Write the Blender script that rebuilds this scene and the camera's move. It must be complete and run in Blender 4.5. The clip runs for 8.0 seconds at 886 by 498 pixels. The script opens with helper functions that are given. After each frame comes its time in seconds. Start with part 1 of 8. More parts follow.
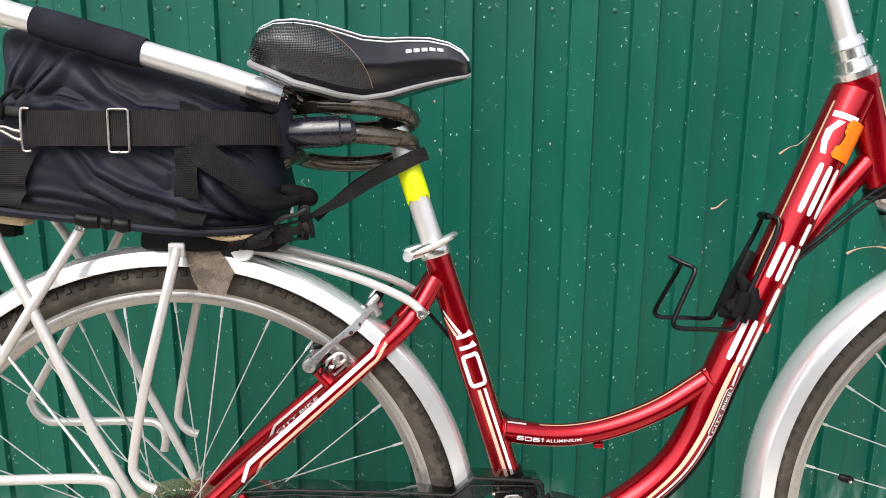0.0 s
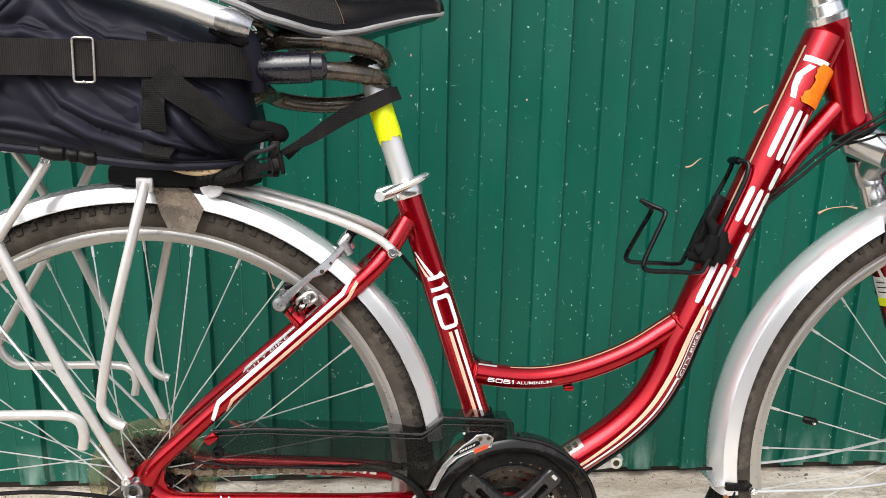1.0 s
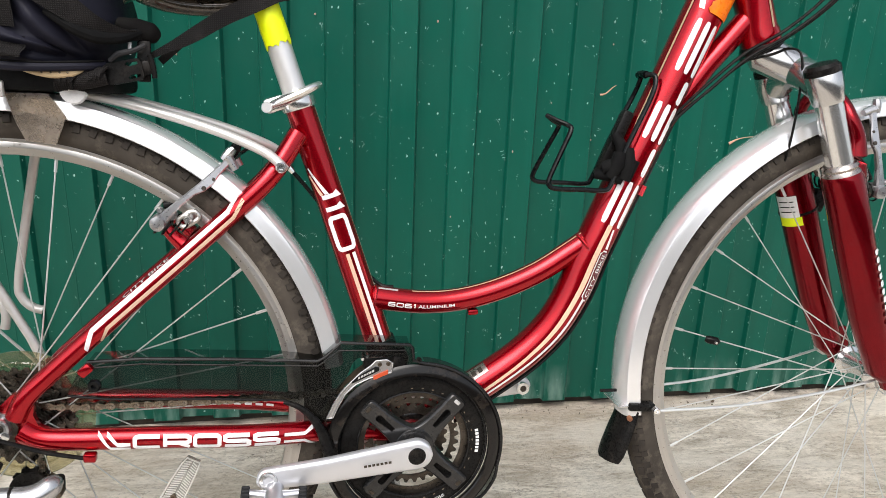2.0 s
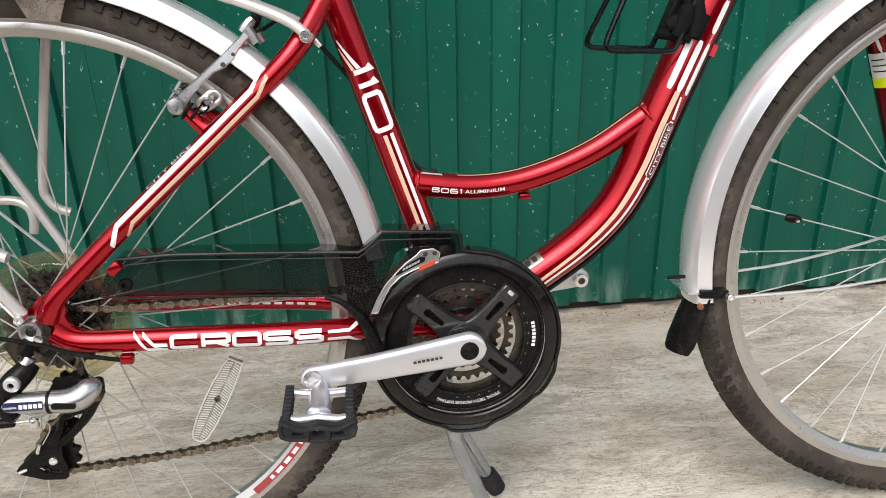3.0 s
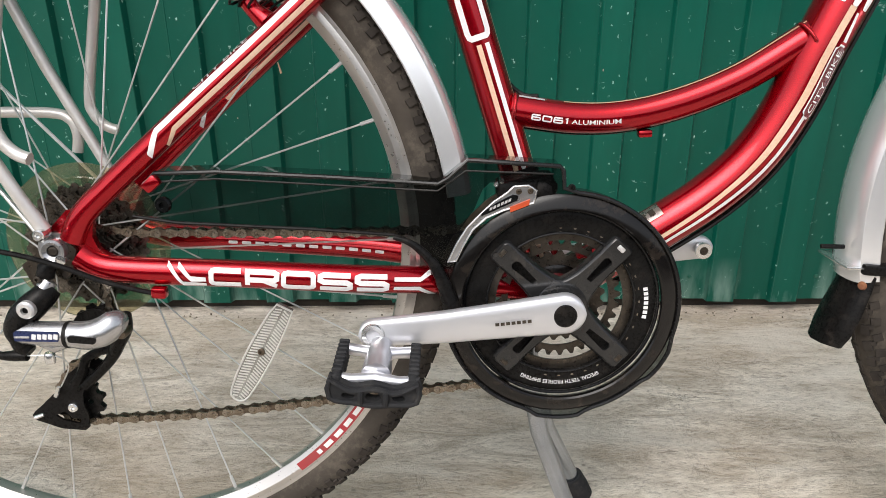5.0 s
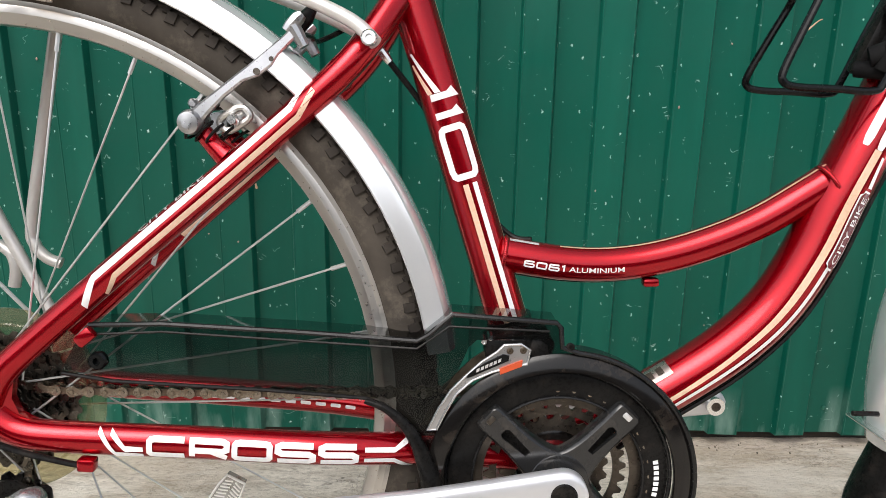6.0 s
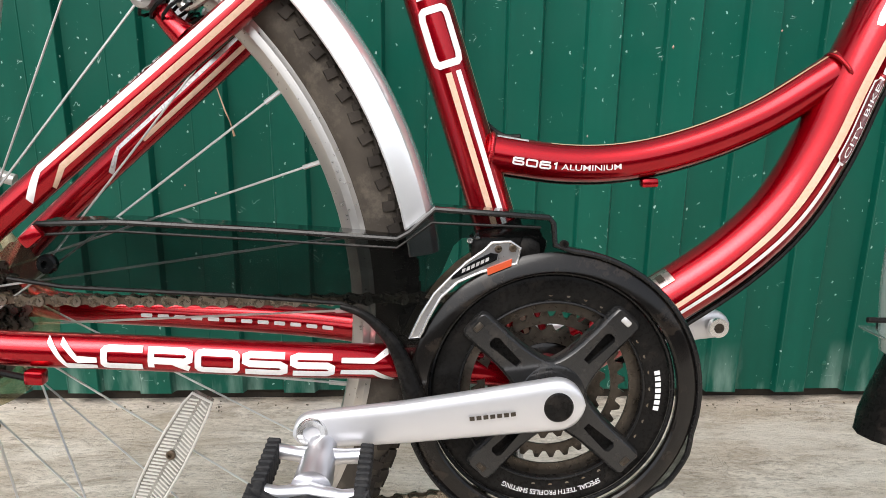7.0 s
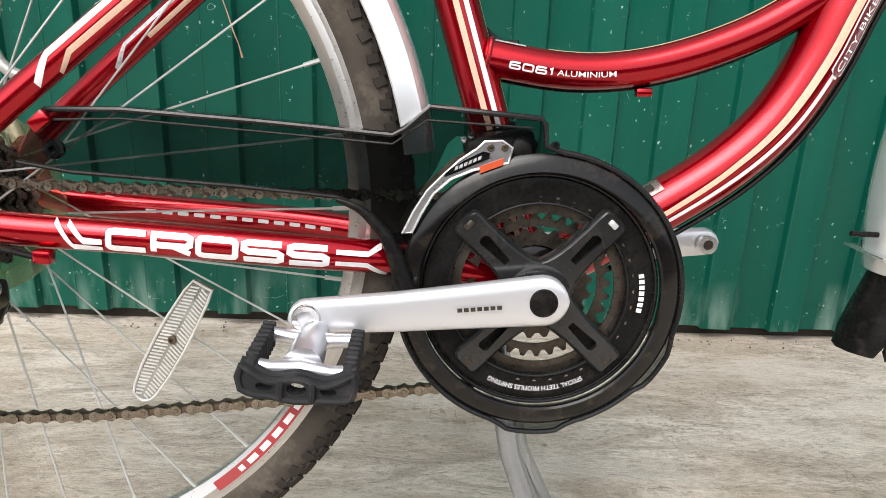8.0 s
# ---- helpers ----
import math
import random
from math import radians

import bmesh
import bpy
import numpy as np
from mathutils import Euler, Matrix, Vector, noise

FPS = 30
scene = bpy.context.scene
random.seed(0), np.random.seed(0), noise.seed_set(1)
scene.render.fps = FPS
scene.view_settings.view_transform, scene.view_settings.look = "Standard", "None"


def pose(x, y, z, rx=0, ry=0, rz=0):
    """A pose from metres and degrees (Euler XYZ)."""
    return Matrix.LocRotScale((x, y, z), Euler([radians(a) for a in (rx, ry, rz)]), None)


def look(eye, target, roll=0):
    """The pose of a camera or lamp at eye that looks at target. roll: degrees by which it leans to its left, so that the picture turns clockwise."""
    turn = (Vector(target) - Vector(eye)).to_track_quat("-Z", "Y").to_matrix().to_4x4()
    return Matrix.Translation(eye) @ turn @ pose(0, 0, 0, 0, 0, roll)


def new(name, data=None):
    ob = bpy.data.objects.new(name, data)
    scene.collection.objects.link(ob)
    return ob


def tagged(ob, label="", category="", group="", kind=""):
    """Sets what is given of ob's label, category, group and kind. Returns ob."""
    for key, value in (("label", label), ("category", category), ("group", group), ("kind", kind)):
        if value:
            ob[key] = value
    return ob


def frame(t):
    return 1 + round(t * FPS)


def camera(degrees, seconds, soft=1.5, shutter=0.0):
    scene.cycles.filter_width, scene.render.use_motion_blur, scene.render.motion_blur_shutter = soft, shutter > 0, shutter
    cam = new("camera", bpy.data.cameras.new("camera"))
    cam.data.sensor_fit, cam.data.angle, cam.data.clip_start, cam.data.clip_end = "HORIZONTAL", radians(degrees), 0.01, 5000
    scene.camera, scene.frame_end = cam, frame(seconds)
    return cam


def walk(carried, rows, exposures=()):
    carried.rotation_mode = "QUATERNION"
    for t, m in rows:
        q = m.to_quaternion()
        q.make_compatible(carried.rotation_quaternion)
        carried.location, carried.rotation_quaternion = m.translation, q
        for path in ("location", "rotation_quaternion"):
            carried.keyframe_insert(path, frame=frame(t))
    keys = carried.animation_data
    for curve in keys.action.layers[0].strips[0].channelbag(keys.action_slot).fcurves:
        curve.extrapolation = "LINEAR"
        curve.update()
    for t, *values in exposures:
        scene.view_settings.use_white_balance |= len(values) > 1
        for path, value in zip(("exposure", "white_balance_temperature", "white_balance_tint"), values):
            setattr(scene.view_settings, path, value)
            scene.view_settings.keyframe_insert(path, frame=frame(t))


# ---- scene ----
cam = camera(61.3, 8.0, soft=0.8)
PATH = [
    (0, (0.269, -0.855, 0.879), (0.381, 1.092, 0.438), 0.4),
    (0.5, (0.265, -0.866, 0.847), (0.32, 1.069, 0.347), 0.2),
    (1, (0.281, -0.866, 0.833), (0.441, 1.066, 0.342), 1.1),
    (1.5, (0.305, -0.85, 0.82), (0.595, 1.062, 0.31), 2.0),
    (2, (0.323, -0.834, 0.786), (0.667, 1.038, 0.171), 2.3),
    (2.2, (0.326, -0.824, 0.766), (0.655, 1.036, 0.109), 1.8),
    (3.3, (0.335, -0.768, 0.711), (0.519, 1.039, -0.125), -1.6),
    (3.5, (0.335, -0.759, 0.708), (0.515, 1.046, -0.133), -1.1),
    (4, (0.322, -0.689, 0.681), (0.41, 1.13, -0.145), 0.7),
    (4.2, (0.314, -0.678, 0.656), (0.346, 1.148, -0.158), 0.9),
    (5.3, (0.337, -0.67, 0.595), (0.332, 1.192, -0.136), -0.2),
    (5.5, (0.335, -0.65, 0.606), (0.353, 1.23, -0.076), 0.3),
    (6, (0.336, -0.58, 0.62), (0.37, 1.344, 0.076), 1.0),
    (6.5, (0.334, -0.552, 0.581), (0.374, 1.382, 0.073), 0.6),
    (7, (0.344, -0.556, 0.535), (0.401, 1.367, -0.01), 0.6),
    (7.5, (0.35, -0.569, 0.523), (0.404, 1.334, -0.09), 1.5),
    (8, (0.357, -0.584, 0.501), (0.388, 1.304, -0.159), 2.2),
]
EXPOSURE = [(0, 0.97), (0.5, 0.87), (1, 0.82), (2, 0.74), (3.5, 0.60), (4, 0.60), (5.5, 0.64), (6, 0.72), (6.5, 0.80), (7, 0.83), (7.5, 0.87), (8, 0.93)]
walk(cam, [(t, look(eye, target, roll)) for t, eye, target, roll in PATH], EXPOSURE)

# ---- light ----
SUN_UP, SUN_ROUND = 52.0, 205.0
world = bpy.data.worlds.new("sky")
world.use_nodes = True
scene.world = world
wn, wl = world.node_tree.nodes, world.node_tree.links
sky = wn.new("ShaderNodeTexSky")
sky.sky_type, sky.sun_disc = "NISHITA", False
sky.sun_elevation, sky.sun_rotation = radians(SUN_UP), radians(SUN_ROUND)
sky.air_density, sky.dust_density, sky.ozone_density = 1.0, 4.0, 1.0
pale = wn.new("ShaderNodeHueSaturation")
pale.inputs["Saturation"].default_value = 0.40
wl.new(sky.outputs[0], pale.inputs["Color"])
wl.new(pale.outputs[0], wn["Background"].inputs["Color"])
wn["Background"].inputs["Strength"].default_value = 0.15
lamp = bpy.data.lights.new("sun", "SUN")
lamp.energy, lamp.angle, lamp.color = 0.9, radians(45), (1.0, 0.975, 0.94)
sun = new("sun", lamp)
sun.matrix_world = look((-1.7, -3.6, 5.2), (0, 0, 0))

# ---- materials ----
def nodes_of(name):
    m = bpy.data.materials.new(name)
    m.use_nodes = True
    return m, m.node_tree.nodes, m.node_tree.links, m.node_tree.nodes["Principled BSDF"]


def ramp(n, l, src, stops):
    r = n.new("ShaderNodeValToRGB")
    el = r.color_ramp.elements
    while len(el) < len(stops):
        el.new(0.5)
    for e, (p, c) in zip(el, stops):
        e.position, e.color = p, (c, c, c, 1) if isinstance(c, (int, float)) else (*c, 1)
    l.new(src, r.inputs[0])
    return r.outputs[0]


def noise_of(n, l, scale, detail=6, stretch=(1, 1, 1), turn=(0, 0, 0), rough=0.55, coords="Object", warp=0.0):
    tc = n.new("ShaderNodeTexCoord")
    mp = n.new("ShaderNodeMapping")
    mp.inputs["Scale"].default_value = stretch
    mp.inputs["Rotation"].default_value = [radians(a) for a in turn]
    tx = n.new("ShaderNodeTexNoise")
    tx.inputs["Scale"].default_value, tx.inputs["Detail"].default_value, tx.inputs["Roughness"].default_value = scale, detail, rough
    tx.inputs["Distortion"].default_value = warp
    l.new(tc.outputs[coords], mp.inputs[0])
    l.new(mp.outputs[0], tx.inputs["Vector"])
    return tx.outputs[0]


def mix(n, l, fac, a, b, mode="MIX"):
    m = n.new("ShaderNodeMix")
    m.data_type, m.blend_type = "RGBA", mode
    for i, v in ((0, fac), (6, a), (7, b)):
        sock = m.inputs[i]
        if isinstance(v, bpy.types.NodeSocket):
            l.new(v, sock)
        elif isinstance(v, (int, float)):
            sock.default_value = v if i == 0 else (v, v, v, 1)
        else:
            sock.default_value = (*v, 1)
    return m.outputs[2]


def bump(n, l, bsdf, height, strength, distance=0.001):
    b = n.new("ShaderNodeBump")
    b.inputs["Strength"].default_value, b.inputs["Distance"].default_value = strength, distance
    l.new(height, b.inputs["Height"])
    l.new(b.outputs[0], bsdf.inputs["Normal"])


def surf(name, c1, c2, rough=0.4, metal=0.0, fine=300, coarse=25, grain=0.15, coat=0.0, spread=0.12, dirt=None, stretch=(1, 1, 1), spec=0.5):
    """A plain worn surface: two colours mixed at two scales, roughness that varies, and fine relief."""
    m, n, l, b = nodes_of(name)
    big, small = noise_of(n, l, coarse, stretch=stretch), noise_of(n, l, fine, 3, stretch=stretch)
    col = mix(n, l, ramp(n, l, big, [(0.35, 0.0), (0.65, 1.0)]), c1, c2)
    if dirt:
        col = mix(n, l, ramp(n, l, noise_of(n, l, coarse * 2.3, 8, rough=0.7), [(0.52, 0.0), (0.7, 0.8)]), col, dirt)
    l.new(col, b.inputs["Base Color"])
    l.new(ramp(n, l, small, [(0.3, max(rough - spread, 0.02)), (0.7, min(rough + spread, 1.0))]), b.inputs["Roughness"])
    b.inputs["Metallic"].default_value, b.inputs["Coat Weight"].default_value = metal, coat
    b.inputs["Coat Roughness"].default_value, b.inputs["Specular IOR Level"].default_value = 0.04, spec
    if grain:
        bump(n, l, b, small, grain, 0.0004)
    return m


def clear(name, tint, gloss=0.12, haze=0.0, hazecol=(0.5, 0.5, 0.5), ior=1.45):
    """Thin clear or smoked plastic."""
    m, n, l, b = nodes_of(name)
    n.remove(b)
    out = n["Material Output"]
    tr = n.new("ShaderNodeBsdfTransparent")
    l.new(mix(n, l, ramp(n, l, noise_of(n, l, 30), [(0.3, 0.0), (0.7, 1.0)]), tint, tuple(v * 0.8 for v in tint)), tr.inputs["Color"])
    gl = n.new("ShaderNodeBsdfGlossy")
    gl.inputs["Roughness"].default_value = gloss
    df = n.new("ShaderNodeBsdfDiffuse")
    df.inputs["Color"].default_value = (*hazecol, 1)
    m1 = n.new("ShaderNodeMixShader")
    l.new(ramp(n, l, noise_of(n, l, 60, 8, rough=0.7), [(0.35, haze * 0.6), (0.75, min(haze * 1.6, 1.0))]), m1.inputs[0])
    l.new(tr.outputs[0], m1.inputs[1])
    l.new(df.outputs[0], m1.inputs[2])
    fr = n.new("ShaderNodeFresnel")
    fr.inputs["IOR"].default_value = ior
    m2 = n.new("ShaderNodeMixShader")
    l.new(fr.outputs[0], m2.inputs[0])
    l.new(m1.outputs[0], m2.inputs[1])
    l.new(gl.outputs[0], m2.inputs[2])
    l.new(m2.outputs[0], out.inputs["Surface"])
    return m


def woven(name, c1, c2, ways, pitch, rough=0.7, spec=0.06):
    """Ribbed webbing: fine ribs across one or two ways of the cloth."""
    m, n, l, b = nodes_of(name)
    tc = n.new("ShaderNodeTexCoord")
    total = None
    for way in ways:
        wv = n.new("ShaderNodeTexWave")
        wv.bands_direction = way
        wv.inputs["Scale"].default_value = 2 * math.pi / (20 * pitch)
        wv.inputs["Distortion"].default_value, wv.inputs["Detail"].default_value, wv.inputs["Detail Scale"].default_value = 0.8, 2.0, 0.5
        l.new(tc.outputs["Object"], wv.inputs["Vector"])
        total = wv.outputs[1] if total is None else mix(n, l, 1.0, total, wv.outputs[1], "MULTIPLY")
    col = mix(n, l, ramp(n, l, total, [(0.05, 0.0), (0.6, 1.0)]), c1, c2)
    col = mix(n, l, ramp(n, l, noise_of(n, l, 28, 6), [(0.45, 0.0), (0.8, 0.5)]), col, tuple(1.8 * v for v in c2))
    l.new(col, b.inputs["Base Color"])
    b.inputs["Roughness"].default_value, b.inputs["Specular IOR Level"].default_value = rough, spec
    bump(n, l, b, total, 0.7, 0.0006)
    return m


def green_sheet():
    m, n, l, b = nodes_of("green_painted_steel")
    tc = n.new("ShaderNodeTexCoord")
    base = mix(n, l, ramp(n, l, noise_of(n, l, 3.0, 5, (1, 1, 0.35)), [(0.3, 0.0), (0.7, 1.0)]), (0.0008, 0.068, 0.0458), (0.0013, 0.089, 0.0598))
    # pale chips, scattered in patches
    vo = n.new("ShaderNodeTexVoronoi")
    vo.inputs["Scale"].default_value = 62
    mp = n.new("ShaderNodeMapping")
    mp.inputs["Scale"].default_value = (1, 1, 0.7)
    l.new(tc.outputs["Object"], mp.inputs[0])
    jit = n.new("ShaderNodeTexNoise")
    jit.inputs["Scale"].default_value, jit.inputs["Detail"].default_value = 260, 3
    l.new(tc.outputs["Object"], jit.inputs["Vector"])
    l.new(mix(n, l, 0.006, mp.outputs[0], jit.outputs["Color"], "ADD"), vo.inputs["Vector"])
    dot = ramp(n, l, vo.outputs["Distance"], [(0.060, 1.0), (0.105, 0.0)])
    patch = ramp(n, l, noise_of(n, l, 9, 3), [(0.37, 0.0), (0.49, 1.0)])
    chips = mix(n, l, 1.0, dot, patch, "MULTIPLY")
    # curled hair scratches, in loose groups
    for scale, stretch, turn, wide, seed in ((26, (1, 1, 0.6), 20, 0.0085, 24), (38, (0.6, 1, 1), -35, 0.0100, 28), (15, (1, 1, 1), 60, 0.0040, 18)):
        nz = noise_of(n, l, scale, 3, stretch, (0, turn, 0), 0.5, warp=0.6)
        sc = ramp(n, l, nz, [(0.5 - wide, 0.0), (0.5, 1.0), (0.5 + wide, 0.0)])
        sc = mix(n, l, 1.0, sc, ramp(n, l, noise_of(n, l, seed, 4, rough=0.65), [(0.63, 0.0), (0.67, 0.85)]), "MULTIPLY")
        chips = mix(n, l, 1.0, chips, sc, "LIGHTEN")
    col = mix(n, l, chips, base, (0.38, 0.53, 0.47))
    # dust washed down in streaks, more of it low on the sheet
    sep = n.new("ShaderNodeSeparateXYZ")
    l.new(tc.outputs["Object"], sep.inputs[0])
    low = ramp(n, l, sep.outputs["Z"], [(0.0, 1.0), (0.09, 0.0)])
    wash = mix(n, l, 1.0, low, ramp(n, l, noise_of(n, l, 22, 5, (1, 1, 0.25)), [(0.48, 0.0), (0.68, 0.75)]), "MULTIPLY")
    col = mix(n, l, wash, col, (0.25, 0.37, 0.32))
    haze = ramp(n, l, noise_of(n, l, 14, 6, (1, 1, 0.12)), [(0.5, 0.0), (0.8, 0.16)])
    col = mix(n, l, haze, col, (0.008, 0.21, 0.145))
    l.new(col, b.inputs["Base Color"])
    l.new(ramp(n, l, noise_of(n, l, 12, 6), [(0.3, 0.30), (0.7, 0.46)]), b.inputs["Roughness"])
    b.inputs["Specular IOR Level"].default_value = 0.32
    bump(n, l, b, noise_of(n, l, 7, 4), 0.25, 0.004)
    return m


def concrete():
    m, n, l, b = nodes_of("worn_concrete")
    streak = noise_of(n, l, 11, 12, (0.7, 1.9, 1), (0, 0, 3), 0.78, warp=0.9)
    fine = noise_of(n, l, 120, 8, (0.7, 1.3, 1), rough=0.75)
    blot = noise_of(n, l, 4.5, 6, (0.6, 1.4, 1), rough=0.6)
    col = mix(n, l, ramp(n, l, streak, [(0.39, 0.0), (0.58, 1.0)]), (0.455, 0.388, 0.308), (0.80, 0.725, 0.630))
    col = mix(n, l, ramp(n, l, blot, [(0.36, 0.6), (0.56, 0.0)]), col, (0.44, 0.350, 0.255))
    col = mix(n, l, ramp(n, l, fine, [(0.36, 0.62), (0.50, 0.0)]), col, (0.24, 0.20, 0.155))
    pit = n.new("ShaderNodeTexVoronoi")
    pit.inputs["Scale"].default_value = 26
    tc = n.new("ShaderNodeTexCoord")
    l.new(tc.outputs["Object"], pit.inputs["Vector"])
    col = mix(n, l, mix(n, l, 1.0, ramp(n, l, pit.outputs["Distance"], [(0.045, 0.75), (0.10, 0.0)]), ramp(n, l, noise_of(n, l, 7, 2), [(0.55, 0.0), (0.62, 1.0)]), "MULTIPLY"), col, (0.10, 0.085, 0.065))
    # hair cracks that run with the trowel marks, and smoother pale patches
    for scale, stretch, turn, wide, amount in ((3.2, (0.8, 3.2, 1), 4, 0.006, 0.75), (6.0, (0.7, 3.0, 1), -6, 0.005, 0.55), (2.2, (2.0, 0.5, 1), 10, 0.003, 0.5)):
        nz = noise_of(n, l, scale, 7, stretch, (0, 0, turn), 0.62, warp=0.4)
        line = ramp(n, l, nz, [(0.5 - wide, 0.0), (0.5, 1.0), (0.5 + wide, 0.0)])
        line = mix(n, l, 1.0, line, ramp(n, l, noise_of(n, l, 5, 3), [(0.47, 0.0), (0.60, amount)]), "MULTIPLY")
        col = mix(n, l, line, col, (0.13, 0.105, 0.08))
    pale_ = ramp(n, l, noise_of(n, l, 6, 10, (0.6, 1.7, 1), rough=0.72), [(0.52, 0.0), (0.60, 0.55)])
    col = mix(n, l, pale_, col, (0.74, 0.68, 0.60))
    dark_ = ramp(n, l, noise_of(n, l, 17, 10, (0.7, 1.8, 1), (0, 0, -4), 0.75), [(0.60, 0.0), (0.68, 0.45)])
    col = mix(n, l, dark_, col, (0.23, 0.185, 0.14))
    l.new(col, b.inputs["Base Color"])
    b.inputs["Roughness"].default_value = 0.93
    h = mix(n, l, 0.45, streak, fine)
    bump(n, l, b, h, 1.0, 0.008)
    return m


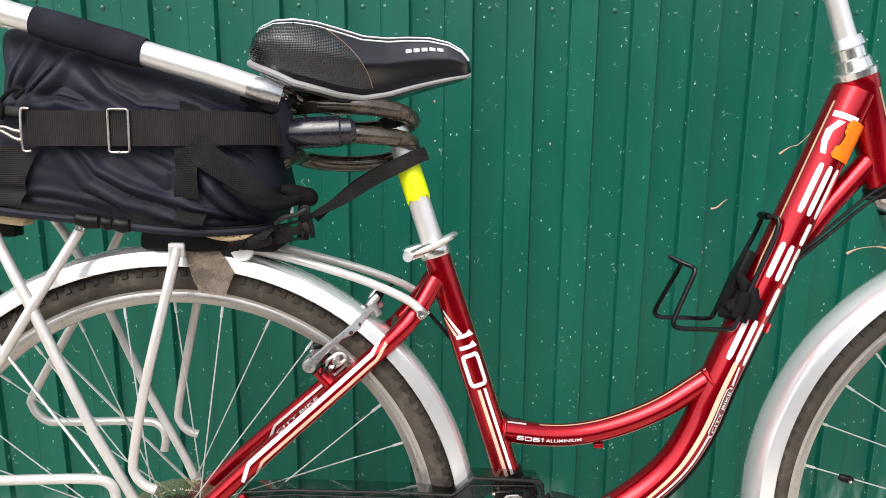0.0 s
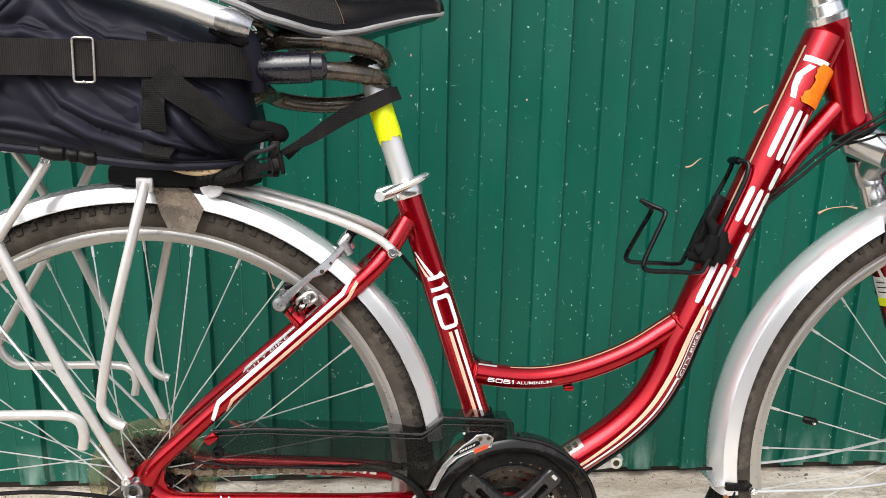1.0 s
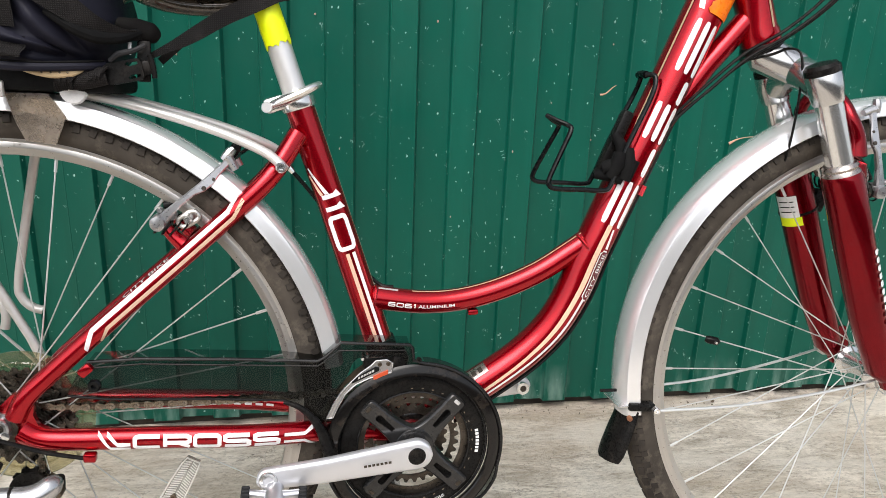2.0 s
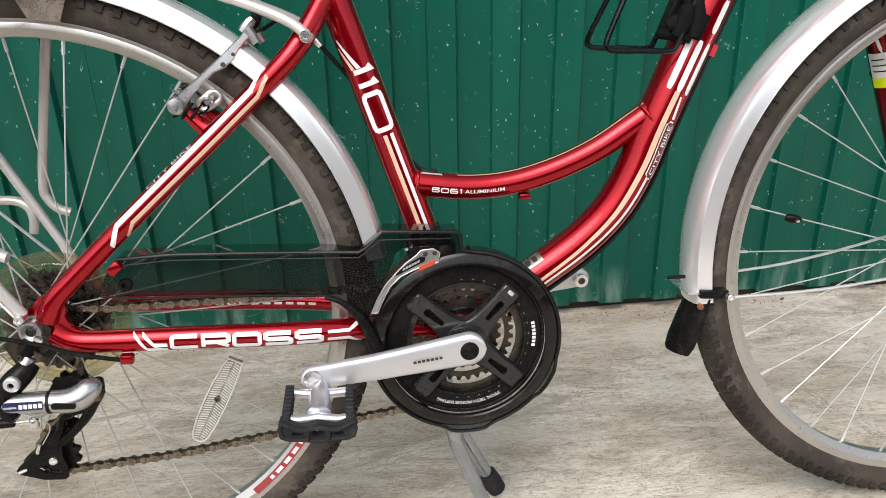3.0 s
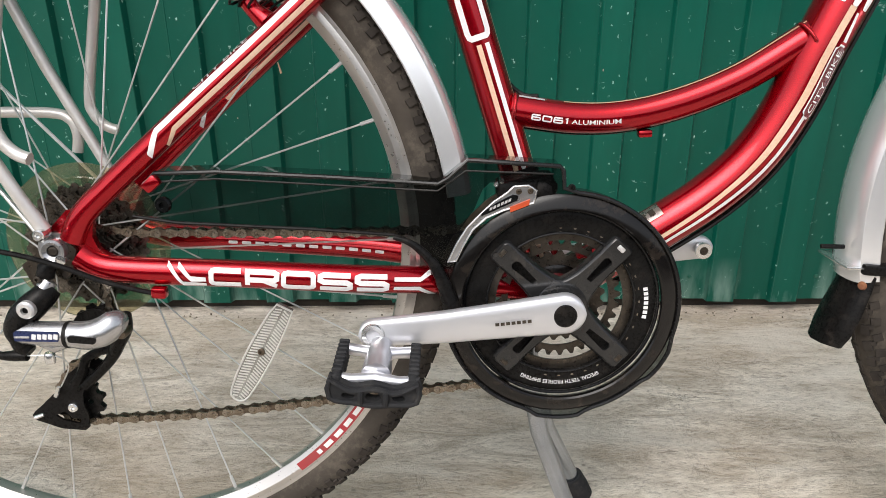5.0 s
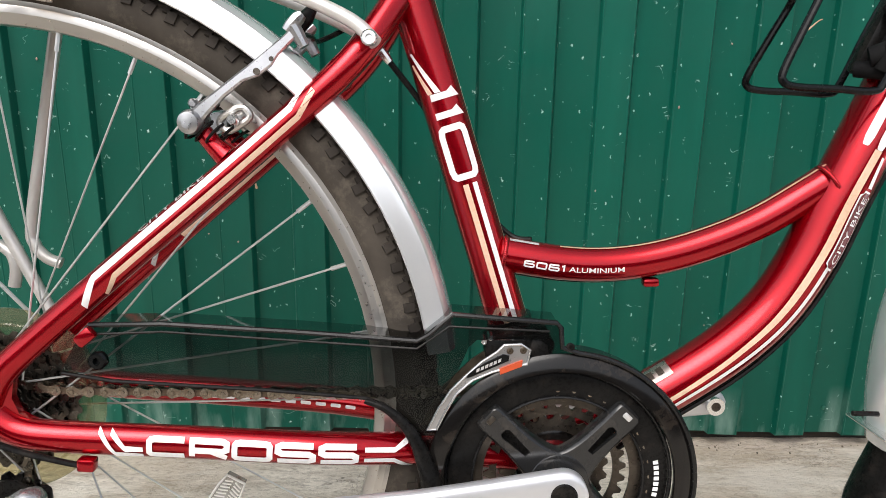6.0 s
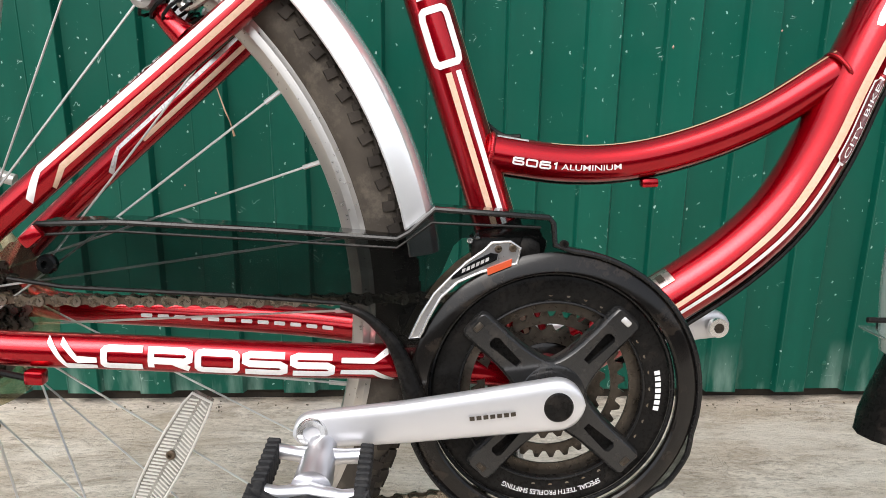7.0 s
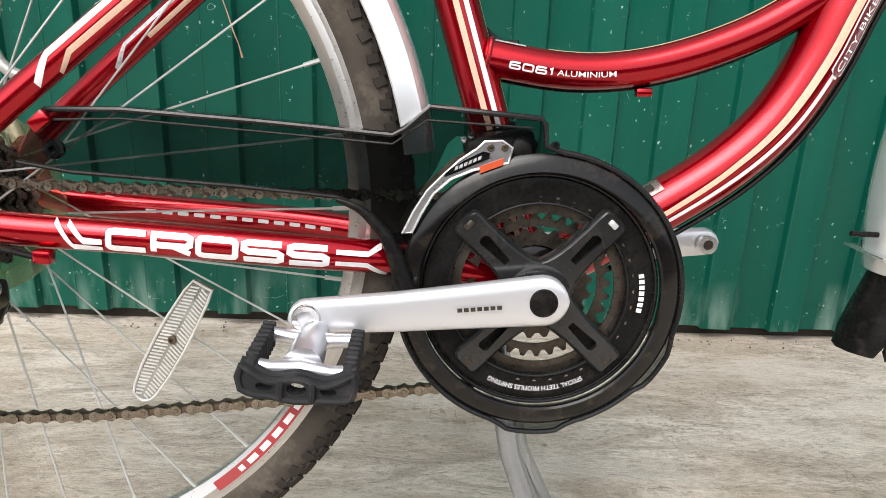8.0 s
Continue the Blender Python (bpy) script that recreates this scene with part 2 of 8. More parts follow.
M = dict(
    green=green_sheet(), concrete=concrete(),
    red=surf("candy_red_paint", (0.400, 0.0004, 0.0085), (0.345, 0.0003, 0.0070), 0.23, 0.80, 500, 8, 0.0, 0.60, 0.02, spec=0.2),
    # for the fork: a darker version of the frame's red
    forkred=surf("darker_red_for_fork", (0.215, 0.0004, 0.0060), (0.180, 0.0003, 0.0050), 0.24, 0.85, 500, 8, 0.0, 0.35, 0.02, spec=0.2),
    chrome=surf("polished_alloy", (0.80, 0.80, 0.79), (0.76, 0.76, 0.75), 0.18, 0.9, 350, 30, 0.0, 0, 0.03),
    satin=surf("satin_alloy", (0.76, 0.75, 0.74), (0.70, 0.69, 0.68), 0.34, 0.65, 500, 20, 0.02, 0, 0.04),
    fender=surf("brushed_alloy_fender", (0.90, 0.90, 0.91), (0.85, 0.85, 0.86), 0.20, 0.66, 260, 12, 0.0, 0.2, 0.0),
    rim=surf("dusty_alloy_rim", (0.56, 0.54, 0.515), (0.50, 0.48, 0.455), 0.30, 0.85, 300, 5, 0.0, 0, 0.03),
    wire=surf("dull_steel_wire", (0.44, 0.39, 0.36), (0.36, 0.32, 0.29), 0.32, 1.0, 300, 40, 0.02),
    armmetal=surf("satin_brake_alloy", (0.48, 0.48, 0.49), (0.40, 0.40, 0.41), 0.30, 0.9, 300, 30, 0.02, 0, 0.04),
    cog=surf("oily_sprocket_steel", (0.19, 0.170, 0.145), (0.085, 0.075, 0.062), 0.30, 0.95, 300, 50, 0.1, dirt=(0.07, 0.05, 0.035)),
    derailmetal=surf("bright_derailleur_alloy", (0.55, 0.55, 0.555), (0.48, 0.48, 0.485), 0.24, 0.85, 300, 30, 0.0, 0, 0.0),
    crownmetal=surf("polished_crown_alloy", (0.62, 0.62, 0.62), (0.56, 0.56, 0.56), 0.20, 0.95, 300, 20, 0.0, 0, 0.0),
    rack=surf("silver_painted_steel", (0.66, 0.635, 0.61), (0.59, 0.565, 0.54), 0.36, 0.45, 400, 12, 0.0, 0, 0.02, dirt=(0.57, 0.54, 0.50)),
    spoke=surf("steel_spoke", (0.70, 0.71, 0.70), (0.62, 0.62, 0.61), 0.34, 0.7, 300, 10, 0.0, 0, 0.0),
    tread=surf("black_tread_rubber", (0.028, 0.024, 0.021), (0.055, 0.047, 0.040), 0.85, 0.0, 260, 16, 0.5, spec=0.1),
    tyre=surf("dusty_tyre_rubber", (0.042, 0.036, 0.030), (0.074, 0.063, 0.052), 0.85, 0.0, 260, 16, 0.5, dirt=(0.120, 0.102, 0.082), spec=0.1),
    black=surf("black_plastic", (0.0050, 0.0048, 0.0047), (0.0095, 0.0090, 0.0086), 0.30, 0.0, 350, 30, 0.06, dirt=(0.026, 0.022, 0.019), spec=0.11),
    rubber=surf("grey_black_rubber", (0.016, 0.0165, 0.018), (0.028, 0.028, 0.029), 0.65, 0.0, 300, 35, 0.3, dirt=(0.05, 0.047, 0.044), spec=0.14),
    steel=surf("oily_steel", (0.20, 0.16, 0.12), (0.12, 0.095, 0.07), 0.38, 0.9, 300, 60, 0.15, dirt=(0.05, 0.035, 0.025)),
    link=surf("chain_plate_steel", (0.36, 0.32, 0.27), (0.24, 0.205, 0.165), 0.28, 1.0, 300, 60, 0.05, dirt=(0.20, 0.15, 0.10)),
    gear=surf("dark_sprocket_steel", (0.10, 0.085, 0.07), (0.06, 0.050, 0.040), 0.34, 0.8, 300, 50, 0.2, dirt=(0.03, 0.022, 0.016)),
    white=surf("white_decal", (0.80, 0.79, 0.79), (0.74, 0.73, 0.73), 0.3, 0.0, 300, 30, 0.02, 0.8),
    cream=surf("cream_decal", (0.72, 0.50, 0.36), (0.66, 0.44, 0.31), 0.3, 0.0, 300, 30, 0.02, 0.8),
    grey=surf("silver_decal", (0.55, 0.53, 0.53), (0.48, 0.46, 0.46), 0.3, 0.3, 300, 30, 0.02, 0.8),
    yellow=surf("fluorescent_yellow_tape", (0.78, 0.88, 0.0), (0.70, 0.80, 0.0), 0.45, 0.0, 200, 40, 0.25),
    orange=surf("orange_sticker", (0.95, 0.22, 0.0), (0.85, 0.16, 0.0), 0.35, 0.0, 300, 120, 0.05),
    smoke=clear("smoked_clear_plastic", (0.55, 0.575, 0.575), 0.08, 0.010, (0.10, 0.10, 0.10), 1.27),
    smokerim=clear("smoked_plastic_edge", (0.16, 0.16, 0.16), 0.12, 0.05, (0.25, 0.25, 0.25)),
    standmetal=surf("scuffed_grey_metal", (0.44, 0.47, 0.51), (0.34, 0.37, 0.41), 0.24, 0.95, 300, 14, 0.0, 0, 0.03, dirt=(0.34, 0.35, 0.36)),
    blue=surf("dark_blue_enamel", (0.012, 0.022, 0.085), (0.010, 0.018, 0.065), 0.3),
    ored=surf("orange_red_plastic", (0.50, 0.070, 0.020), (0.42, 0.055, 0.018), 0.4),
    spiderarm=surf("dark_grey_spider_plastic", (0.011, 0.0112, 0.0118), (0.017, 0.0168, 0.0168), 0.17, 0.0, 350, 30, 0.0, 0.0, 0.04, dirt=(0.036, 0.031, 0.027), spec=0.55),
    caserim=surf("glossy_black_edge", (0.006, 0.006, 0.0065), (0.010, 0.010, 0.010), 0.20, 0.0, 350, 30, 0.0, spec=0.30),
    ringdark=surf("worn_black_case", (0.0040, 0.0037, 0.0036), (0.0085, 0.0074, 0.0068), 0.15, 0.0, 250, 20, 0.02, 0.0, 0.05, dirt=(0.034, 0.026, 0.020), spec=0.34),
    flap=clear("worn_milky_plastic", (0.80, 0.74, 0.66), 0.3, 0.32, (0.45, 0.38, 0.31)),
    leather=surf("black_vinyl", (0.004, 0.004, 0.0060), (0.007, 0.007, 0.0095), 0.22, 0.0, 700, 20, 0.02, 0.0, 0.02, spec=0.85),
    carbon=woven("carbon_weave_vinyl", (0.0022, 0.0022, 0.0030), (0.0060, 0.0060, 0.0078), ("X", "Z"), 0.0017, 0.20, 0.8),
    greyplastic=surf("grey_plastic", (0.26, 0.255, 0.255), (0.20, 0.195, 0.195), 0.45),
    tan=surf("tan_thread", (0.42, 0.30, 0.19), (0.36, 0.25, 0.15), 0.6),
    blackgloss=surf("black_enamel_wire", (0.0025, 0.003, 0.003), (0.004, 0.0045, 0.005), 0.2, 0.0, 300, 30, 0.0, 0.0, spec=0.22),
    nylon=surf("black_nylon", (0.005, 0.005, 0.0055), (0.009, 0.009, 0.009), 0.75, 0.0, 500, 40, 0.5, spec=0.08),
    nylon_navy=surf("navy_black_nylon", (0.0105, 0.0105, 0.0175), (0.0170, 0.0170, 0.0270), 0.52, 0.0, 1300, 9, 0.15, spec=0.13),
    webbing_across=woven("ribbed_webbing", (0.0140, 0.0128, 0.0122), (0.0225, 0.0205, 0.0196), ("X",), 0.0022),
    webbing_down=woven("ribbed_patch_cloth", (0.0110, 0.0102, 0.0104), (0.0215, 0.0198, 0.0198), ("Z",), 0.0020),
    webbing_weave=woven("woven_webbing", (0.0095, 0.0088, 0.0088), (0.0200, 0.0184, 0.0180), ("X", "Z"), 0.0019),
    webbing=surf("black_webbing", (0.0055, 0.005, 0.005), (0.010, 0.0095, 0.009), 0.80, 0.0, 900, 25, 0.7, spec=0.06),
    foam=surf("charcoal_foam", (0.013, 0.0133, 0.020), (0.020, 0.0203, 0.029), 0.85, 0.0, 500, 30, 0.4, spec=0.08),
    pegboard=surf("pale_board", (0.55, 0.42, 0.25), (0.48, 0.35, 0.2), 0.7),
    lockcable=surf("smoky_cable_sleeve", (0.024, 0.0175, 0.0115), (0.075, 0.056, 0.038), 0.20, 0.2, 300, 50, 0.05, 0.8),
    lockbody=surf("dark_grey_lock_plastic", (0.007, 0.007, 0.012), (0.011, 0.011, 0.018), 0.22, 0.0, 300, 30, 0.03, spec=0.7),
    brass=surf("dull_brass_band", (0.14, 0.10, 0.065), (0.08, 0.06, 0.04), 0.3, 0.7),
    straw=surf("dry_straw", (0.45, 0.27, 0.17), (0.55, 0.36, 0.26), 0.8, 0.0, 300, 60, 0.3),
    flake=surf("pinkish_flake", (0.55, 0.33, 0.27), (0.45, 0.25, 0.2), 0.7),
    paper=surf("weathered_paper", (0.55, 0.55, 0.5), (0.45, 0.46, 0.42), 0.9),
    screwgreen=surf("green_screw_paint", (0.005, 0.08, 0.05), (0.02, 0.12, 0.08), 0.4, 0.0, 300, 120),
    rust=surf("rust", (0.25, 0.10, 0.04), (0.16, 0.06, 0.03), 0.8),
    reflector=clear("ribbed_clear_reflector", (0.74, 0.73, 0.70), 0.15, 0.34, (0.56, 0.55, 0.51)),
    clearedge=surf("pale_plastic_edge", (0.52, 0.51, 0.48), (0.46, 0.45, 0.42), 0.3),
    darkred=surf("dark_red_enamel", (0.13, 0.004, 0.010), (0.10, 0.004, 0.008), 0.3, 0.0, 300, 30, 0.02, 0.8),
    rimred=surf("faded_red_decal", (0.36, 0.03, 0.04), (0.30, 0.05, 0.05), 0.5),
    clear=clear("yellowed_clear_plastic", (0.93, 0.90, 0.74), 0.10, 0.09, (0.62, 0.58, 0.40)),
)
# the red paint lies under a thick clear lacquer
lacquer = M["red"].node_tree.nodes["Principled BSDF"].inputs
lacquer["Coat Weight"].default_value, lacquer["Coat IOR"].default_value, lacquer["Coat Roughness"].default_value = 0.65, 1.5, 0.08

# ---- mesh tools ----
def shade(me, angle=35):
    """Smooth shading with sharp edges kept where faces meet steeply."""
    for p in me.polygons:
        p.use_smooth = True
    me.set_sharp_from_angle(angle=radians(angle))


def mesh_of(name, bm, material, angle=35):
    me = bpy.data.meshes.new(name)
    bmesh.ops.recalc_face_normals(bm, faces=bm.faces)
    bm.to_mesh(me)
    bm.free()
    for m in material if isinstance(material, (list, tuple)) else [material]:
        me.materials.append(m)
    shade(me, angle)
    return me


def part(name, bm, material, parent, label="", m=None, angle=35):
    """Link a bmesh (or a ready mesh) as one mesh object under a thing or under a part."""
    me = bm if isinstance(bm, bpy.types.Mesh) else mesh_of(name, bm, material, angle)
    ob = new(name, me)
    ob.parent = parent
    if m is not None:
        ob.matrix_basis = m
    return tagged(ob, label)


def thing(name, label, category, m=None, group="", kind=""):
    ob = new(name)
    ob.empty_display_size = 0.05
    if m is not None:
        ob.matrix_basis = m
    return tagged(ob, label, category, group, kind)


def smooth_path(pts, per=6, closed=False):
    """Catmull-Rom curve through pts."""
    P = [Vector(p) for p in pts]
    n, out = len(P), []
    for i in range(n if closed else n - 1):
        a, b, c, d = (P[(i + k) % n] if closed else P[min(max(i + k, 0), n - 1)] for k in (-1, 0, 1, 2))
        for j in range(per):
            t = j / per
            out.append(0.5 * ((2 * b) + (c - a) * t + (2 * a - 5 * b + 4 * c - d) * t * t + (3 * b - a - 3 * c + d) * t ** 3))
    if not closed:
        out.append(P[-1])
    return out


def frames(path, closed=False, side=Vector((0, -1, 0))):
    """Tangent, a side vector that keeps as near -Y as it can, and the third axis, at every point of a path."""
    out, n = [], len(path)
    for i in range(n):
        a, b = (path[i - 1], path[(i + 1) % n]) if closed else (path[max(i - 1, 0)], path[min(i + 1, n - 1)])
        t = (b - a).normalized()
        s = side - t * side.dot(t)
        s = s.normalized() if s.length > 0.15 else (Vector((0, 0, 1)) - t * t.z).normalized()
        out.append((t, s, s.cross(t)))
    return out


def tube(path, r, seg=14, closed=False, squash=1.0, bm=None, caps=True, side=Vector((0, -1, 0)), hollow=0.0):
    """A round (or oval) tube along a path. r: one radius, or one for each point. squash: height over width."""
    bm = bm or bmesh.new()
    path = [Vector(p) for p in path]
    R = r if isinstance(r, (list, tuple)) else [r] * len(path)
    if len(R) != len(path):
        R = [R[0] + (R[-1] - R[0]) * i / (len(path) - 1) for i in range(len(path))] if len(R) == 2 else np.interp(np.linspace(0, 1, len(path)), np.linspace(0, 1, len(R)), R).tolist()
    rings = []
    for c, (t, s, u), q in zip(path, frames(path, closed, side), R):
        rings.append([bm.verts.new(c + q * (math.cos(a) * s + squash * math.sin(a) * u)) for a in (2 * math.pi * k / seg for k in range(seg))])
    for i in range(len(rings) if closed else len(rings) - 1):
        A, B = rings[i], rings[(i + 1) % len(rings)]
        for k in range(seg):
            bm.faces.new((A[k], A[(k + 1) % seg], B[(k + 1) % seg], B[k]))
    if caps and not closed:
        bm.faces.new(rings[0][::-1])
        bm.faces.new(rings[-1])
    return bm


def band(path, r, a0, a1, lift=0.0006, steps=4, bm=None, squash=1.0):
    """A strip laid on a tube between two angles (degrees; 0 faces -Y, 90 its upper side). Angles may be one for each point."""
    bm = bm or bmesh.new()
    path = [Vector(p) for p in path]
    n = len(path)
    R = np.interp(np.linspace(0, 1, n), np.linspace(0, 1, len(r)), r).tolist() if isinstance(r, (list, tuple)) else [r] * n
    A0 = np.interp(np.linspace(0, 1, n), np.linspace(0, 1, len(a0)), a0).tolist() if isinstance(a0, (list, tuple)) else [a0] * n
    A1 = np.interp(np.linspace(0, 1, n), np.linspace(0, 1, len(a1)), a1).tolist() if isinstance(a1, (list, tuple)) else [a1] * n
    rows = []
    for c, (t, s, u), q, x, y in zip(path, frames(path), R, A0, A1):
        rows.append([bm.verts.new(c + (q + lift) * (math.cos(a) * s + squash * math.sin(a) * u)) for a in (radians(x + (y - x) * k / steps) for k in range(steps + 1))])
    for A, B in zip(rows, rows[1:]):
        for k in range(steps):
            bm.faces.new((A[k], A[k + 1], B[k + 1], B[k]))
    return bm


def cut(path, s0, s1, n=12):
    """The stretch of a path between two fractions of its length."""
    path = [Vector(p) for p in path]
    d = [0.0]
    for a, b in zip(path, path[1:]):
        d.append(d[-1] + (b - a).length)
    out = []
    for i in range(n + 1):
        w = d[-1] * (s0 + (s1 - s0) * i / n)
        k = min(max(np.searchsorted(d, w) - 1, 0), len(path) - 2)
        f = (w - d[k]) / (d[k + 1] - d[k])
        out.append(path[k].lerp(path[k + 1], f))
    return out


def lathe(profile, seg=64, bm=None, centre=(0, 0, 0), closed=False, axis="Y"):
    """Turn a profile of (radius, y) about the Y axis."""
    bm = bm or bmesh.new()
    c = Vector(centre)
    rings = []
    for r, y in profile:
        if r < 1e-6:
            rings.append([bm.verts.new(c + Vector((0, y, 0)))])
        else:
            rings.append([bm.verts.new(c + Vector((r * math.cos(a), y, r * math.sin(a)))) for a in (2 * math.pi * k / seg for k in range(seg))])
    pairs = list(zip(rings, rings[1:])) + ([(rings[-1], rings[0])] if closed else [])
    for A, B in pairs:
        for k in range(seg):
            j = (k + 1) % seg
            if len(A) == 1:
                bm.faces.new((A[0], B[j], B[k]))
            elif len(B) == 1:
                bm.faces.new((A[k], A[j], B[0]))
            else:
                bm.faces.new((A[k], A[j], B[j], B[k]))
    return bm


def plate(outer, y0, y1, holes=(), bm=None, bevel=0.0):
    """A flat plate in the XZ plane with holes, from y0 to y1."""
    bm = bm or bmesh.new()
    tmp = bmesh.new()
    loops = []
    for loop in (outer, *holes):
        vs = [tmp.verts.new((x, 0, z)) for x, z in loop]
        loops.append(vs)
        for a, b in zip(vs, vs[1:] + vs[:1]):
            tmp.edges.new((a, b))
    bmesh.ops.triangle_fill(tmp, use_beauty=True, use_dissolve=False, edges=tmp.edges[:])
    tmp.verts.index_update()
    front = [bm.verts.new((v.co.x, y0, v.co.z)) for v in tmp.verts]
    back = [bm.verts.new((v.co.x, y1, v.co.z)) for v in tmp.verts]
    for f in tmp.faces:
        ix = [v.index for v in f.verts]
        bm.faces.new([front[i] for i in ix])
        bm.faces.new([back[i] for i in reversed(ix)])
    for vs in loops:
        for a, b in zip(vs, vs[1:] + vs[:1]):
            bm.faces.new((front[a.index], front[b.index], back[b.index], back[a.index]))
    tmp.free()
    return bm


def box(size, m=None, bevel=0.0, bm=None, seg=2):
    """A box with rounded edges."""
    bm = bm or bmesh.new()
    made = bmesh.ops.create_cube(bm, size=1, matrix=(m or Matrix()) @ Matrix.Diagonal((*size, 1)))
    if bevel:
        es = list({e for v in made["verts"] for e in v.link_edges})
        bmesh.ops.bevel(bm, geom=es, offset=bevel, segments=seg, affect="EDGES", profile=0.5)
    return bm


def rod(a, b, r, seg=12, bm=None, r2=None):
    return tube([a, b], [r, r if r2 is None else r2], seg, bm=bm)


def bolt(c, r, y0, y1, bm=None, socket=True, seg=20):
    """A round-headed bolt along Y with a sunk hexagon; y0 is its outer face (nearer -Y)."""
    prof = [(0, y1), (r, y1), (r, y0 + r * 0.25), (r * 0.8, y0)]
    prof += [(r * 0.42, y0), (r * 0.36, y0 + r * 0.5), (0, y0 + r * 0.5)] if socket else [(0, y0)]
    return lathe(prof, seg, bm, (c[0], 0, c[1]))


def arc(c, r, a0, a1, n=16):
    return [(c[0] + r * math.cos(radians(a0 + (a1 - a0) * i / n)), c[1] + r * math.sin(radians(a0 + (a1 - a0) * i / n))) for i in range(n + 1)]


def rounded(x0, z0, x1, z1, r, n=4):
    return arc((x1 - r, z1 - r), r, 0, 90, n) + arc((x0 + r, z1 - r), r, 90, 180, n) + arc((x0 + r, z0 + r), r, 180, 270, n) + arc((x1 - r, z0 + r), r, 270, 360, n)


def lettering(text, width, height, wrap, bold=0.0, slices=5):
    """The built-in font's mesh for a text, fitted into width x height about its centre; wrap maps (u, v) to a place."""
    cu = bpy.data.curves.new("lettering", "FONT")
    cu.body, cu.size, cu.offset, cu.resolution_u = text, 1.0, bold, 3
    ob = new("lettering", cu)
    dg = bpy.context.evaluated_depsgraph_get()
    me = ob.evaluated_get(dg).to_mesh()
    bm = bmesh.new()
    bm.from_mesh(me)
    ob.evaluated_get(dg).to_mesh_clear()
    bpy.data.objects.remove(ob)
    bpy.data.curves.remove(cu)
    bmesh.ops.triangulate(bm, faces=bm.faces[:])
    lo = [min(v.co[i] for v in bm.verts) for i in (0, 1)]
    hi = [max(v.co[i] for v in bm.verts) for i in (0, 1)]
    for k in range(1, slices):
        bmesh.ops.bisect_plane(bm, geom=bm.verts[:] + bm.edges[:] + bm.faces[:], plane_co=(0, lo[1] + (hi[1] - lo[1]) * k / slices, 0), plane_no=(0, 1, 0))
    for v in bm.verts:
        u = ((v.co.x - lo[0]) / (hi[0] - lo[0]) - 0.5) * width
        w = ((v.co.y - lo[1]) / (hi[1] - lo[1]) - 0.5) * height
        v.co = wrap(u, w)
    return bm


def on_tube(path, r, mid, tilt=0.0, lift=0.0008, squash=1.0):
    """A wrap for a tube: u runs along the path from the fraction mid, v round it; tilt: degrees round the tube of v = 0."""
    path = [Vector(p) for p in path]
    d = [0.0]
    for a, b in zip(path, path[1:]):
        d.append(d[-1] + (b - a).length)
    fr = frames(path)

    def wrap(u, v):
        w = min(max(d[-1] * mid + u, 0.0), d[-1])
        k = min(max(int(np.searchsorted(d, w)) - 1, 0), len(path) - 2)
        f = (w - d[k]) / (d[k + 1] - d[k])
        t, s, up = (fr[k][i].lerp(fr[k + 1][i], f) for i in range(3))
        a = v / r + radians(tilt)
        return path[k].lerp(path[k + 1], f) + (r + lift) * (math.cos(a) * s + squash * math.sin(a) * up)
    return wrap


def slab_on(wrap, u0, u1, v0, v1, bm=None, nu=6, nv=4, round_=0.0):
    """A plain bar laid on a surface by a wrap."""
    bm = bm or bmesh.new()
    grid = []
    for i in range(nu + 1):
        row = []
        for j in range(nv + 1):
            u, v = u0 + (u1 - u0) * i / nu, v0 + (v1 - v0) * j / nv
            if round_ and i in (0, nu) and j in (0, nv):
                u += round_ * (1 if i == 0 else -1) * (1 if u1 > u0 else -1)
                v += round_ * (1 if j == 0 else -1) * (1 if v1 > v0 else -1)
            row.append(bm.verts.new(wrap(u, v)))
        grid.append(row)
    for i in range(nu):
        for j in range(nv):
            bm.faces.new((grid[i][j], grid[i + 1][j], grid[i + 1][j + 1], grid[i][j + 1]))
    return bm

# ---- the place ----
def ground_z(x, y):
    """The concrete falls a little towards the wall, and is level elsewhere."""
    fall = -0.075 * min(max(y + 0.05, 0.0), 0.62)
    near = math.exp(-((x - 0.4) / 2.5) ** 2 - ((y - 0.1) / 1.5) ** 2)
    return fall + near * (0.004 * noise.noise((x * 2.1, y * 5.0, 0.3)) + 0.0018 * noise.noise((x * 9.0, y * 26.0, 1.7))) - 0.002 * near


def spaced(lo, hi, step, far, growth=1.6):
    a = list(np.arange(lo, hi + step / 2, step))
    d, left, right = step * growth, [], []
    x = a[-1]
    while x < far:
        x += d
        d *= growth
        right.append(x)
    d, x = step * growth, a[0]
    while x > -far:
        x -= d
        d *= growth
        left.append(x)
    return left[::-1] + a + right


def build_ground():
    xs, ys = spaced(-0.7, 1.7, 0.02, 600), spaced(-0.5, 0.66, 0.0125, 600)
    bm = bmesh.new()
    g = [[bm.verts.new((x, y, ground_z(x, y))) for x in xs] for y in ys]
    for j in range(len(ys) - 1):
        for i in range(len(xs) - 1):
            bm.faces.new((g[j][i], g[j][i + 1], g[j + 1][i + 1], g[j + 1][i]))
    ob = new("ground", mesh_of("ground", bm, M["concrete"], 60))
    tagged(ob, "rough grey concrete pavement with streaks and pits", "pavement", kind="structure")
    return ob


WALL_Y, WALL_LOW, WALL_HIGH = 0.563, -0.026, 2.3
PITCH, FIRST = 0.1157, 0.464


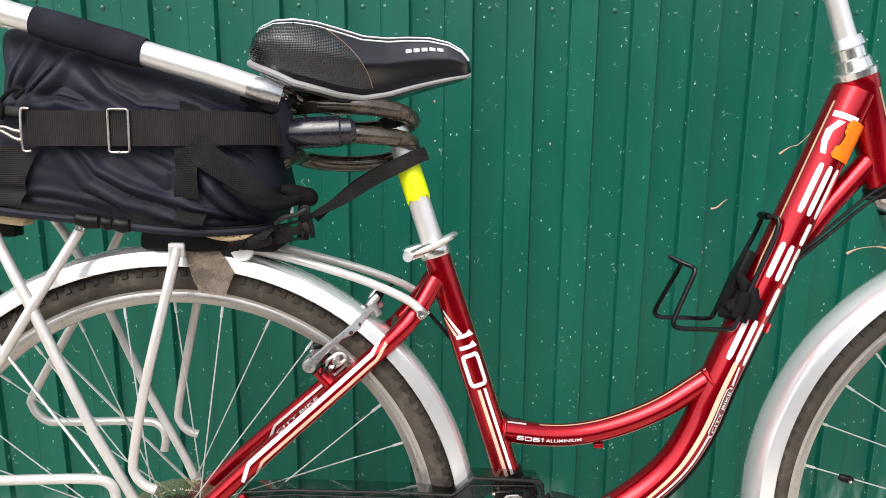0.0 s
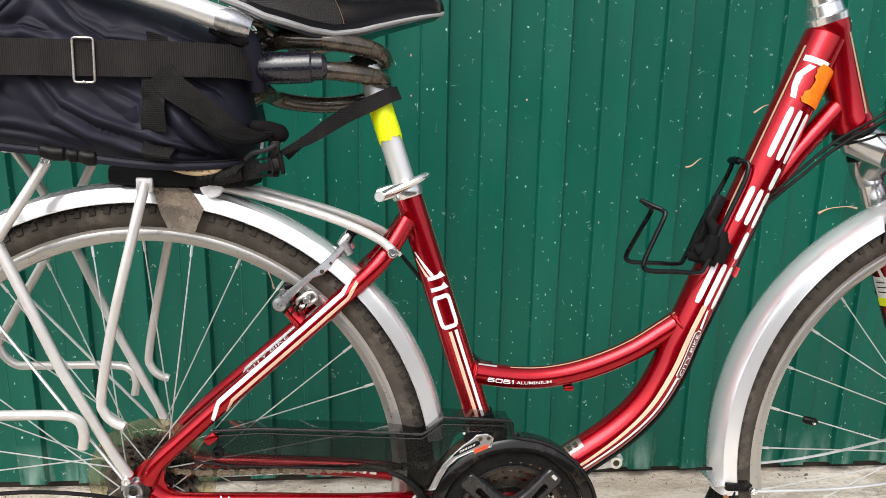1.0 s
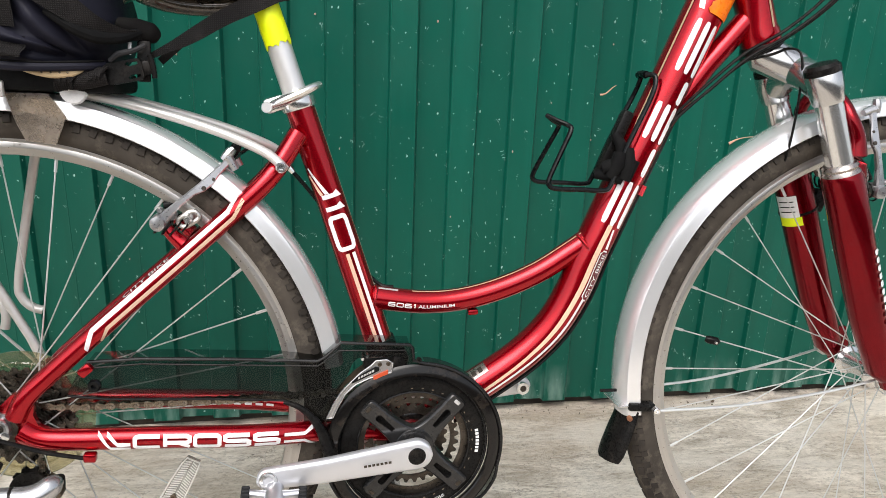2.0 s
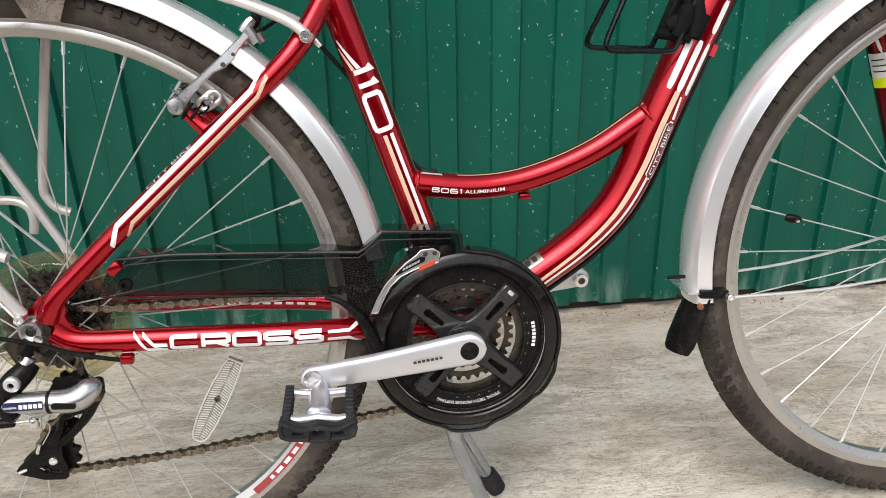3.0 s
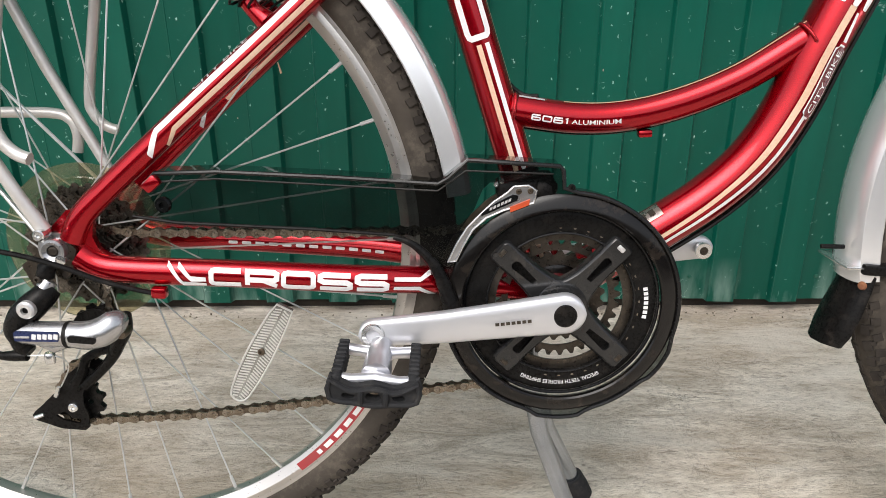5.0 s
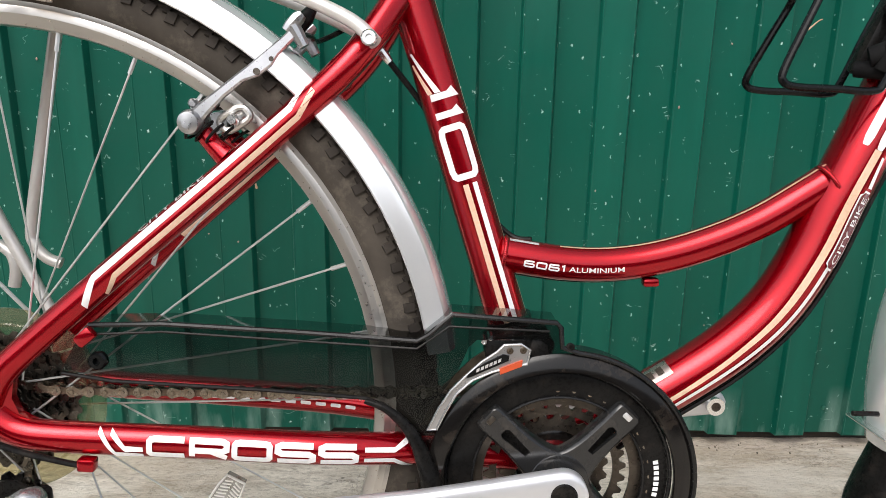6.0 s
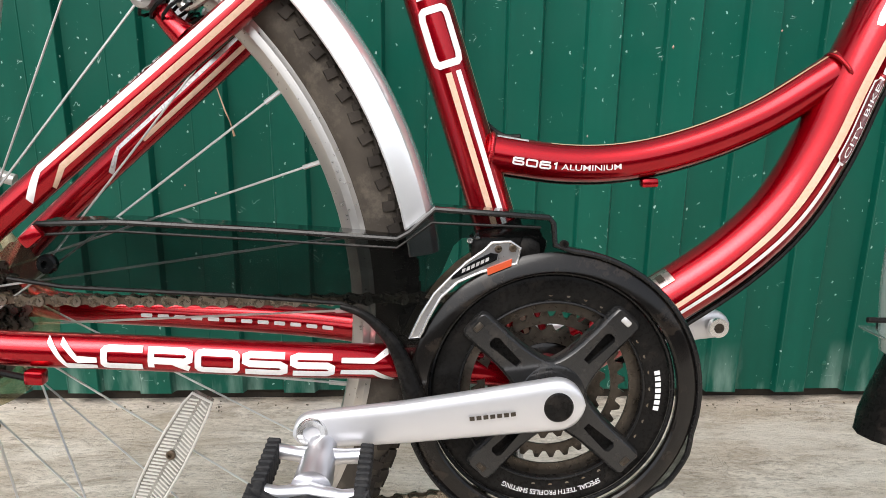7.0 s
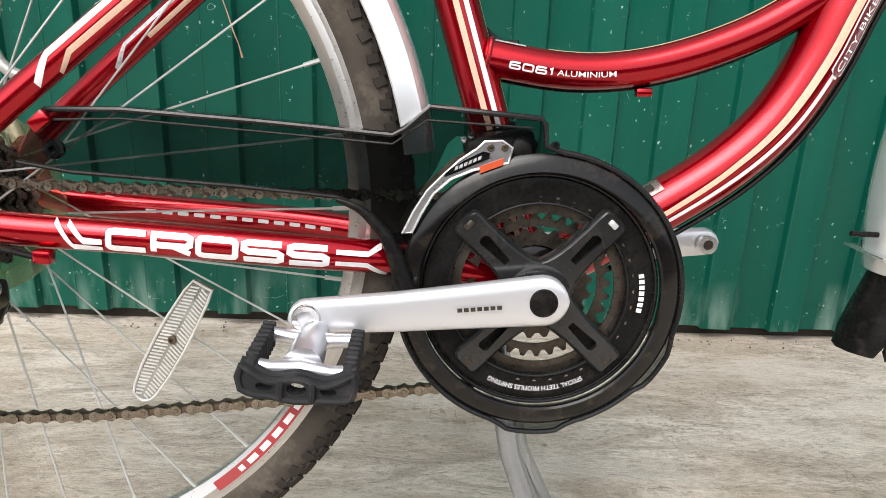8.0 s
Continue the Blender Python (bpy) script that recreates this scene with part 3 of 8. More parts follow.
def build_wall():
    """Trapezoid sheet steel: flat ribs that stand 8 mm proud, with narrow slanting flanks."""
    bm = bmesh.new()
    x0, x1 = -34, 34
    line = []
    for k in range(x0, x1):
        x = FIRST + k * PITCH
        line += [(x, 0.0082), (x + 0.0010, 0.0080), (x + 0.0036, -0.0034), (x + 0.0050, -0.0040), (x + 0.0066, -0.0032), (x + 0.0505, -0.0032), (x + 0.0520, -0.0038), (x + 0.0532, -0.0030), (x + 0.0578, 0.0080), (x + 0.0592, 0.0084)]
    zs = [WALL_LOW] + list(np.arange(0.05, 1.3, 0.05)) + [1.6, 2.0, WALL_HIGH]

    def bow(x, z):
        return 0.0012 * noise.noise((x * 3.0, 0.0, z * 2.2))
    for back in (0.0, 0.0012):
        rows = [[bm.verts.new((x, y + back + bow(x, z), z - WALL_LOW + (0.0025 * noise.noise((x * 6, 3, 0)) if z == WALL_LOW else 0))) for x, y in line] for z in zs]
        for A, B in zip(rows, rows[1:]):
            for i in range(len(line) - 1):
                bm.faces.new((A[i], A[i + 1], B[i + 1], B[i]))
    ob = new("wall_north", mesh_of("wall_north", bm, M["green"], 25))
    ob.location = (0, WALL_Y, WALL_LOW)
    return tagged(ob, "dark green painted corrugated steel wall with pale chips and scratches", "wall", kind="structure")


def build_gap_backing():
    # added dark box: its colour gives the shade under the sheet's lower edge
    bm = box((7.6, 0.2, 2.4), pose(0, WALL_Y + 0.125, 1.1))
    ob = new("wall_gap_filler", mesh_of("wall_gap_filler", bm, M["soil"]))
    return tagged(ob, "added dark backing for the shade in the gap under the steel sheet", "wall", kind="structure")


# dark filler colour shared by the added backing and the added yard
M["soil"] = surf("dark_filler_brown", (0.02, 0.016, 0.012), (0.045, 0.036, 0.026), 0.95, 0.0, 120, 14, 0.8)
build_ground()
build_wall()
build_gap_backing()


def build_added_wall():
    """An added, unseen plain wall that closes the place and darkens reflections behind the camera."""
    ob = new("wall_south_added", mesh_of("wall_south_added", box((26, 0.25, 1.6), pose(0, -5.6, 0.75)), M["plaster"]))
    return tagged(ob, "plain dark grey wall added unseen behind the camera to darken reflections", "wall", kind="structure")


# dark grey of the added wall, set for what the surfaces mirror
M["plaster"] = surf("dark_screen_grey", (0.060, 0.058, 0.053), (0.085, 0.082, 0.075), 0.95, 0.0, 60, 2, 0.5, spec=0.1)
build_added_wall()


def build_added_yard():
    """Added dark ground past the pavement, unseen behind the camera, to darken reflections."""
    bm = bmesh.new()
    xs, ys = np.linspace(-13, 13, 53), np.linspace(-5.5, -1.9, 10)
    g = [[bm.verts.new((x, y, 0.012 + 0.010 * noise.noise((x * 0.9, y * 0.9, 0)))) for x in xs] for y in ys]
    for A, B in zip(g, g[1:]):
        for i in range(len(xs) - 1):
            bm.faces.new((A[i], A[i + 1], B[i + 1], B[i]))
    ob = new("ground_added_dark", mesh_of("ground_added_dark", bm, M["soil"], 60))
    return tagged(ob, "dark ground added unseen past the concrete pavement to darken reflections", "ground", kind="structure")


build_added_yard()


def build_litter():
    """Crumbs of soil and mortar along the foot of the wall."""
    bm = bmesh.new()
    rnd = random.Random(5)
    for _ in range(160):
        x, y = rnd.uniform(-0.7, 1.75), WALL_Y - 0.012 + rnd.gauss(0.0, 0.012)
        if noise.noise((x * 5, 0, 2)) < -0.25 and rnd.random() < 0.7:
            continue
        s = rnd.uniform(0.0010, 0.0030) * (2.0 if rnd.random() < 0.04 else 1)
        m = pose(x, y, ground_z(x, y) + s * 0.35, rnd.uniform(0, 180), rnd.uniform(0, 180), rnd.uniform(0, 180)) @ Matrix.Diagonal((s * rnd.uniform(0.8, 2.0), s, s * 0.7, 1))
        bmesh.ops.create_icosphere(bm, subdivisions=1, radius=0.7, matrix=m)
    ob = new("soil_crumbs", mesh_of("soil_crumbs", bm, M["crumb"], 20))
    return tagged(ob, "brown soil and mortar crumbs along the foot of the wall", "debris", kind="stuff")


M["crumb"] = surf("soil_crumb", (0.10, 0.08, 0.058), (0.22, 0.18, 0.135), 0.95, 0.0, 200, 30, 0.6)
build_litter()

# ---- the bicycle, built upright in its own frame: x ahead, y to its left, z up from the ground under the rear axle ----
BIKE = pose(0.006, -0.045, 0.0, -6.0, 0, 0)
bicycle = thing("bicycle", "candy red step-through city bicycle on its stand beside the green wall", "bicycle", BIKE)
REAR, FRONT, BB = Vector((-0.008, 0, 0.344)), Vector((1.0485, 0, 0.3442)), Vector((0.432, 0, 0.2848))
REAR_WHEEL, FRONT_WHEEL = Vector((-0.0015, -0.020, 0.3365)), Vector((1.0485, -0.020, 0.3442))


def build_wheel(centre, R, rim_out, rim_in, hub_half, flange, spokes, start):
    rim = lathe([(rim_in, -0.006), (rim_in + 0.005, -0.0105), (rim_out - 0.0100, -0.0125), (rim_out - 0.0050, -0.0126), (rim_out - 0.0046, -0.01245), (rim_out - 0.0042, -0.0126), (rim_out, -0.0125), (rim_out, -0.009), (rim_out - 0.006, 0), (rim_out, 0.009),
                 (rim_out, 0.0125), (rim_out - 0.006, 0.0125), (rim_in + 0.005, 0.0105), (rim_in, 0.006), (rim_in - 0.001, 0)], 120, closed=True)
    wheel = part("wheel", rim, M["rim"], bicycle, "dusty silver alloy rim with steel spokes", Matrix.Translation(centre), 28)
    prof, w = [], 0.0185
    mid, deep = (R + rim_out - 0.006) / 2, (R - rim_out + 0.006) / 2
    for k in range(25):
        a = radians(-152 + 304 * k / 24)
        prof.append((mid + deep * math.cos(a), w * math.sin(a) * (1.0 if abs(math.cos(a)) < 0.9 else 0.98)))
    tyre = part("tyre", lathe(prof, 132), M["tyre"], wheel, "dusty black rubber tyre", angle=50)
    # shoulder knobs and tread blocks
    bm = bmesh.new()
    n = 124
    for k in range(n):
        for s in (-1, 1):
            for a, size, off in ((70, (0.0070, 0.0085, 0.0042), 0.0), (58, (0.0045, 0.0050, 0.0042), 0.33), (44, (0.010, 0.0075, 0.0046), 0.5)):
                th = 2 * math.pi * (k + off + (0.5 if s > 0 else 0)) / n
                r, y = mid + deep * math.cos(radians(a)), s * w * math.sin(radians(a))
                m = pose(0, 0, 0, 0, -math.degrees(th), 0) @ Matrix.Translation((r, y, 0)) @ pose(0, 0, 0, 0, 0, s * a) @ Matrix.Rotation(radians(7 * s * (1 if k % 2 else -1)), 4, "X")
                box((size[2], size[1], size[0]), m, 0, bm)
        th = 2 * math.pi * k / n
        box((0.003, 0.006, 0.012), pose(0, 0, 0, 0, -math.degrees(th), 0) @ Matrix.Translation((R - 0.0005, 0, 0)), 0, bm)
    part("tread", bm, M["tread"], tyre, angle=20)
    # hub
    h = hub_half
    hub = lathe([(0, -h - 0.02), (0.0045, -h - 0.02), (0.0045, -h - 0.004), (0.0095, -h - 0.004), (0.0105, -h), (0.014, -h + 0.004), (flange, -h + 0.008), (flange, -h + 0.012), (0.0145, -h + 0.016),
                 (0.0125, 0), (0.0145, h - 0.016), (flange, h - 0.012), (flange, h - 0.008), (0.014, h - 0.004), (0.0105, h), (0.0045, h + 0.004), (0.0045, h + 0.02), (0, h + 0.02)], 28)
    part("hub", hub, M["chrome"], wheel)
    # spokes, crossed in threes
    data = None
    for k in range(spokes):
        s = -1 if k % 2 else 1
        lead = 1 if ((k + 1) // 2) % 2 == 0 else -1
        a_rim = start + 360 * k / spokes
        a_hub = a_rim + lead * 62
        A = Vector(((flange - 0.003) * math.cos(radians(a_hub)), s * (h - 0.010), (flange - 0.003) * math.sin(radians(a_hub))))
        B = Vector((rim_in * math.cos(radians(a_rim)), s * 0.002, rim_in * math.sin(radians(a_rim))))
        d = B - A
        if data is None:
            bm = bmesh.new()
            tube([(0, 0, 0), (0, 0, d.length - 0.012)], 0.00088, 6, bm=bm)
            tube([(0, 0, d.length - 0.014), (0, 0, d.length)], 0.0018, 6, bm=bm)
            data = mesh_of("spoke", bm, M["spoke"])
        part("spoke", data, None, wheel, m=Matrix.Translation(A) @ d.to_track_quat("Z", "Y").to_matrix().to_4x4())
    # valve
    a = radians(start + 200)
    v = Vector((math.cos(a), 0, math.sin(a)))
    part("valve", rod(v * rim_in, v * (rim_in - 0.032), 0.0032, 8), M["black"], wheel)
    return wheel


rear_wheel = build_wheel(REAR_WHEEL, 0.3385, 0.307, 0.289, 0.040, 0.024, 32, 22.7)
front_wheel = build_wheel(FRONT_WHEEL, 0.3430, 0.307, 0.289, 0.036, 0.020, 32, 133.1)


def build_fender(centre, r, a0, a1, half, label, pinch=0.0):
    """A rounded mudguard over a wheel, from one angle to another."""
    bm, rows, n = bmesh.new(), [], 60
    prof = [(-1.0, -0.022), (-0.985, -0.0205), (-0.95, -0.0110), (-0.90, -0.0062), (-0.72, -0.0030), (-0.4, -0.0008), (0, 0), (0.4, -0.0008), (0.72, -0.0030), (0.90, -0.0062), (0.95, -0.0110), (0.985, -0.0205), (1.0, -0.022)]
    for k in range(n + 1):
        a = radians(a0 + (a1 - a0) * k / n)
        near = r - pinch * max(0.0, (math.degrees(a) - 140) / 47) ** 1.5
        ring = []
        for thick in (0.0, -0.0012):
            pts = prof if thick == 0 else prof[::-1]
            for w, dr in pts:
                q = near + dr + thick
                ring.append(bm.verts.new((q * math.cos(a), half * w * (0.96 if thick else 1), q * math.sin(a))))
        rows.append(ring)
    for A, B in zip(rows, rows[1:]):
        for i in range(len(A)):
            j = (i + 1) % len(A)
            bm.faces.new((A[i], A[j], B[j], B[i]))
    bm.faces.new(rows[0])
    bm.faces.new(rows[-1][::-1])
    return part("mudguard", bm, M["fender"], bicycle, label, Matrix.Translation(centre), 40)


rear_guard = build_fender(REAR_WHEEL, 0.3572, 8, 182, 0.027, "bright silver metal mudguard")
front_guard = build_fender(FRONT_WHEEL, 0.3600, 35, 187, 0.027, "bright silver metal mudguard", 0.008)

# frame tubes
SEAT = [Vector((0.431, 0, 0.284)), Vector((0.304, 0, 0.681))]
DOWN = smooth_path([(0.440, 0, 0.288), (0.476, 0, 0.310), (0.530, 0, 0.343), (0.578, 0, 0.377), (0.614, 0, 0.414), (0.640, 0, 0.460), (0.660, 0, 0.512), (0.700, 0, 0.605), (0.750, 0, 0.721), (0.793, 0, 0.821), (0.815, 0, 0.872)], 6)
STEP = smooth_path([(0.386, 0, 0.455), (0.445, 0, 0.447), (0.494, 0, 0.449), (0.543, 0, 0.461), (0.591, 0, 0.481), (0.633, 0, 0.507), (0.664, 0, 0.528)], 6)
HEAD = [Vector((0.862, 0, 0.762)), Vector((0.817, 0, 0.890))]
down_tube = part("down_tube", tube(DOWN, [0.0215, 0.0215, 0.0215, 0.0215, 0.0216, 0.0220, 0.0226, 0.0232, 0.0240, 0.0248, 0.0254, 0.0256], 32, squash=1.0), M["red"], bicycle, "glossy candy red curved down tube with white lettering")
seat_tube = part("seat_tube", tube(SEAT, 0.0165, 24), M["red"], bicycle, "glossy candy red seat tube with white stripes")
step_tube = part("step_tube", tube(STEP, [0.0143, 0.0142, 0.0142, 0.0142, 0.0150], 24), M["red"], bicycle, "glossy candy red curved step-through tube")
d = (HEAD[1] - HEAD[0]).normalized()
head_tube = part("head_tube", tube([HEAD[0], HEAD[0] + d * 0.012, HEAD[0] + d * 0.02, HEAD[1] - d * 0.02, HEAD[1] - d * 0.012, HEAD[1]], [0.0245, 0.0245, 0.0222, 0.0222, 0.0245, 0.0245], 28), M["red"], bicycle)
part("gusset_tube", tube([(0.742, 0, 0.668), (0.792, 0, 0.735), (0.848, 0, 0.800)], [0.0135, 0.0135, 0.0145], 18), M["red"], bicycle)
part("bottom_bracket", lathe([(0, -0.036), (0.021, -0.036), (0.0215, -0.03), (0.0215, 0.03), (0.021, 0.036), (0, 0.036)], 28, centre=BB), M["red"], bicycle)

STAYS = {}
for s in (-1, 1):
    def side(v):
        """How far off the middle: the far side is drawn in towards its wheel."""
        return -v if s < 0 else v - 0.45 * max(v - 0.020, 0)
    chain = smooth_path([(0.402, side(0.020), 0.290), (0.345, side(0.034), 0.302), (0.250, side(0.058), 0.312), (0.140, side(0.063), 0.319), (0.055, side(0.066), 0.3235), (0.026, side(0.067), 0.328), (0.010, side(0.067), 0.338)], 5)
    stay = smooth_path([(0.303, side(0.018), 0.648), (0.270, side(0.040), 0.600), (0.205, side(0.046), 0.540), (0.107, side(0.056), 0.455), (0.045, side(0.064), 0.400), (0.018, side(0.067), 0.374), (0.006, side(0.067), 0.352)], 5)
    STAYS[s] = (chain, stay)
    part("chain_stay", tube(chain, [0.0125, 0.012, 0.0115, 0.0112, 0.0112], 18, squash=1.08), M["red"], bicycle)
    part("seat_stay", tube(stay, [0.0112, 0.0108, 0.0105, 0.0112], 18), M["red"], bicycle)
    y0, y1 = sorted((side(0.062), side(0.069)))
    hook = [(-0.014, 0.350), (-0.010, 0.364), (0.004, 0.378), (0.020, 0.380), (0.026, 0.370), (0.0235, 0.354), (0.028, 0.342), (0.044, 0.333), (0.044, 0.316), (0.014, 0.316), (0.000, 0.324), (-0.010, 0.336)]
    part("dropout", plate(hook, y0, y1), M["red"], bicycle)
part("stay_bridge", rod((0.258, -0.04, 0.590), (0.258, 0.04, 0.590), 0.008, 12), M["red"], bicycle)
part("stay_tab", box((0.016, 0.008, 0.011), pose(0.077, -0.062, 0.3995, 0, -40, 0), 0.003), M["red"], bicycle)

# seat post and its clamp
POST = [Vector((0.304, 0, 0.681)), Vector((0.304, 0, 0.681)) + Vector((-0.302, 0, 0.953)) * 0.165]
seat_post = part("seat_post", tube(POST, 0.0136, 24), M["satin"], bicycle, "polished alloy seat post")

# ---- fork, head and front brake ----
AX = (HEAD[0] - HEAD[1]).normalized()          # down along the steering axis
LEG0 = Vector((0.8961, -0.021, 0.7345))


def leg(s, k, fore=0.0):
    """A place on one fork leg, k metres down from its crown."""
    return LEG0 + AX * k + Vector((fore * 0.944, s * 0.0505, fore * 0.331))


part("headset_cup", lathe([(0.0, -0.005), (0.0245, -0.005), (0.0260, -0.002), (0.0260, 0.003), (0.0240, 0.005), (0, 0.005)], 28), M["black"], bicycle, "black lower headset cup",
     Matrix.Translation(HEAD[0] + AX * 0.004) @ (AX.to_track_quat("Y", "Z").to_matrix().to_4x4()))
bm = tube([HEAD[1] - AX * 0.0, HEAD[1] - AX * 0.008, HEAD[1] - AX * 0.010, HEAD[1] - AX * 0.022, HEAD[1] - AX * 0.024, HEAD[1] - AX * 0.036, HEAD[1] - AX * 0.038, HEAD[1] - AX * 0.05], [0.0245, 0.0255, 0.022, 0.0205, 0.0175, 0.0175, 0.0205, 0.0175], 24)
part("headset_top", bm, M["chrome"], bicycle, "bright silver headset spacer and nut")
stem_top = HEAD[1] - AX * 0.19
part("stem", tube([HEAD[1] - AX * 0.045, HEAD[1] - AX * 0.12, stem_top], [0.0125, 0.0120, 0.0130], 20), M["satin"], bicycle, "satin silver handlebar stem")
bar = smooth_path([(stem_top.x - 0.10, -0.29, stem_top.z + 0.03), (stem_top.x - 0.03, -0.25, stem_top.z + 0.05), (stem_top.x + 0.05, -0.12, stem_top.z + 0.04), (stem_top.x + 0.055, 0, stem_top.z + 0.005),
                   (stem_top.x + 0.05, 0.12, stem_top.z + 0.04), (stem_top.x - 0.03, 0.25, stem_top.z + 0.05), (stem_top.x - 0.10, 0.29, stem_top.z + 0.03)], 6)
part("handlebar", tube(bar, 0.0112, 16), M["chrome"], bicycle, "silver swept handlebar")
part("stem_neck", tube([stem_top, Vector((stem_top.x + 0.055, 0, stem_top.z + 0.005))], 0.014, 16), M["satin"], bicycle)
for s in (-1, 1):
    p = bar[:5] if s < 0 else bar[-5:]
    part("grip", tube(p, 0.016, 16), M["rubber"], bicycle, "black rubber grip")

crown = tube(smooth_path([leg(-1, 0.026), leg(-0.75, 0.022), leg(-0.4, 0.010), leg(0, 0.004), leg(0.4, 0.010), leg(0.75, 0.022), leg(1, 0.026)], 4), [0.0170, 0.0172, 0.0182, 0.0195, 0.0182, 0.0172, 0.0170], 24, side=Vector((1, 0, 0)))
for s in (-1, 1):
    tube([leg(s, 0.006), leg(s, 0.010), leg(s, 0.026), leg(s, 0.040), leg(s, 0.0435)], [0.0180, 0.0205, 0.0202, 0.0182, 0.0170], 24, bm=crown)
crown = part("fork_crown", crown, M["crownmetal"], bicycle, "polished silver fork crown", angle=50)
part("crown_stem", tube([HEAD[0] + AX * 0.006, HEAD[0] + AX * 0.012, leg(0, 0.002), leg(0, 0.014)], [0.0225, 0.0235, 0.0215, 0.0180], 24), M["crownmetal"], bicycle)
for s in (-1, 1):
    cap = tube([leg(s, 0.008), leg(s, 0.001), leg(s, -0.003), leg(s, -0.0045)], [0.0206, 0.0202, 0.0168, 0.0085], 22)
    part("cap", cap, M["black"], crown, "black plastic fork cap")
    part("stanchion", tube([leg(s, 0.04), leg(s, 0.150)], 0.0158, 24), M["chrome"], bicycle, "bright chromed fork stanchion")
    seal = tube([leg(s, 0.118), leg(s, 0.122), leg(s, 0.125), leg(s, 0.128), leg(s, 0.132)], [0.0185, 0.0205, 0.0195, 0.0215, 0.0222], 24)
    part("dust_seal", seal, M["wire"], bicycle)
    low = tube([leg(s, 0.130), leg(s, 0.136), leg(s, 0.22), leg(s, 0.32), leg(s, 0.395, 0.004), leg(s, 0.408, 0.012)], [0.0222, 0.0240, 0.0236, 0.0218, 0.0182, 0.0145], 32)
    low = part("fork_leg", low, M["forkred"], bicycle, "glossy dark red fork leg")
    end = leg(s, 0.405, 0.012)
    y0, y1 = sorted((-0.021 + s * 0.046, -0.021 + s * 0.054))
    part("fork_end", plate([(end.x - 0.012, end.z + 0.03), (end.x + 0.012, end.z + 0.03), (FRONT.x + 0.016, FRONT.z + 0.006), (FRONT.x + 0.012, FRONT.z - 0.012), (FRONT.x - 0.008, FRONT.z - 0.012), (end.x - 0.014, end.z)], y0, y1), M["forkred"], bicycle)
    if s < 0:
        path = [leg(-1, 0.17), leg(-1, 0.36)]
        wr = on_tube(path[::-1], 0.0230, 0.45, -32, 0.0012)
        for i in range(10):
            part("mark", slab_on(wr, 0.046 - i * 0.0105, 0.0385 - i * 0.0105, -0.0040, 0.0040, None, 2, 2, 0.0006), M["white"], low, "white bar of a mark down the leg")
arch = smooth_path([leg(-1, 0.144, 0.012), leg(-1, 0.100, 0.027), leg(-0.9, 0.066, 0.027), leg(-0.5, 0.046, 0.032), leg(0, 0.040, 0.036), leg(0.5, 0.046, 0.032), leg(0.9, 0.066, 0.027), leg(1, 0.100, 0.027), leg(1, 0.144, 0.012)], 6)
part("fork_arch", tube(arch, [0.016, 0.0100, 0.0080, 0.0070, 0.0070, 0.0070, 0.0080, 0.0100, 0.016], 14, side=Vector((0, 0, 1))), M["forkred"], bicycle)
# speed sensor on the far leg
part("speed_sensor", box((0.020, 0.016, 0.030), Matrix.Translation(leg(1, 0.190, 0.029)) @ pose(0, 0, 0, 0, 20, 0), 0.004), M["black"], bicycle, "black speed sensor tied to the fork leg")
tape_path = [leg(1, 0.166 + 0.006 * k) for k in range(9)]
sleeve = part("sensor_sleeve", band(tape_path[:6], 0.0244, -95, -30, 0.0008, 10), M["white"], bicycle, "white and yellow tape round the fork leg")
part("tape", band(tape_path[5:8], 0.0244, -95, -25, 0.0010, 10), M["yellow"], sleeve)
for k in (1, 2, 3):
    part("tape_mark", band([leg(1, 0.166 + 0.007 * k), leg(1, 0.1675 + 0.007 * k)], 0.0244, -85, -40, 0.0012, 6), M["black"], sleeve)
part("tie", tube([leg(1, 0.192), leg(1, 0.195)], 0.0250, 20), M["black"], sleeve)


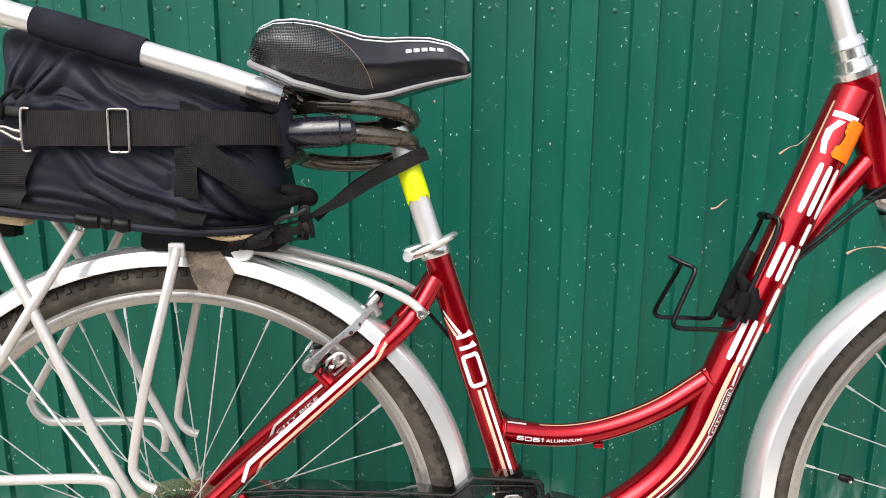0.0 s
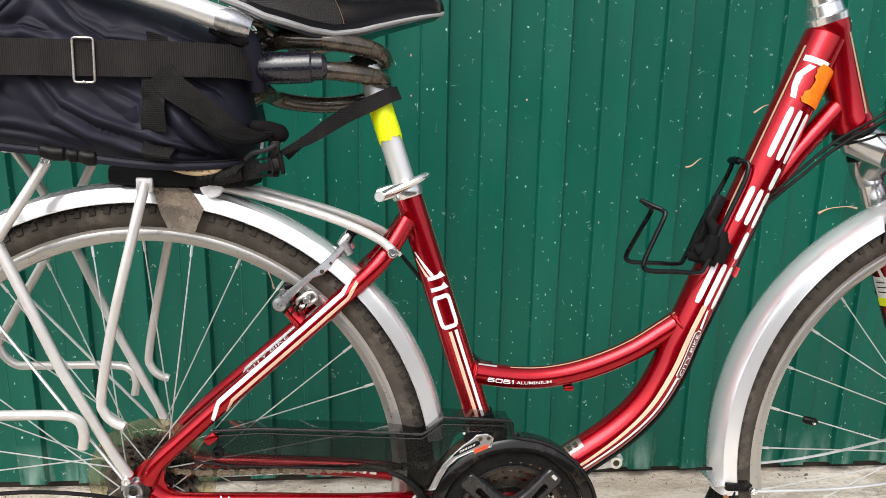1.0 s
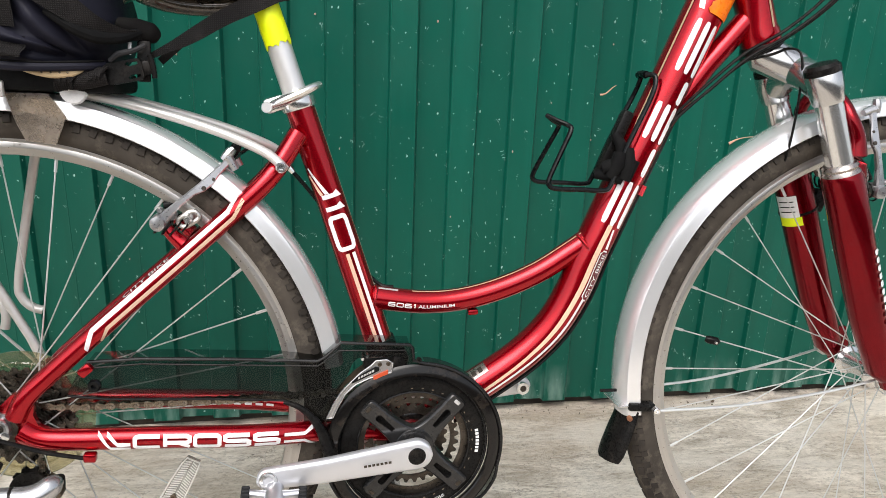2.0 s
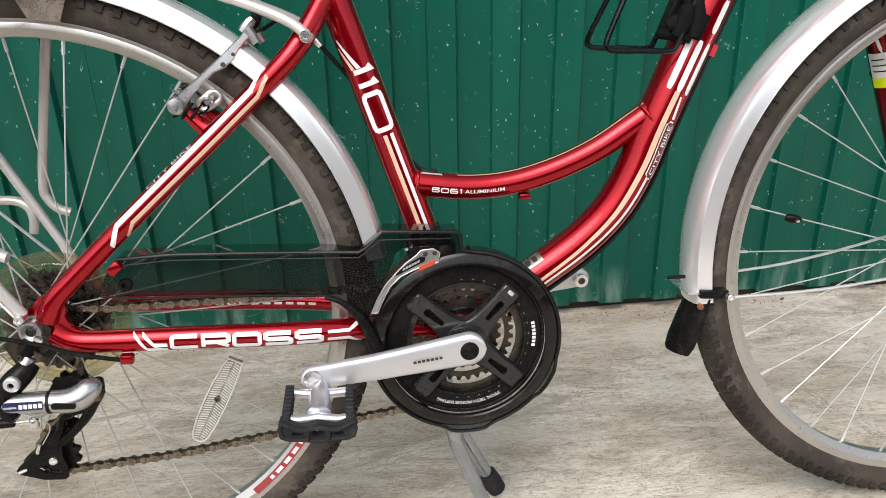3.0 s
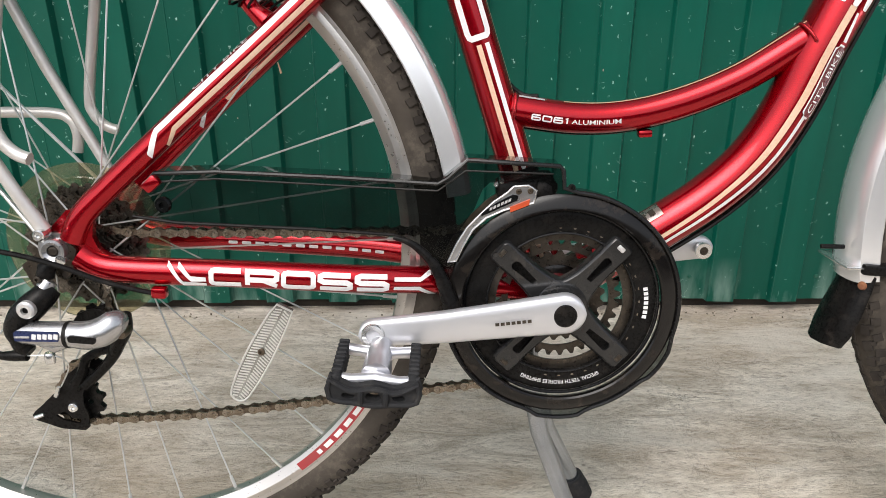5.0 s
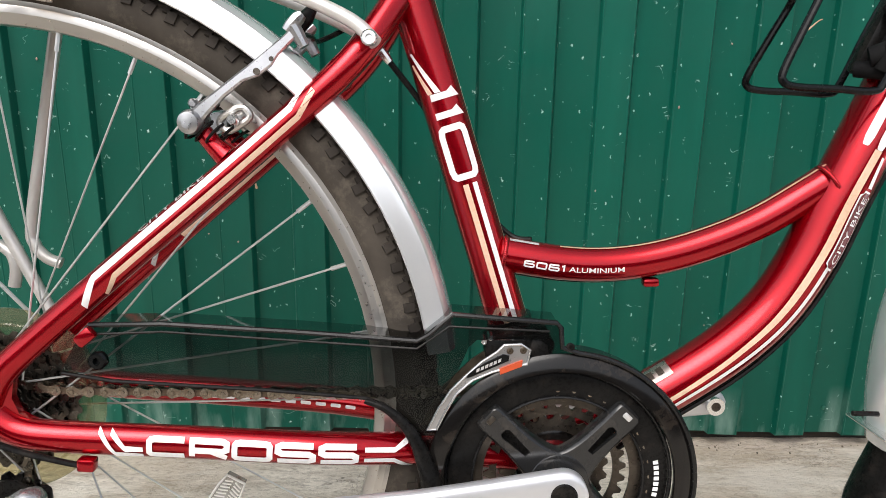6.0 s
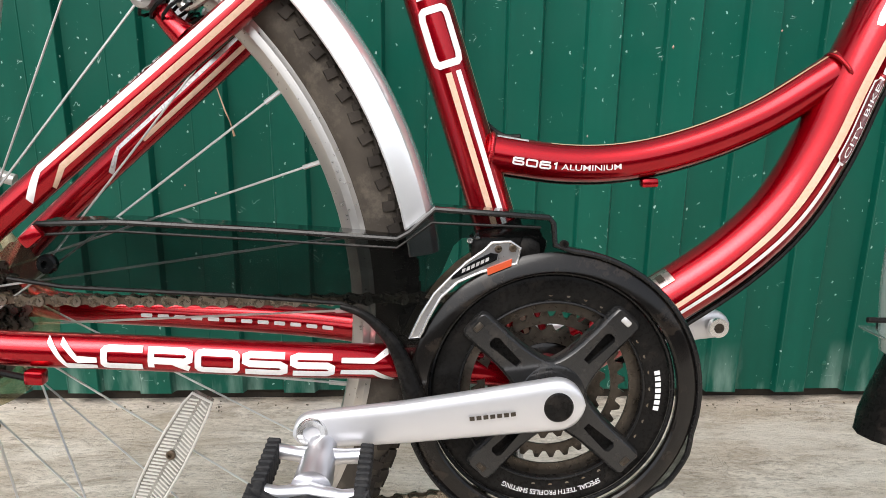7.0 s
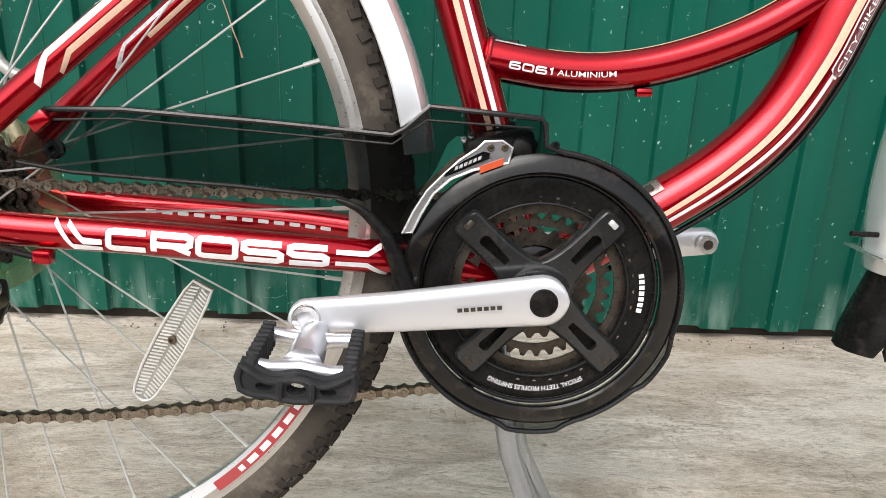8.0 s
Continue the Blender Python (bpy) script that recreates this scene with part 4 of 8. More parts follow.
def build_brake(pivot, up, out, s):
    """A linear-pull brake arm beside a rim. up: unit way of the arm, out: unit way off the frame towards the hub side."""
    Y = Vector((0, 1, 0)) * s

    def at(a, b, c):
        return pivot + up * a + out * b + Y * c
    arm = bmesh.new()
    # a forged arm: along, off, side, half width, half depth
    prof = [(0.004, 0, 0.006, 0.0060, 0.0050), (0.014, 0.0010, 0.006, 0.0050, 0.0045), (0.030, 0.0016, 0.005, 0.0036, 0.0040), (0.048, 0.0012, 0.0035, 0.0036, 0.0036), (0.058, -0.0008, 0.002, 0.0052, 0.0032),
            (0.070, -0.0008, 0.0, 0.0054, 0.0028), (0.078, 0.0006, -0.002, 0.0042, 0.0028), (0.090, 0.0014, -0.004, 0.0036, 0.0030), (0.098, 0.0020, -0.006, 0.0040, 0.0036)]
    rings = []
    for a, b, c, hw, hd in prof:
        k = min(hw, hd) * 0.42
        rings.append([arm.verts.new(at(a, b + x, c + y)) for x, y in ((-hw + k, -hd), (hw - k, -hd), (hw, -hd + k), (hw, hd - k), (hw - k, hd), (-hw + k, hd), (-hw, hd - k), (-hw, -hd + k))])
    for A, B in zip(rings, rings[1:]):
        for k in range(8):
            arm.faces.new((A[k], A[(k + 1) % 8], B[(k + 1) % 8], B[k]))
    arm.faces.new(rings[0][::-1])
    arm.faces.new(rings[-1])
    tube([at(0.0935, 0.006, -0.006), at(0.0985, 0.007, -0.006), at(0.106, 0.008, -0.006), at(0.110, 0.008, -0.006)], [0.0046, 0.0054, 0.0052, 0.0036], 8, bm=arm)
    tube([at(0.096, -0.010, -0.006), at(0.098, 0.0, -0.006), at(0.099, 0.006, -0.006)], [0.0042, 0.0052, 0.0056], 10, bm=arm)
    tube([at(0.001, 0, -0.012), at(0.001, 0, 0.0), at(0, 0, 0.009), at(-0.001, 0, 0.013), at(-0.001, 0, 0.0145)], [0.0085, 0.0092, 0.0092, 0.0078, 0.0040], 24, bm=arm, side=up)
    tube([at(0.010, 0.009, 0.002), at(0.010, 0.009, 0.008), at(0.010, 0.009, 0.010)], [0.0034, 0.0034, 0.0022], 10, bm=arm, side=up)
    bmesh.ops.recalc_face_normals(arm, faces=arm.faces[:])
    arm = part("brake_arm", arm, M["armmetal"], bicycle, "satin silver brake arm", angle=30)
    for a, b, r in ((0.0590, -0.0030, 0.0028), (0.0725, -0.0026, 0.0020)):
        c = float(np.interp(a, [0.058, 0.070, 0.078], [0.0052, 0.0028, 0.0008]))
        part("arm_hole", tube([at(a, b, c - 0.002), at(a + 0.0004, b, c + 0.0003)], [r, r * 0.9], 12, side=up), M["gear"], arm, "dark hole through the arm")
    bm = tube([at(0.0235, -0.017, -0.022), at(0.0235, -0.017, 0.004), at(0.0235, -0.017, 0.008)], [0.0044, 0.0044, 0.0032], 14, side=up)
    part("pad_bolt", bm, M["chrome"], arm)
    bm = bmesh.new()
    ring = [at(0.0240, -0.017, -0.001) + (up - 0.15 * out) * (0.0110 * math.copysign(abs(math.cos(a)) ** 0.6, math.cos(a))) + out * (0.0058 * math.copysign(abs(math.sin(a)) ** 0.6, math.sin(a))) for a in (2 * math.pi * k / 28 for k in range(28))]
    tube(ring, 0.0026, 8, closed=True, bm=bm, side=Y)
    part("pad_washer", bm, M["rim"], arm, "silver oval pad washer")
    shoe = smooth_path([at(0.010, 0.010, -0.022), at(0.034, -0.004, -0.022), at(0.054, -0.022, -0.022)], 5)
    part("brake_pad", tube(shoe, [0.0042, 0.0055, 0.0055, 0.0042], 12), M["black"], arm, "grey-black rubber brake pad")
    coil = [at(-0.004 + 0.0005 * k, 0.002, 0) + (up * math.cos(k * 0.7) + Y * math.sin(k * 0.7)) * 0.010 - out * (0.004 + 0.0007 * k) for k in range(30)]
    part("spring", tube(coil, 0.0012, 6), M["black"], arm)
    return arm


up = Vector((0.761, 0, 0.648))
out = Vector((-0.648, 0, 0.761))
build_brake(Vector((0.158, -0.046, 0.5565)), up, out, -1)
build_brake(Vector((0.158, 0.020, 0.555)), up, out, 1)
for s in (-1, 1):
    y0 = -0.044 if s < 0 else 0.022
    part("brake_boss", tube([(0.180, y0, 0.532), (0.171, y0, 0.540), (0.164, y0, 0.549)], [0.0095, 0.0072, 0.0070], 16), M["red"], bicycle)
top = Vector((0.158, 0, 0.555)) + up * 0.098
part("brake_cable", tube(smooth_path([top + Vector((0, -0.036, 0.002)), top + Vector((0.004, 0.0, 0.004)), top + Vector((0.004, 0.036, 0.004)), top + Vector((0.03, 0.06, 0.02))], 5), 0.0022, 8), M["black"], bicycle)
part("noodle_boot", tube([top + Vector((-0.002, -0.03, 0.004)), top + Vector((0.004, -0.026, 0.014)), top + Vector((0.008, -0.020, 0.022))], [0.0045, 0.006, 0.004], 10), M["black"], bicycle)
fup = (-AX + Vector((0.18, 0, 0))).normalized()
fout = Vector((fup.z, 0, -fup.x))
for s in (-1, 1):
    build_brake(leg(s, 0.170, 0.046) + Vector((0, s * -0.010, 0)), fup, fout, s)

# ---- crank set ----
C = (BB.x, BB.z)


def ring_of(r_out, r_in, y0, y1, teeth=0, depth=0.004, holes=()):
    loop = []
    n = teeth * 4 if teeth else 72
    for k in range(n):
        r = r_out - (depth if teeth and k % 4 in (0, 3) else 0.0)
        a = 2 * math.pi * k / n
        loop.append((C[0] + r * math.cos(a), C[1] + r * math.sin(a)))
    inner = [(C[0] + r_in * math.cos(-2 * math.pi * k / 60), C[1] + r_in * math.sin(-2 * math.pi * k / 60)) for k in range(60)]
    return plate(loop, y0, y1, [inner, *holes])


crankset = part("chainring", ring_of(0.0865, 0.0585, -0.052, -0.050, 42), M["gear"], bicycle, "black and dark steel triple chainrings with a plastic guard")
part("chainring_middle", ring_of(0.0575, 0.0470, -0.044, -0.042, 32, 0.005), M["gear"], crankset, "oily dark steel chainring")
part("chainring_inner", ring_of(0.0445, 0.031, -0.038, -0.036, 22), M["gear"], crankset, "oily dark steel chainring")
guard = lathe([(0.0665, -0.0555), (0.0680, -0.0580), (0.0820, -0.0600), (0.0860, -0.0590), (0.0885, -0.0560), (0.0890, -0.0535), (0.0665, -0.0535)], 96, centre=(C[0], 0, C[1]), closed=True)
guard = part("chain_guard_ring", guard, M["black"], crankset, "black plastic guard ring with white lettering")


for r_, q_ in ((0.0884, 0.0016), (0.0672, 0.0012)):
    part("ring_lip", tube([(C[0] + r_ * math.cos(a), -0.0590, C[1] + r_ * math.sin(a)) for a in (2 * math.pi * k / 90 for k in range(90))], q_, 10, closed=True), M["caserim"], guard)


def on_ring(radius, mid, y):
    """A wrap on a flat ring about the crank: u runs clockwise seen from the near side."""
    def wrap(u, v):
        a = radians(mid) + u / radius
        return Vector((C[0] + (radius + v) * math.cos(a), y, C[1] + (radius + v) * math.sin(a)))
    return wrap


part("lettering", lettering("SPECIAL TEETH PROFILES SHIFTING", 0.075, 0.0038, lambda u, v: on_ring(0.0775, -88.5, -0.0602)(-u, v), 0.01, 2), M["white"], guard, "small white lettering")
wr = on_ring(0.0775, 0, -0.0602)
for i in range(7):
    part("mark", slab_on(lambda u, v: wr(-u, v), -0.0165 + i * 0.0045, -0.0133 + i * 0.0045, -0.0020, 0.0020, None, 1, 1), M["white"], guard, "white bar of a printed mark")
HALF_ARM = [(0.0177, 0.0177), (0.0215, 0.0161), (0.0265, 0.0146), (0.033, 0.0134), (0.042, 0.0125), (0.052, 0.0121), (0.062, 0.0121), (0.070, 0.0124), (0.0765, 0.0122), (0.0797, 0.0098), (0.0806, 0.0050)]
SPIDER_AT = [47 + 90 * q for q in range(4)]


def star(inset=0.0, ends=0.0):
    """The spider's outline: four arms that run into each other in hollow curves."""
    loop = []
    for at in SPIDER_AT:
        t, n_ = (math.cos(radians(at)), math.sin(radians(at))), (-math.sin(radians(at)), math.cos(radians(at)))
        for x, w in [(x, -w) for x, w in HALF_ARM] + [(x, w) for x, w in HALF_ARM[:0:-1]]:
            k = 1 - inset / abs(w) if abs(w) > 0.006 else 0.75
            if x < 0.0180:
                x, w = x - inset * 0.6, w * (1 - inset * 0.6 / abs(w))
                k = 1
            x = min(x, 0.0806 - ends)
            loop.append((C[0] + t[0] * x + n_[0] * w * k, C[1] + t[1] * x + n_[1] * w * k))
    return loop


def slot_at(at, grow=0.0):
    t, n_ = (math.cos(radians(at)), math.sin(radians(at))), (-math.sin(radians(at)), math.cos(radians(at)))
    return [(C[0] + t[0] * x + n_[0] * w, C[1] + t[1] * x + n_[1] * w) for x, w in ((0.034 - grow, -0.0026 - grow), (0.058 + grow, -0.0044 - grow), (0.0605 + grow, -0.0024), (0.0605 + grow, 0.0024), (0.058 + grow, 0.0044 + grow), (0.034 - grow, 0.0026 + grow))]


bm = plate(star(0.0030, 0.0025), -0.0655, -0.0600, [slot_at(at) for at in SPIDER_AT])
rows = [[bm.verts.new((x, y, z)) for x, z in star(i_, e_)] for y, i_, e_ in ((-0.0535, 0.0, 0.0), (-0.0612, 0.0, 0.0), (-0.0640, 0.0012, 0.0010), (-0.0654, 0.0030, 0.0025))]
for A, B in zip(rows, rows[1:]):
    for i in range(len(A)):
        j = (i + 1) % len(A)
        bm.faces.new((A[i], A[j], B[j], B[i]))
spider = part("spider", bm, M["spiderarm"], crankset, "dark grey plastic four-armed spider", angle=40)
part("spider_hub", lathe([(0, -0.0672), (0.019, -0.0672), (0.0225, -0.0662), (0.0235, -0.0650), (0.0235, -0.048), (0, -0.048)], 36, None, (C[0], 0, C[1])), M["spiderarm"], spider, angle=30)
for at in SPIDER_AT:
    part("slot_back", plate(slot_at(at, 0.0015), -0.0570, -0.0555), M["black"], spider)
for q in range(4):
    a = radians(47 + 90 * q)
    for r in (0.0740,):
        c = (C[0] + r * math.cos(a), C[1] + r * math.sin(a))
        part("ring_bolt", box((0.0045, 0.003, 0.0075), Matrix.Translation((c[0], -0.0652, c[1])) @ pose(0, 0, 0, 0, -math.degrees(a), 0), 0.001), M["gear" if q else "satin"], spider)
crankset.location.y = 0.008
# added black disc: hides the red shell where shade falls behind the rings
part("bracket_shade_disc", lathe([(0, -0.0345), (0.0265, -0.0345), (0.0300, -0.0330), (0.0310, -0.0300), (0.0310, -0.0260), (0, -0.0260)], 40, centre=(C[0], 0, C[1])), M["ringdark"], crankset, "added black disc for the shade behind the chainrings")
part("spindle", lathe([(0, -0.075), (0.009, -0.075), (0.009, 0.062), (0, 0.062)], 20, centre=(C[0], 0, C[1])), M["gear"], crankset)


def build_crank(end, s, label):
    """A forged crank arm from the bottom bracket to its pedal eye."""
    bm, rows = bmesh.new(), []
    d = Vector((end.x - BB.x, 0, end.z - BB.z))
    L, t = d.length, d.normalized()
    u = Vector((-t.z, 0, t.x))
    n = 48
    for k in range(n + 1):
        x = -0.0188 + (L + 0.0188 + 0.0130) * (0.5 - 0.5 * math.cos(math.pi * k / n)) ** 0.9
        f = max(0.0, min(1.0, x / L))
        half = 0.0188 * (1 - f) + 0.0128 * f - 0.0006 * math.sin(math.pi * f)
        if x < 0:
            half = math.sqrt(max(0.0188 ** 2 - x * x, 1e-7))
        if x > L:
            half = 0.0128 * math.sqrt(max(1 - ((x - L) / 0.0131) ** 2, 1e-4))
        yo = 0.0655 + 0.009 * min(1, f * 1.6)
        th = 0.0150 * (1 - f) + 0.0125 * f
        ring = []
        for j in range(20):
            a = 2 * math.pi * j / 20
            ca, sa = math.cos(a), math.sin(a)
            w = half * math.copysign(abs(ca) ** 0.62, ca)
            y = yo + th / 2 + th / 2 * math.copysign(abs(sa) ** 0.55, sa)
            ring.append(bm.verts.new(Vector((BB.x, 0, BB.z)) + t * x + u * w + Vector((0, s * y, 0))))
        rows.append(ring)
    for A, B in zip(rows, rows[1:]):
        for j in range(20):
            bm.faces.new((A[j], A[(j + 1) % 20], B[(j + 1) % 20], B[j]))
    bm.faces.new(rows[0])
    bm.faces.new(rows[-1])
    arm = part("crank", bm, M["crank"], bicycle, label, angle=50)
    y = 0.0655 + 0.0150
    part("crank_cap", lathe([(0, s * (y + 0.0015)), (0.0095, s * (y + 0.0015)), (0.0105, s * (y + 0.0002)), (0.0105, s * (y - 0.006)), (0, s * (y - 0.006))], 32, centre=(BB.x, 0, BB.z)), M["black"], arm, "black plastic crank cap")
    return arm, t, u


M["crank"] = surf("silver_forged_alloy", (0.68, 0.68, 0.70), (0.64, 0.64, 0.66), 0.34, 0.65, 500, 6, 0.0, 0, 0.0)
PEDAL = Vector((0.2645, 0, 0.2700))
crank, ct, cu_ = build_crank(PEDAL, -1, "silver forged crank arm with a black cap")
for i in range(7):
    x = 0.030 + i * 0.0047
    part("mark", slab_on(lambda u, v: Vector((BB.x, -0.0852 - 0.05 * (u - 0.03), BB.z)) + ct * u + cu_ * v, x, x + 0.0034, -0.0015, 0.0015, None, 1, 1), M["gear"], crank, "dark bar of a printed mark")
part("eye_washer", lathe([(0.0060, -0.0895), (0.0095, -0.0895), (0.0105, -0.0880), (0.0105, -0.0840), (0.0060, -0.0840)], 28, centre=(PEDAL.x, 0, PEDAL.z), closed=True), M["chrome"], crank)
far_end = Vector((2 * BB.x - PEDAL.x, 0, 2 * BB.z - PEDAL.z))
far_crank = build_crank(far_end, 1, "silver forged crank arm without a pedal")[0]
part("pedal_eye", lathe([(0.0045, 0.0640), (0.0085, 0.0640), (0.0085, 0.0700), (0.0045, 0.0700)], 24, centre=(far_end.x, 0, far_end.z), closed=True), M["chrome"], far_crank, "threaded pedal eye")
part("pedal_hole", lathe([(0, 0.0650), (0.0046, 0.0650), (0.0046, 0.0720), (0, 0.0720)], 20, centre=(far_end.x, 0, far_end.z)), M["gear"], far_crank)


def build_pedal(c):
    """An alloy pedal with a rubber tread down each side and across its outer end; built with the spindle along -y."""
    T = pose(c.x + 0.007, -0.012, c.z - 0.004, 5, 4, 0) @ Matrix.Diagonal((0.80, 0.86, 0.86, 1))

    def pt(x, y, z):
        return T @ Vector((x, y, z))
    body = bmesh.new()
    tube([pt(0, -0.082, 0), pt(0, -0.090, 0), pt(0, -0.091, 0), pt(0, -0.120, 0), pt(0, -0.146, 0)], [0.0095, 0.0105, 0.0098, 0.0118, 0.0128], 22, bm=body, side=Vector((1, 0, 0)))
    for s in (-1, 1):
        tube([pt(0, -0.102, 0), pt(s * 0.020, -0.100, 0.001), pt(s * 0.036, -0.099, 0.002)], [0.0070, 0.0050, 0.0052], 12, bm=body, side=Vector((0, 0, 1)))
        tube([pt(0, -0.149, 0.000), pt(s * 0.012, -0.152, 0.001), pt(s * 0.024, -0.154, 0.001), pt(s * 0.036, -0.152, 0.001)], [0.0070, 0.0050, 0.0045, 0.0048], 12, bm=body, side=Vector((0, 0, 1)))
    pedal = part("pedal", body, M["pedal"], bicycle, "polished alloy pedal with black rubber treads", angle=50)
    for s in (-1, 1):
        bm = bmesh.new()
        box((0.0100, 0.072, 0.020), T @ Matrix.Translation((s * 0.0385, -0.128, 0.0)), 0.003, bm)
        for k in range(8):
            box((0.0112, 0.0040, 0.0225), T @ Matrix.Translation((s * 0.0385, -0.097 - k * 0.0078, 0.0)), 0.001, bm, 1)
        part("tread_block", bm, M["rubber"], pedal, "worn grey-black rubber tread")
    xs_ = [(-0.0430 + 0.0860 * k / 16) for k in range(17)]
    end = [(x, -0.0085 + 0.0070 * (x / 0.043) ** 4 + 0.0085 + 0.002 * math.cos(x * 150)) for x in xs_] + [(0.0455, 0.0)] + [(x, -0.0105 + 0.0060 * (x / 0.043) ** 4 - 0.0040 - 0.001 * math.cos(x * 150)) for x in xs_[::-1]] + [(-0.0455, 0.0)]
    holes = [[(x + w * math.cos(-a), -0.0060 + h * math.sin(-a)) for a in (2 * math.pi * k / 16 for k in range(16))] for x, w, h in ((-0.025, 0.0065, 0.0034), (0.0, 0.0080, 0.0050), (0.025, 0.0065, 0.0034))]
    bm = plate(end, -0.171, -0.159, holes)
    bmesh.ops.transform(bm, matrix=T, verts=bm.verts)
    bar_ = part("end_bar", bm, M["rubber"], pedal, "worn grey-black rubber end bar")
    for y in (-0.171, -0.160):
        part("end_lip", tube([T @ Vector((x, y, z)) for x, z in end], 0.0024, 8, closed=True), M["rubber"], bar_)
    for x in (-0.0125, 0.0125):
        part("end_rib", tube([T @ Vector((x, -0.1725, -0.013)), T @ Vector((x, -0.1740, -0.006)), T @ Vector((x, -0.1725, 0.000))], 0.0024, 8), M["rubber"], bar_)
    return pedal


M["pedal"] = surf("polished_pedal_alloy", (0.66, 0.66, 0.69), (0.58, 0.58, 0.61), 0.30, 0.85, 300, 20, 0.0, 0, 0.0)
build_pedal(PEDAL)

# ---- smoked chain case ----
top = [(0.055, 0.372), (0.068, 0.396), (0.079, 0.4075), (0.132, 0.409), (0.230, 0.404), (0.321, 0.398), (0.330, 0.403), (0.347, 0.4185), (0.425, 0.413), (0.4285, 0.409), (0.4300, 0.394)]
def case_r(deg):
    """The chain case's outer radius: two low waves break its round."""
    return 0.1055 + 0.0036 / (1 + math.exp(-(abs(deg + 31) - 11) * -0.9)) + 0.0050 / (1 + math.exp(-(abs(deg + 90) - 13) * -0.9))


disc = [(C[0] + case_r(d) * math.cos(radians(d)), C[1] + case_r(d) * math.sin(radians(d))) for d in range(84, -189, -4)]
low = [(0.328, 0.300), (0.322, 0.315), (0.311, 0.334), (0.297, 0.347), (0.282, 0.3525), (0.209, 0.358), (0.094, 0.364)]
window = [(0.340, 0.356), (0.352, 0.374), (0.360, 0.393), (0.366, 0.3985), (0.414, 0.3985), (0.4195, 0.395), (0.4215, 0.380), (0.4000, 0.3745), (0.380, 0.3640), (0.362, 0.3500)][::-1]
hub_hole = arc(C, 0.0896, 0, -360, 64)[:-1]
case = part("chain_case", plate(top + disc + low, -0.0560, -0.0545, [window, hub_hole]), M["smoke"], bicycle, "scratched smoked-plastic chain case", angle=30)
rim_path = [(x, -0.0585, z) for x, z in top[1:]] + [(x, -0.0585, z) for x, z in disc]
part("case_lip", tube(rim_path, 0.0021, 8), M["caserim"], case, "thick black case edge")
part("case_lip", tube([(x, -0.0578, z) for x, z in low] + [(0.056, -0.0578, 0.370)], 0.0016, 8), M["black"], case)
part("case_step", tube([(0.078, -0.0572, 0.4000), (0.132, -0.0572, 0.4025), (0.321, -0.0572, 0.3915), (0.345, -0.0572, 0.409), (0.420, -0.0572, 0.406)], 0.0010, 6), M["black"], case)
bm = bmesh.new()
line = [(0.079, 0.4085), (0.132, 0.410), (0.230, 0.405), (0.321, 0.399), (0.347, 0.4195), (0.425, 0.414)]
rows = [[bm.verts.new((x, y, z)) for x, z in line] for y in (-0.0585, -0.030)]
for i in range(len(line) - 1):
    bm.faces.new((rows[0][i], rows[0][i + 1], rows[1][i + 1], rows[1][i]))
part("case_top", bm, M["smoke"], case)
bm = bmesh.new()
rows = [[bm.verts.new((x, y, z)) for x, z in disc[:26]] for y in (-0.0585, -0.036)]
for i in range(25):
    bm.faces.new((rows[0][i], rows[0][i + 1], rows[1][i + 1], rows[1][i]))
part("case_wall", bm, M["smokerim"], case)
part("case_ring", lathe([(0.0898, -0.0560), (0.0898, -0.0600), (0.0912, -0.0615), (0.1010, -0.0600), (0.1040, -0.0575), (0.1040, -0.0565), (0.0920, -0.0562)], 96, centre=(C[0], 0, C[1]), closed=True), M["ringdark"], case, "dark plastic ring of the chain case")
part("case_arm", tube(smooth_path([(0.282, -0.0600, 0.3510), (0.300, -0.0605, 0.3440), (0.318, -0.061, 0.325), (0.328, -0.061, 0.302), (0.3345, -0.061, 0.280)], 5), [0.0020, 0.0034, 0.0052, 0.0068, 0.0085], 12), M["black"], case)
part("case_screw", bolt((0.083, 0.3797), 0.0070, -0.0600, -0.0545), M["blackgloss"], case, "black cross-head screw")
part("case_screw", bolt((0.436, 0.3945), 0.0032, -0.0605, -0.0575), M["black"], case)

# ---- chain ----
def chain_run(pts, start=0):
    d, out = [0.0], []
    P = [Vector(p) for p in pts]
    for a, b in zip(P, P[1:]):
        d.append(d[-1] + (b - a).length)
    for k in range(int(d[-1] / 0.0127)):
        w = k * 0.0127
        i = min(max(int(np.searchsorted(d, w)) - 1, 0), len(P) - 2)
        out.append(P[i].lerp(P[i + 1], (w - d[i]) / (d[i + 1] - d[i])))
    return out


def turn(c, r, a0, a1, n=14, y=-0.046):
    return [(x, y, z) for x, z in arc(c, r, a0, a1, n)]


COG, JOCK, IDLE = (REAR_WHEEL.x, REAR_WHEEL.z), (-0.021, 0.1865), (0.009, 0.262)
loop = turn(C, 0.0725, 92, -100, 26) + [(0.348, -0.046, 0.2015), (0.10, -0.047, 0.1720)] + turn(JOCK, 0.0215, -82, -200, 8, -0.047) + [(-0.024, -0.047, 0.222)] + turn(IDLE, 0.0205, -60, 60, 8, -0.047) + [(0.020, -0.047, 0.292)] + [(0.024, -0.046, 0.322)] + turn(COG, 0.0235, -20, 70, 8) + [(0.052, -0.046, 0.3522), (0.22, -0.046, 0.3515), (0.36, -0.046, 0.3540)]
nodes = chain_run(loop + loop[:1])
rollers = bmesh.new()
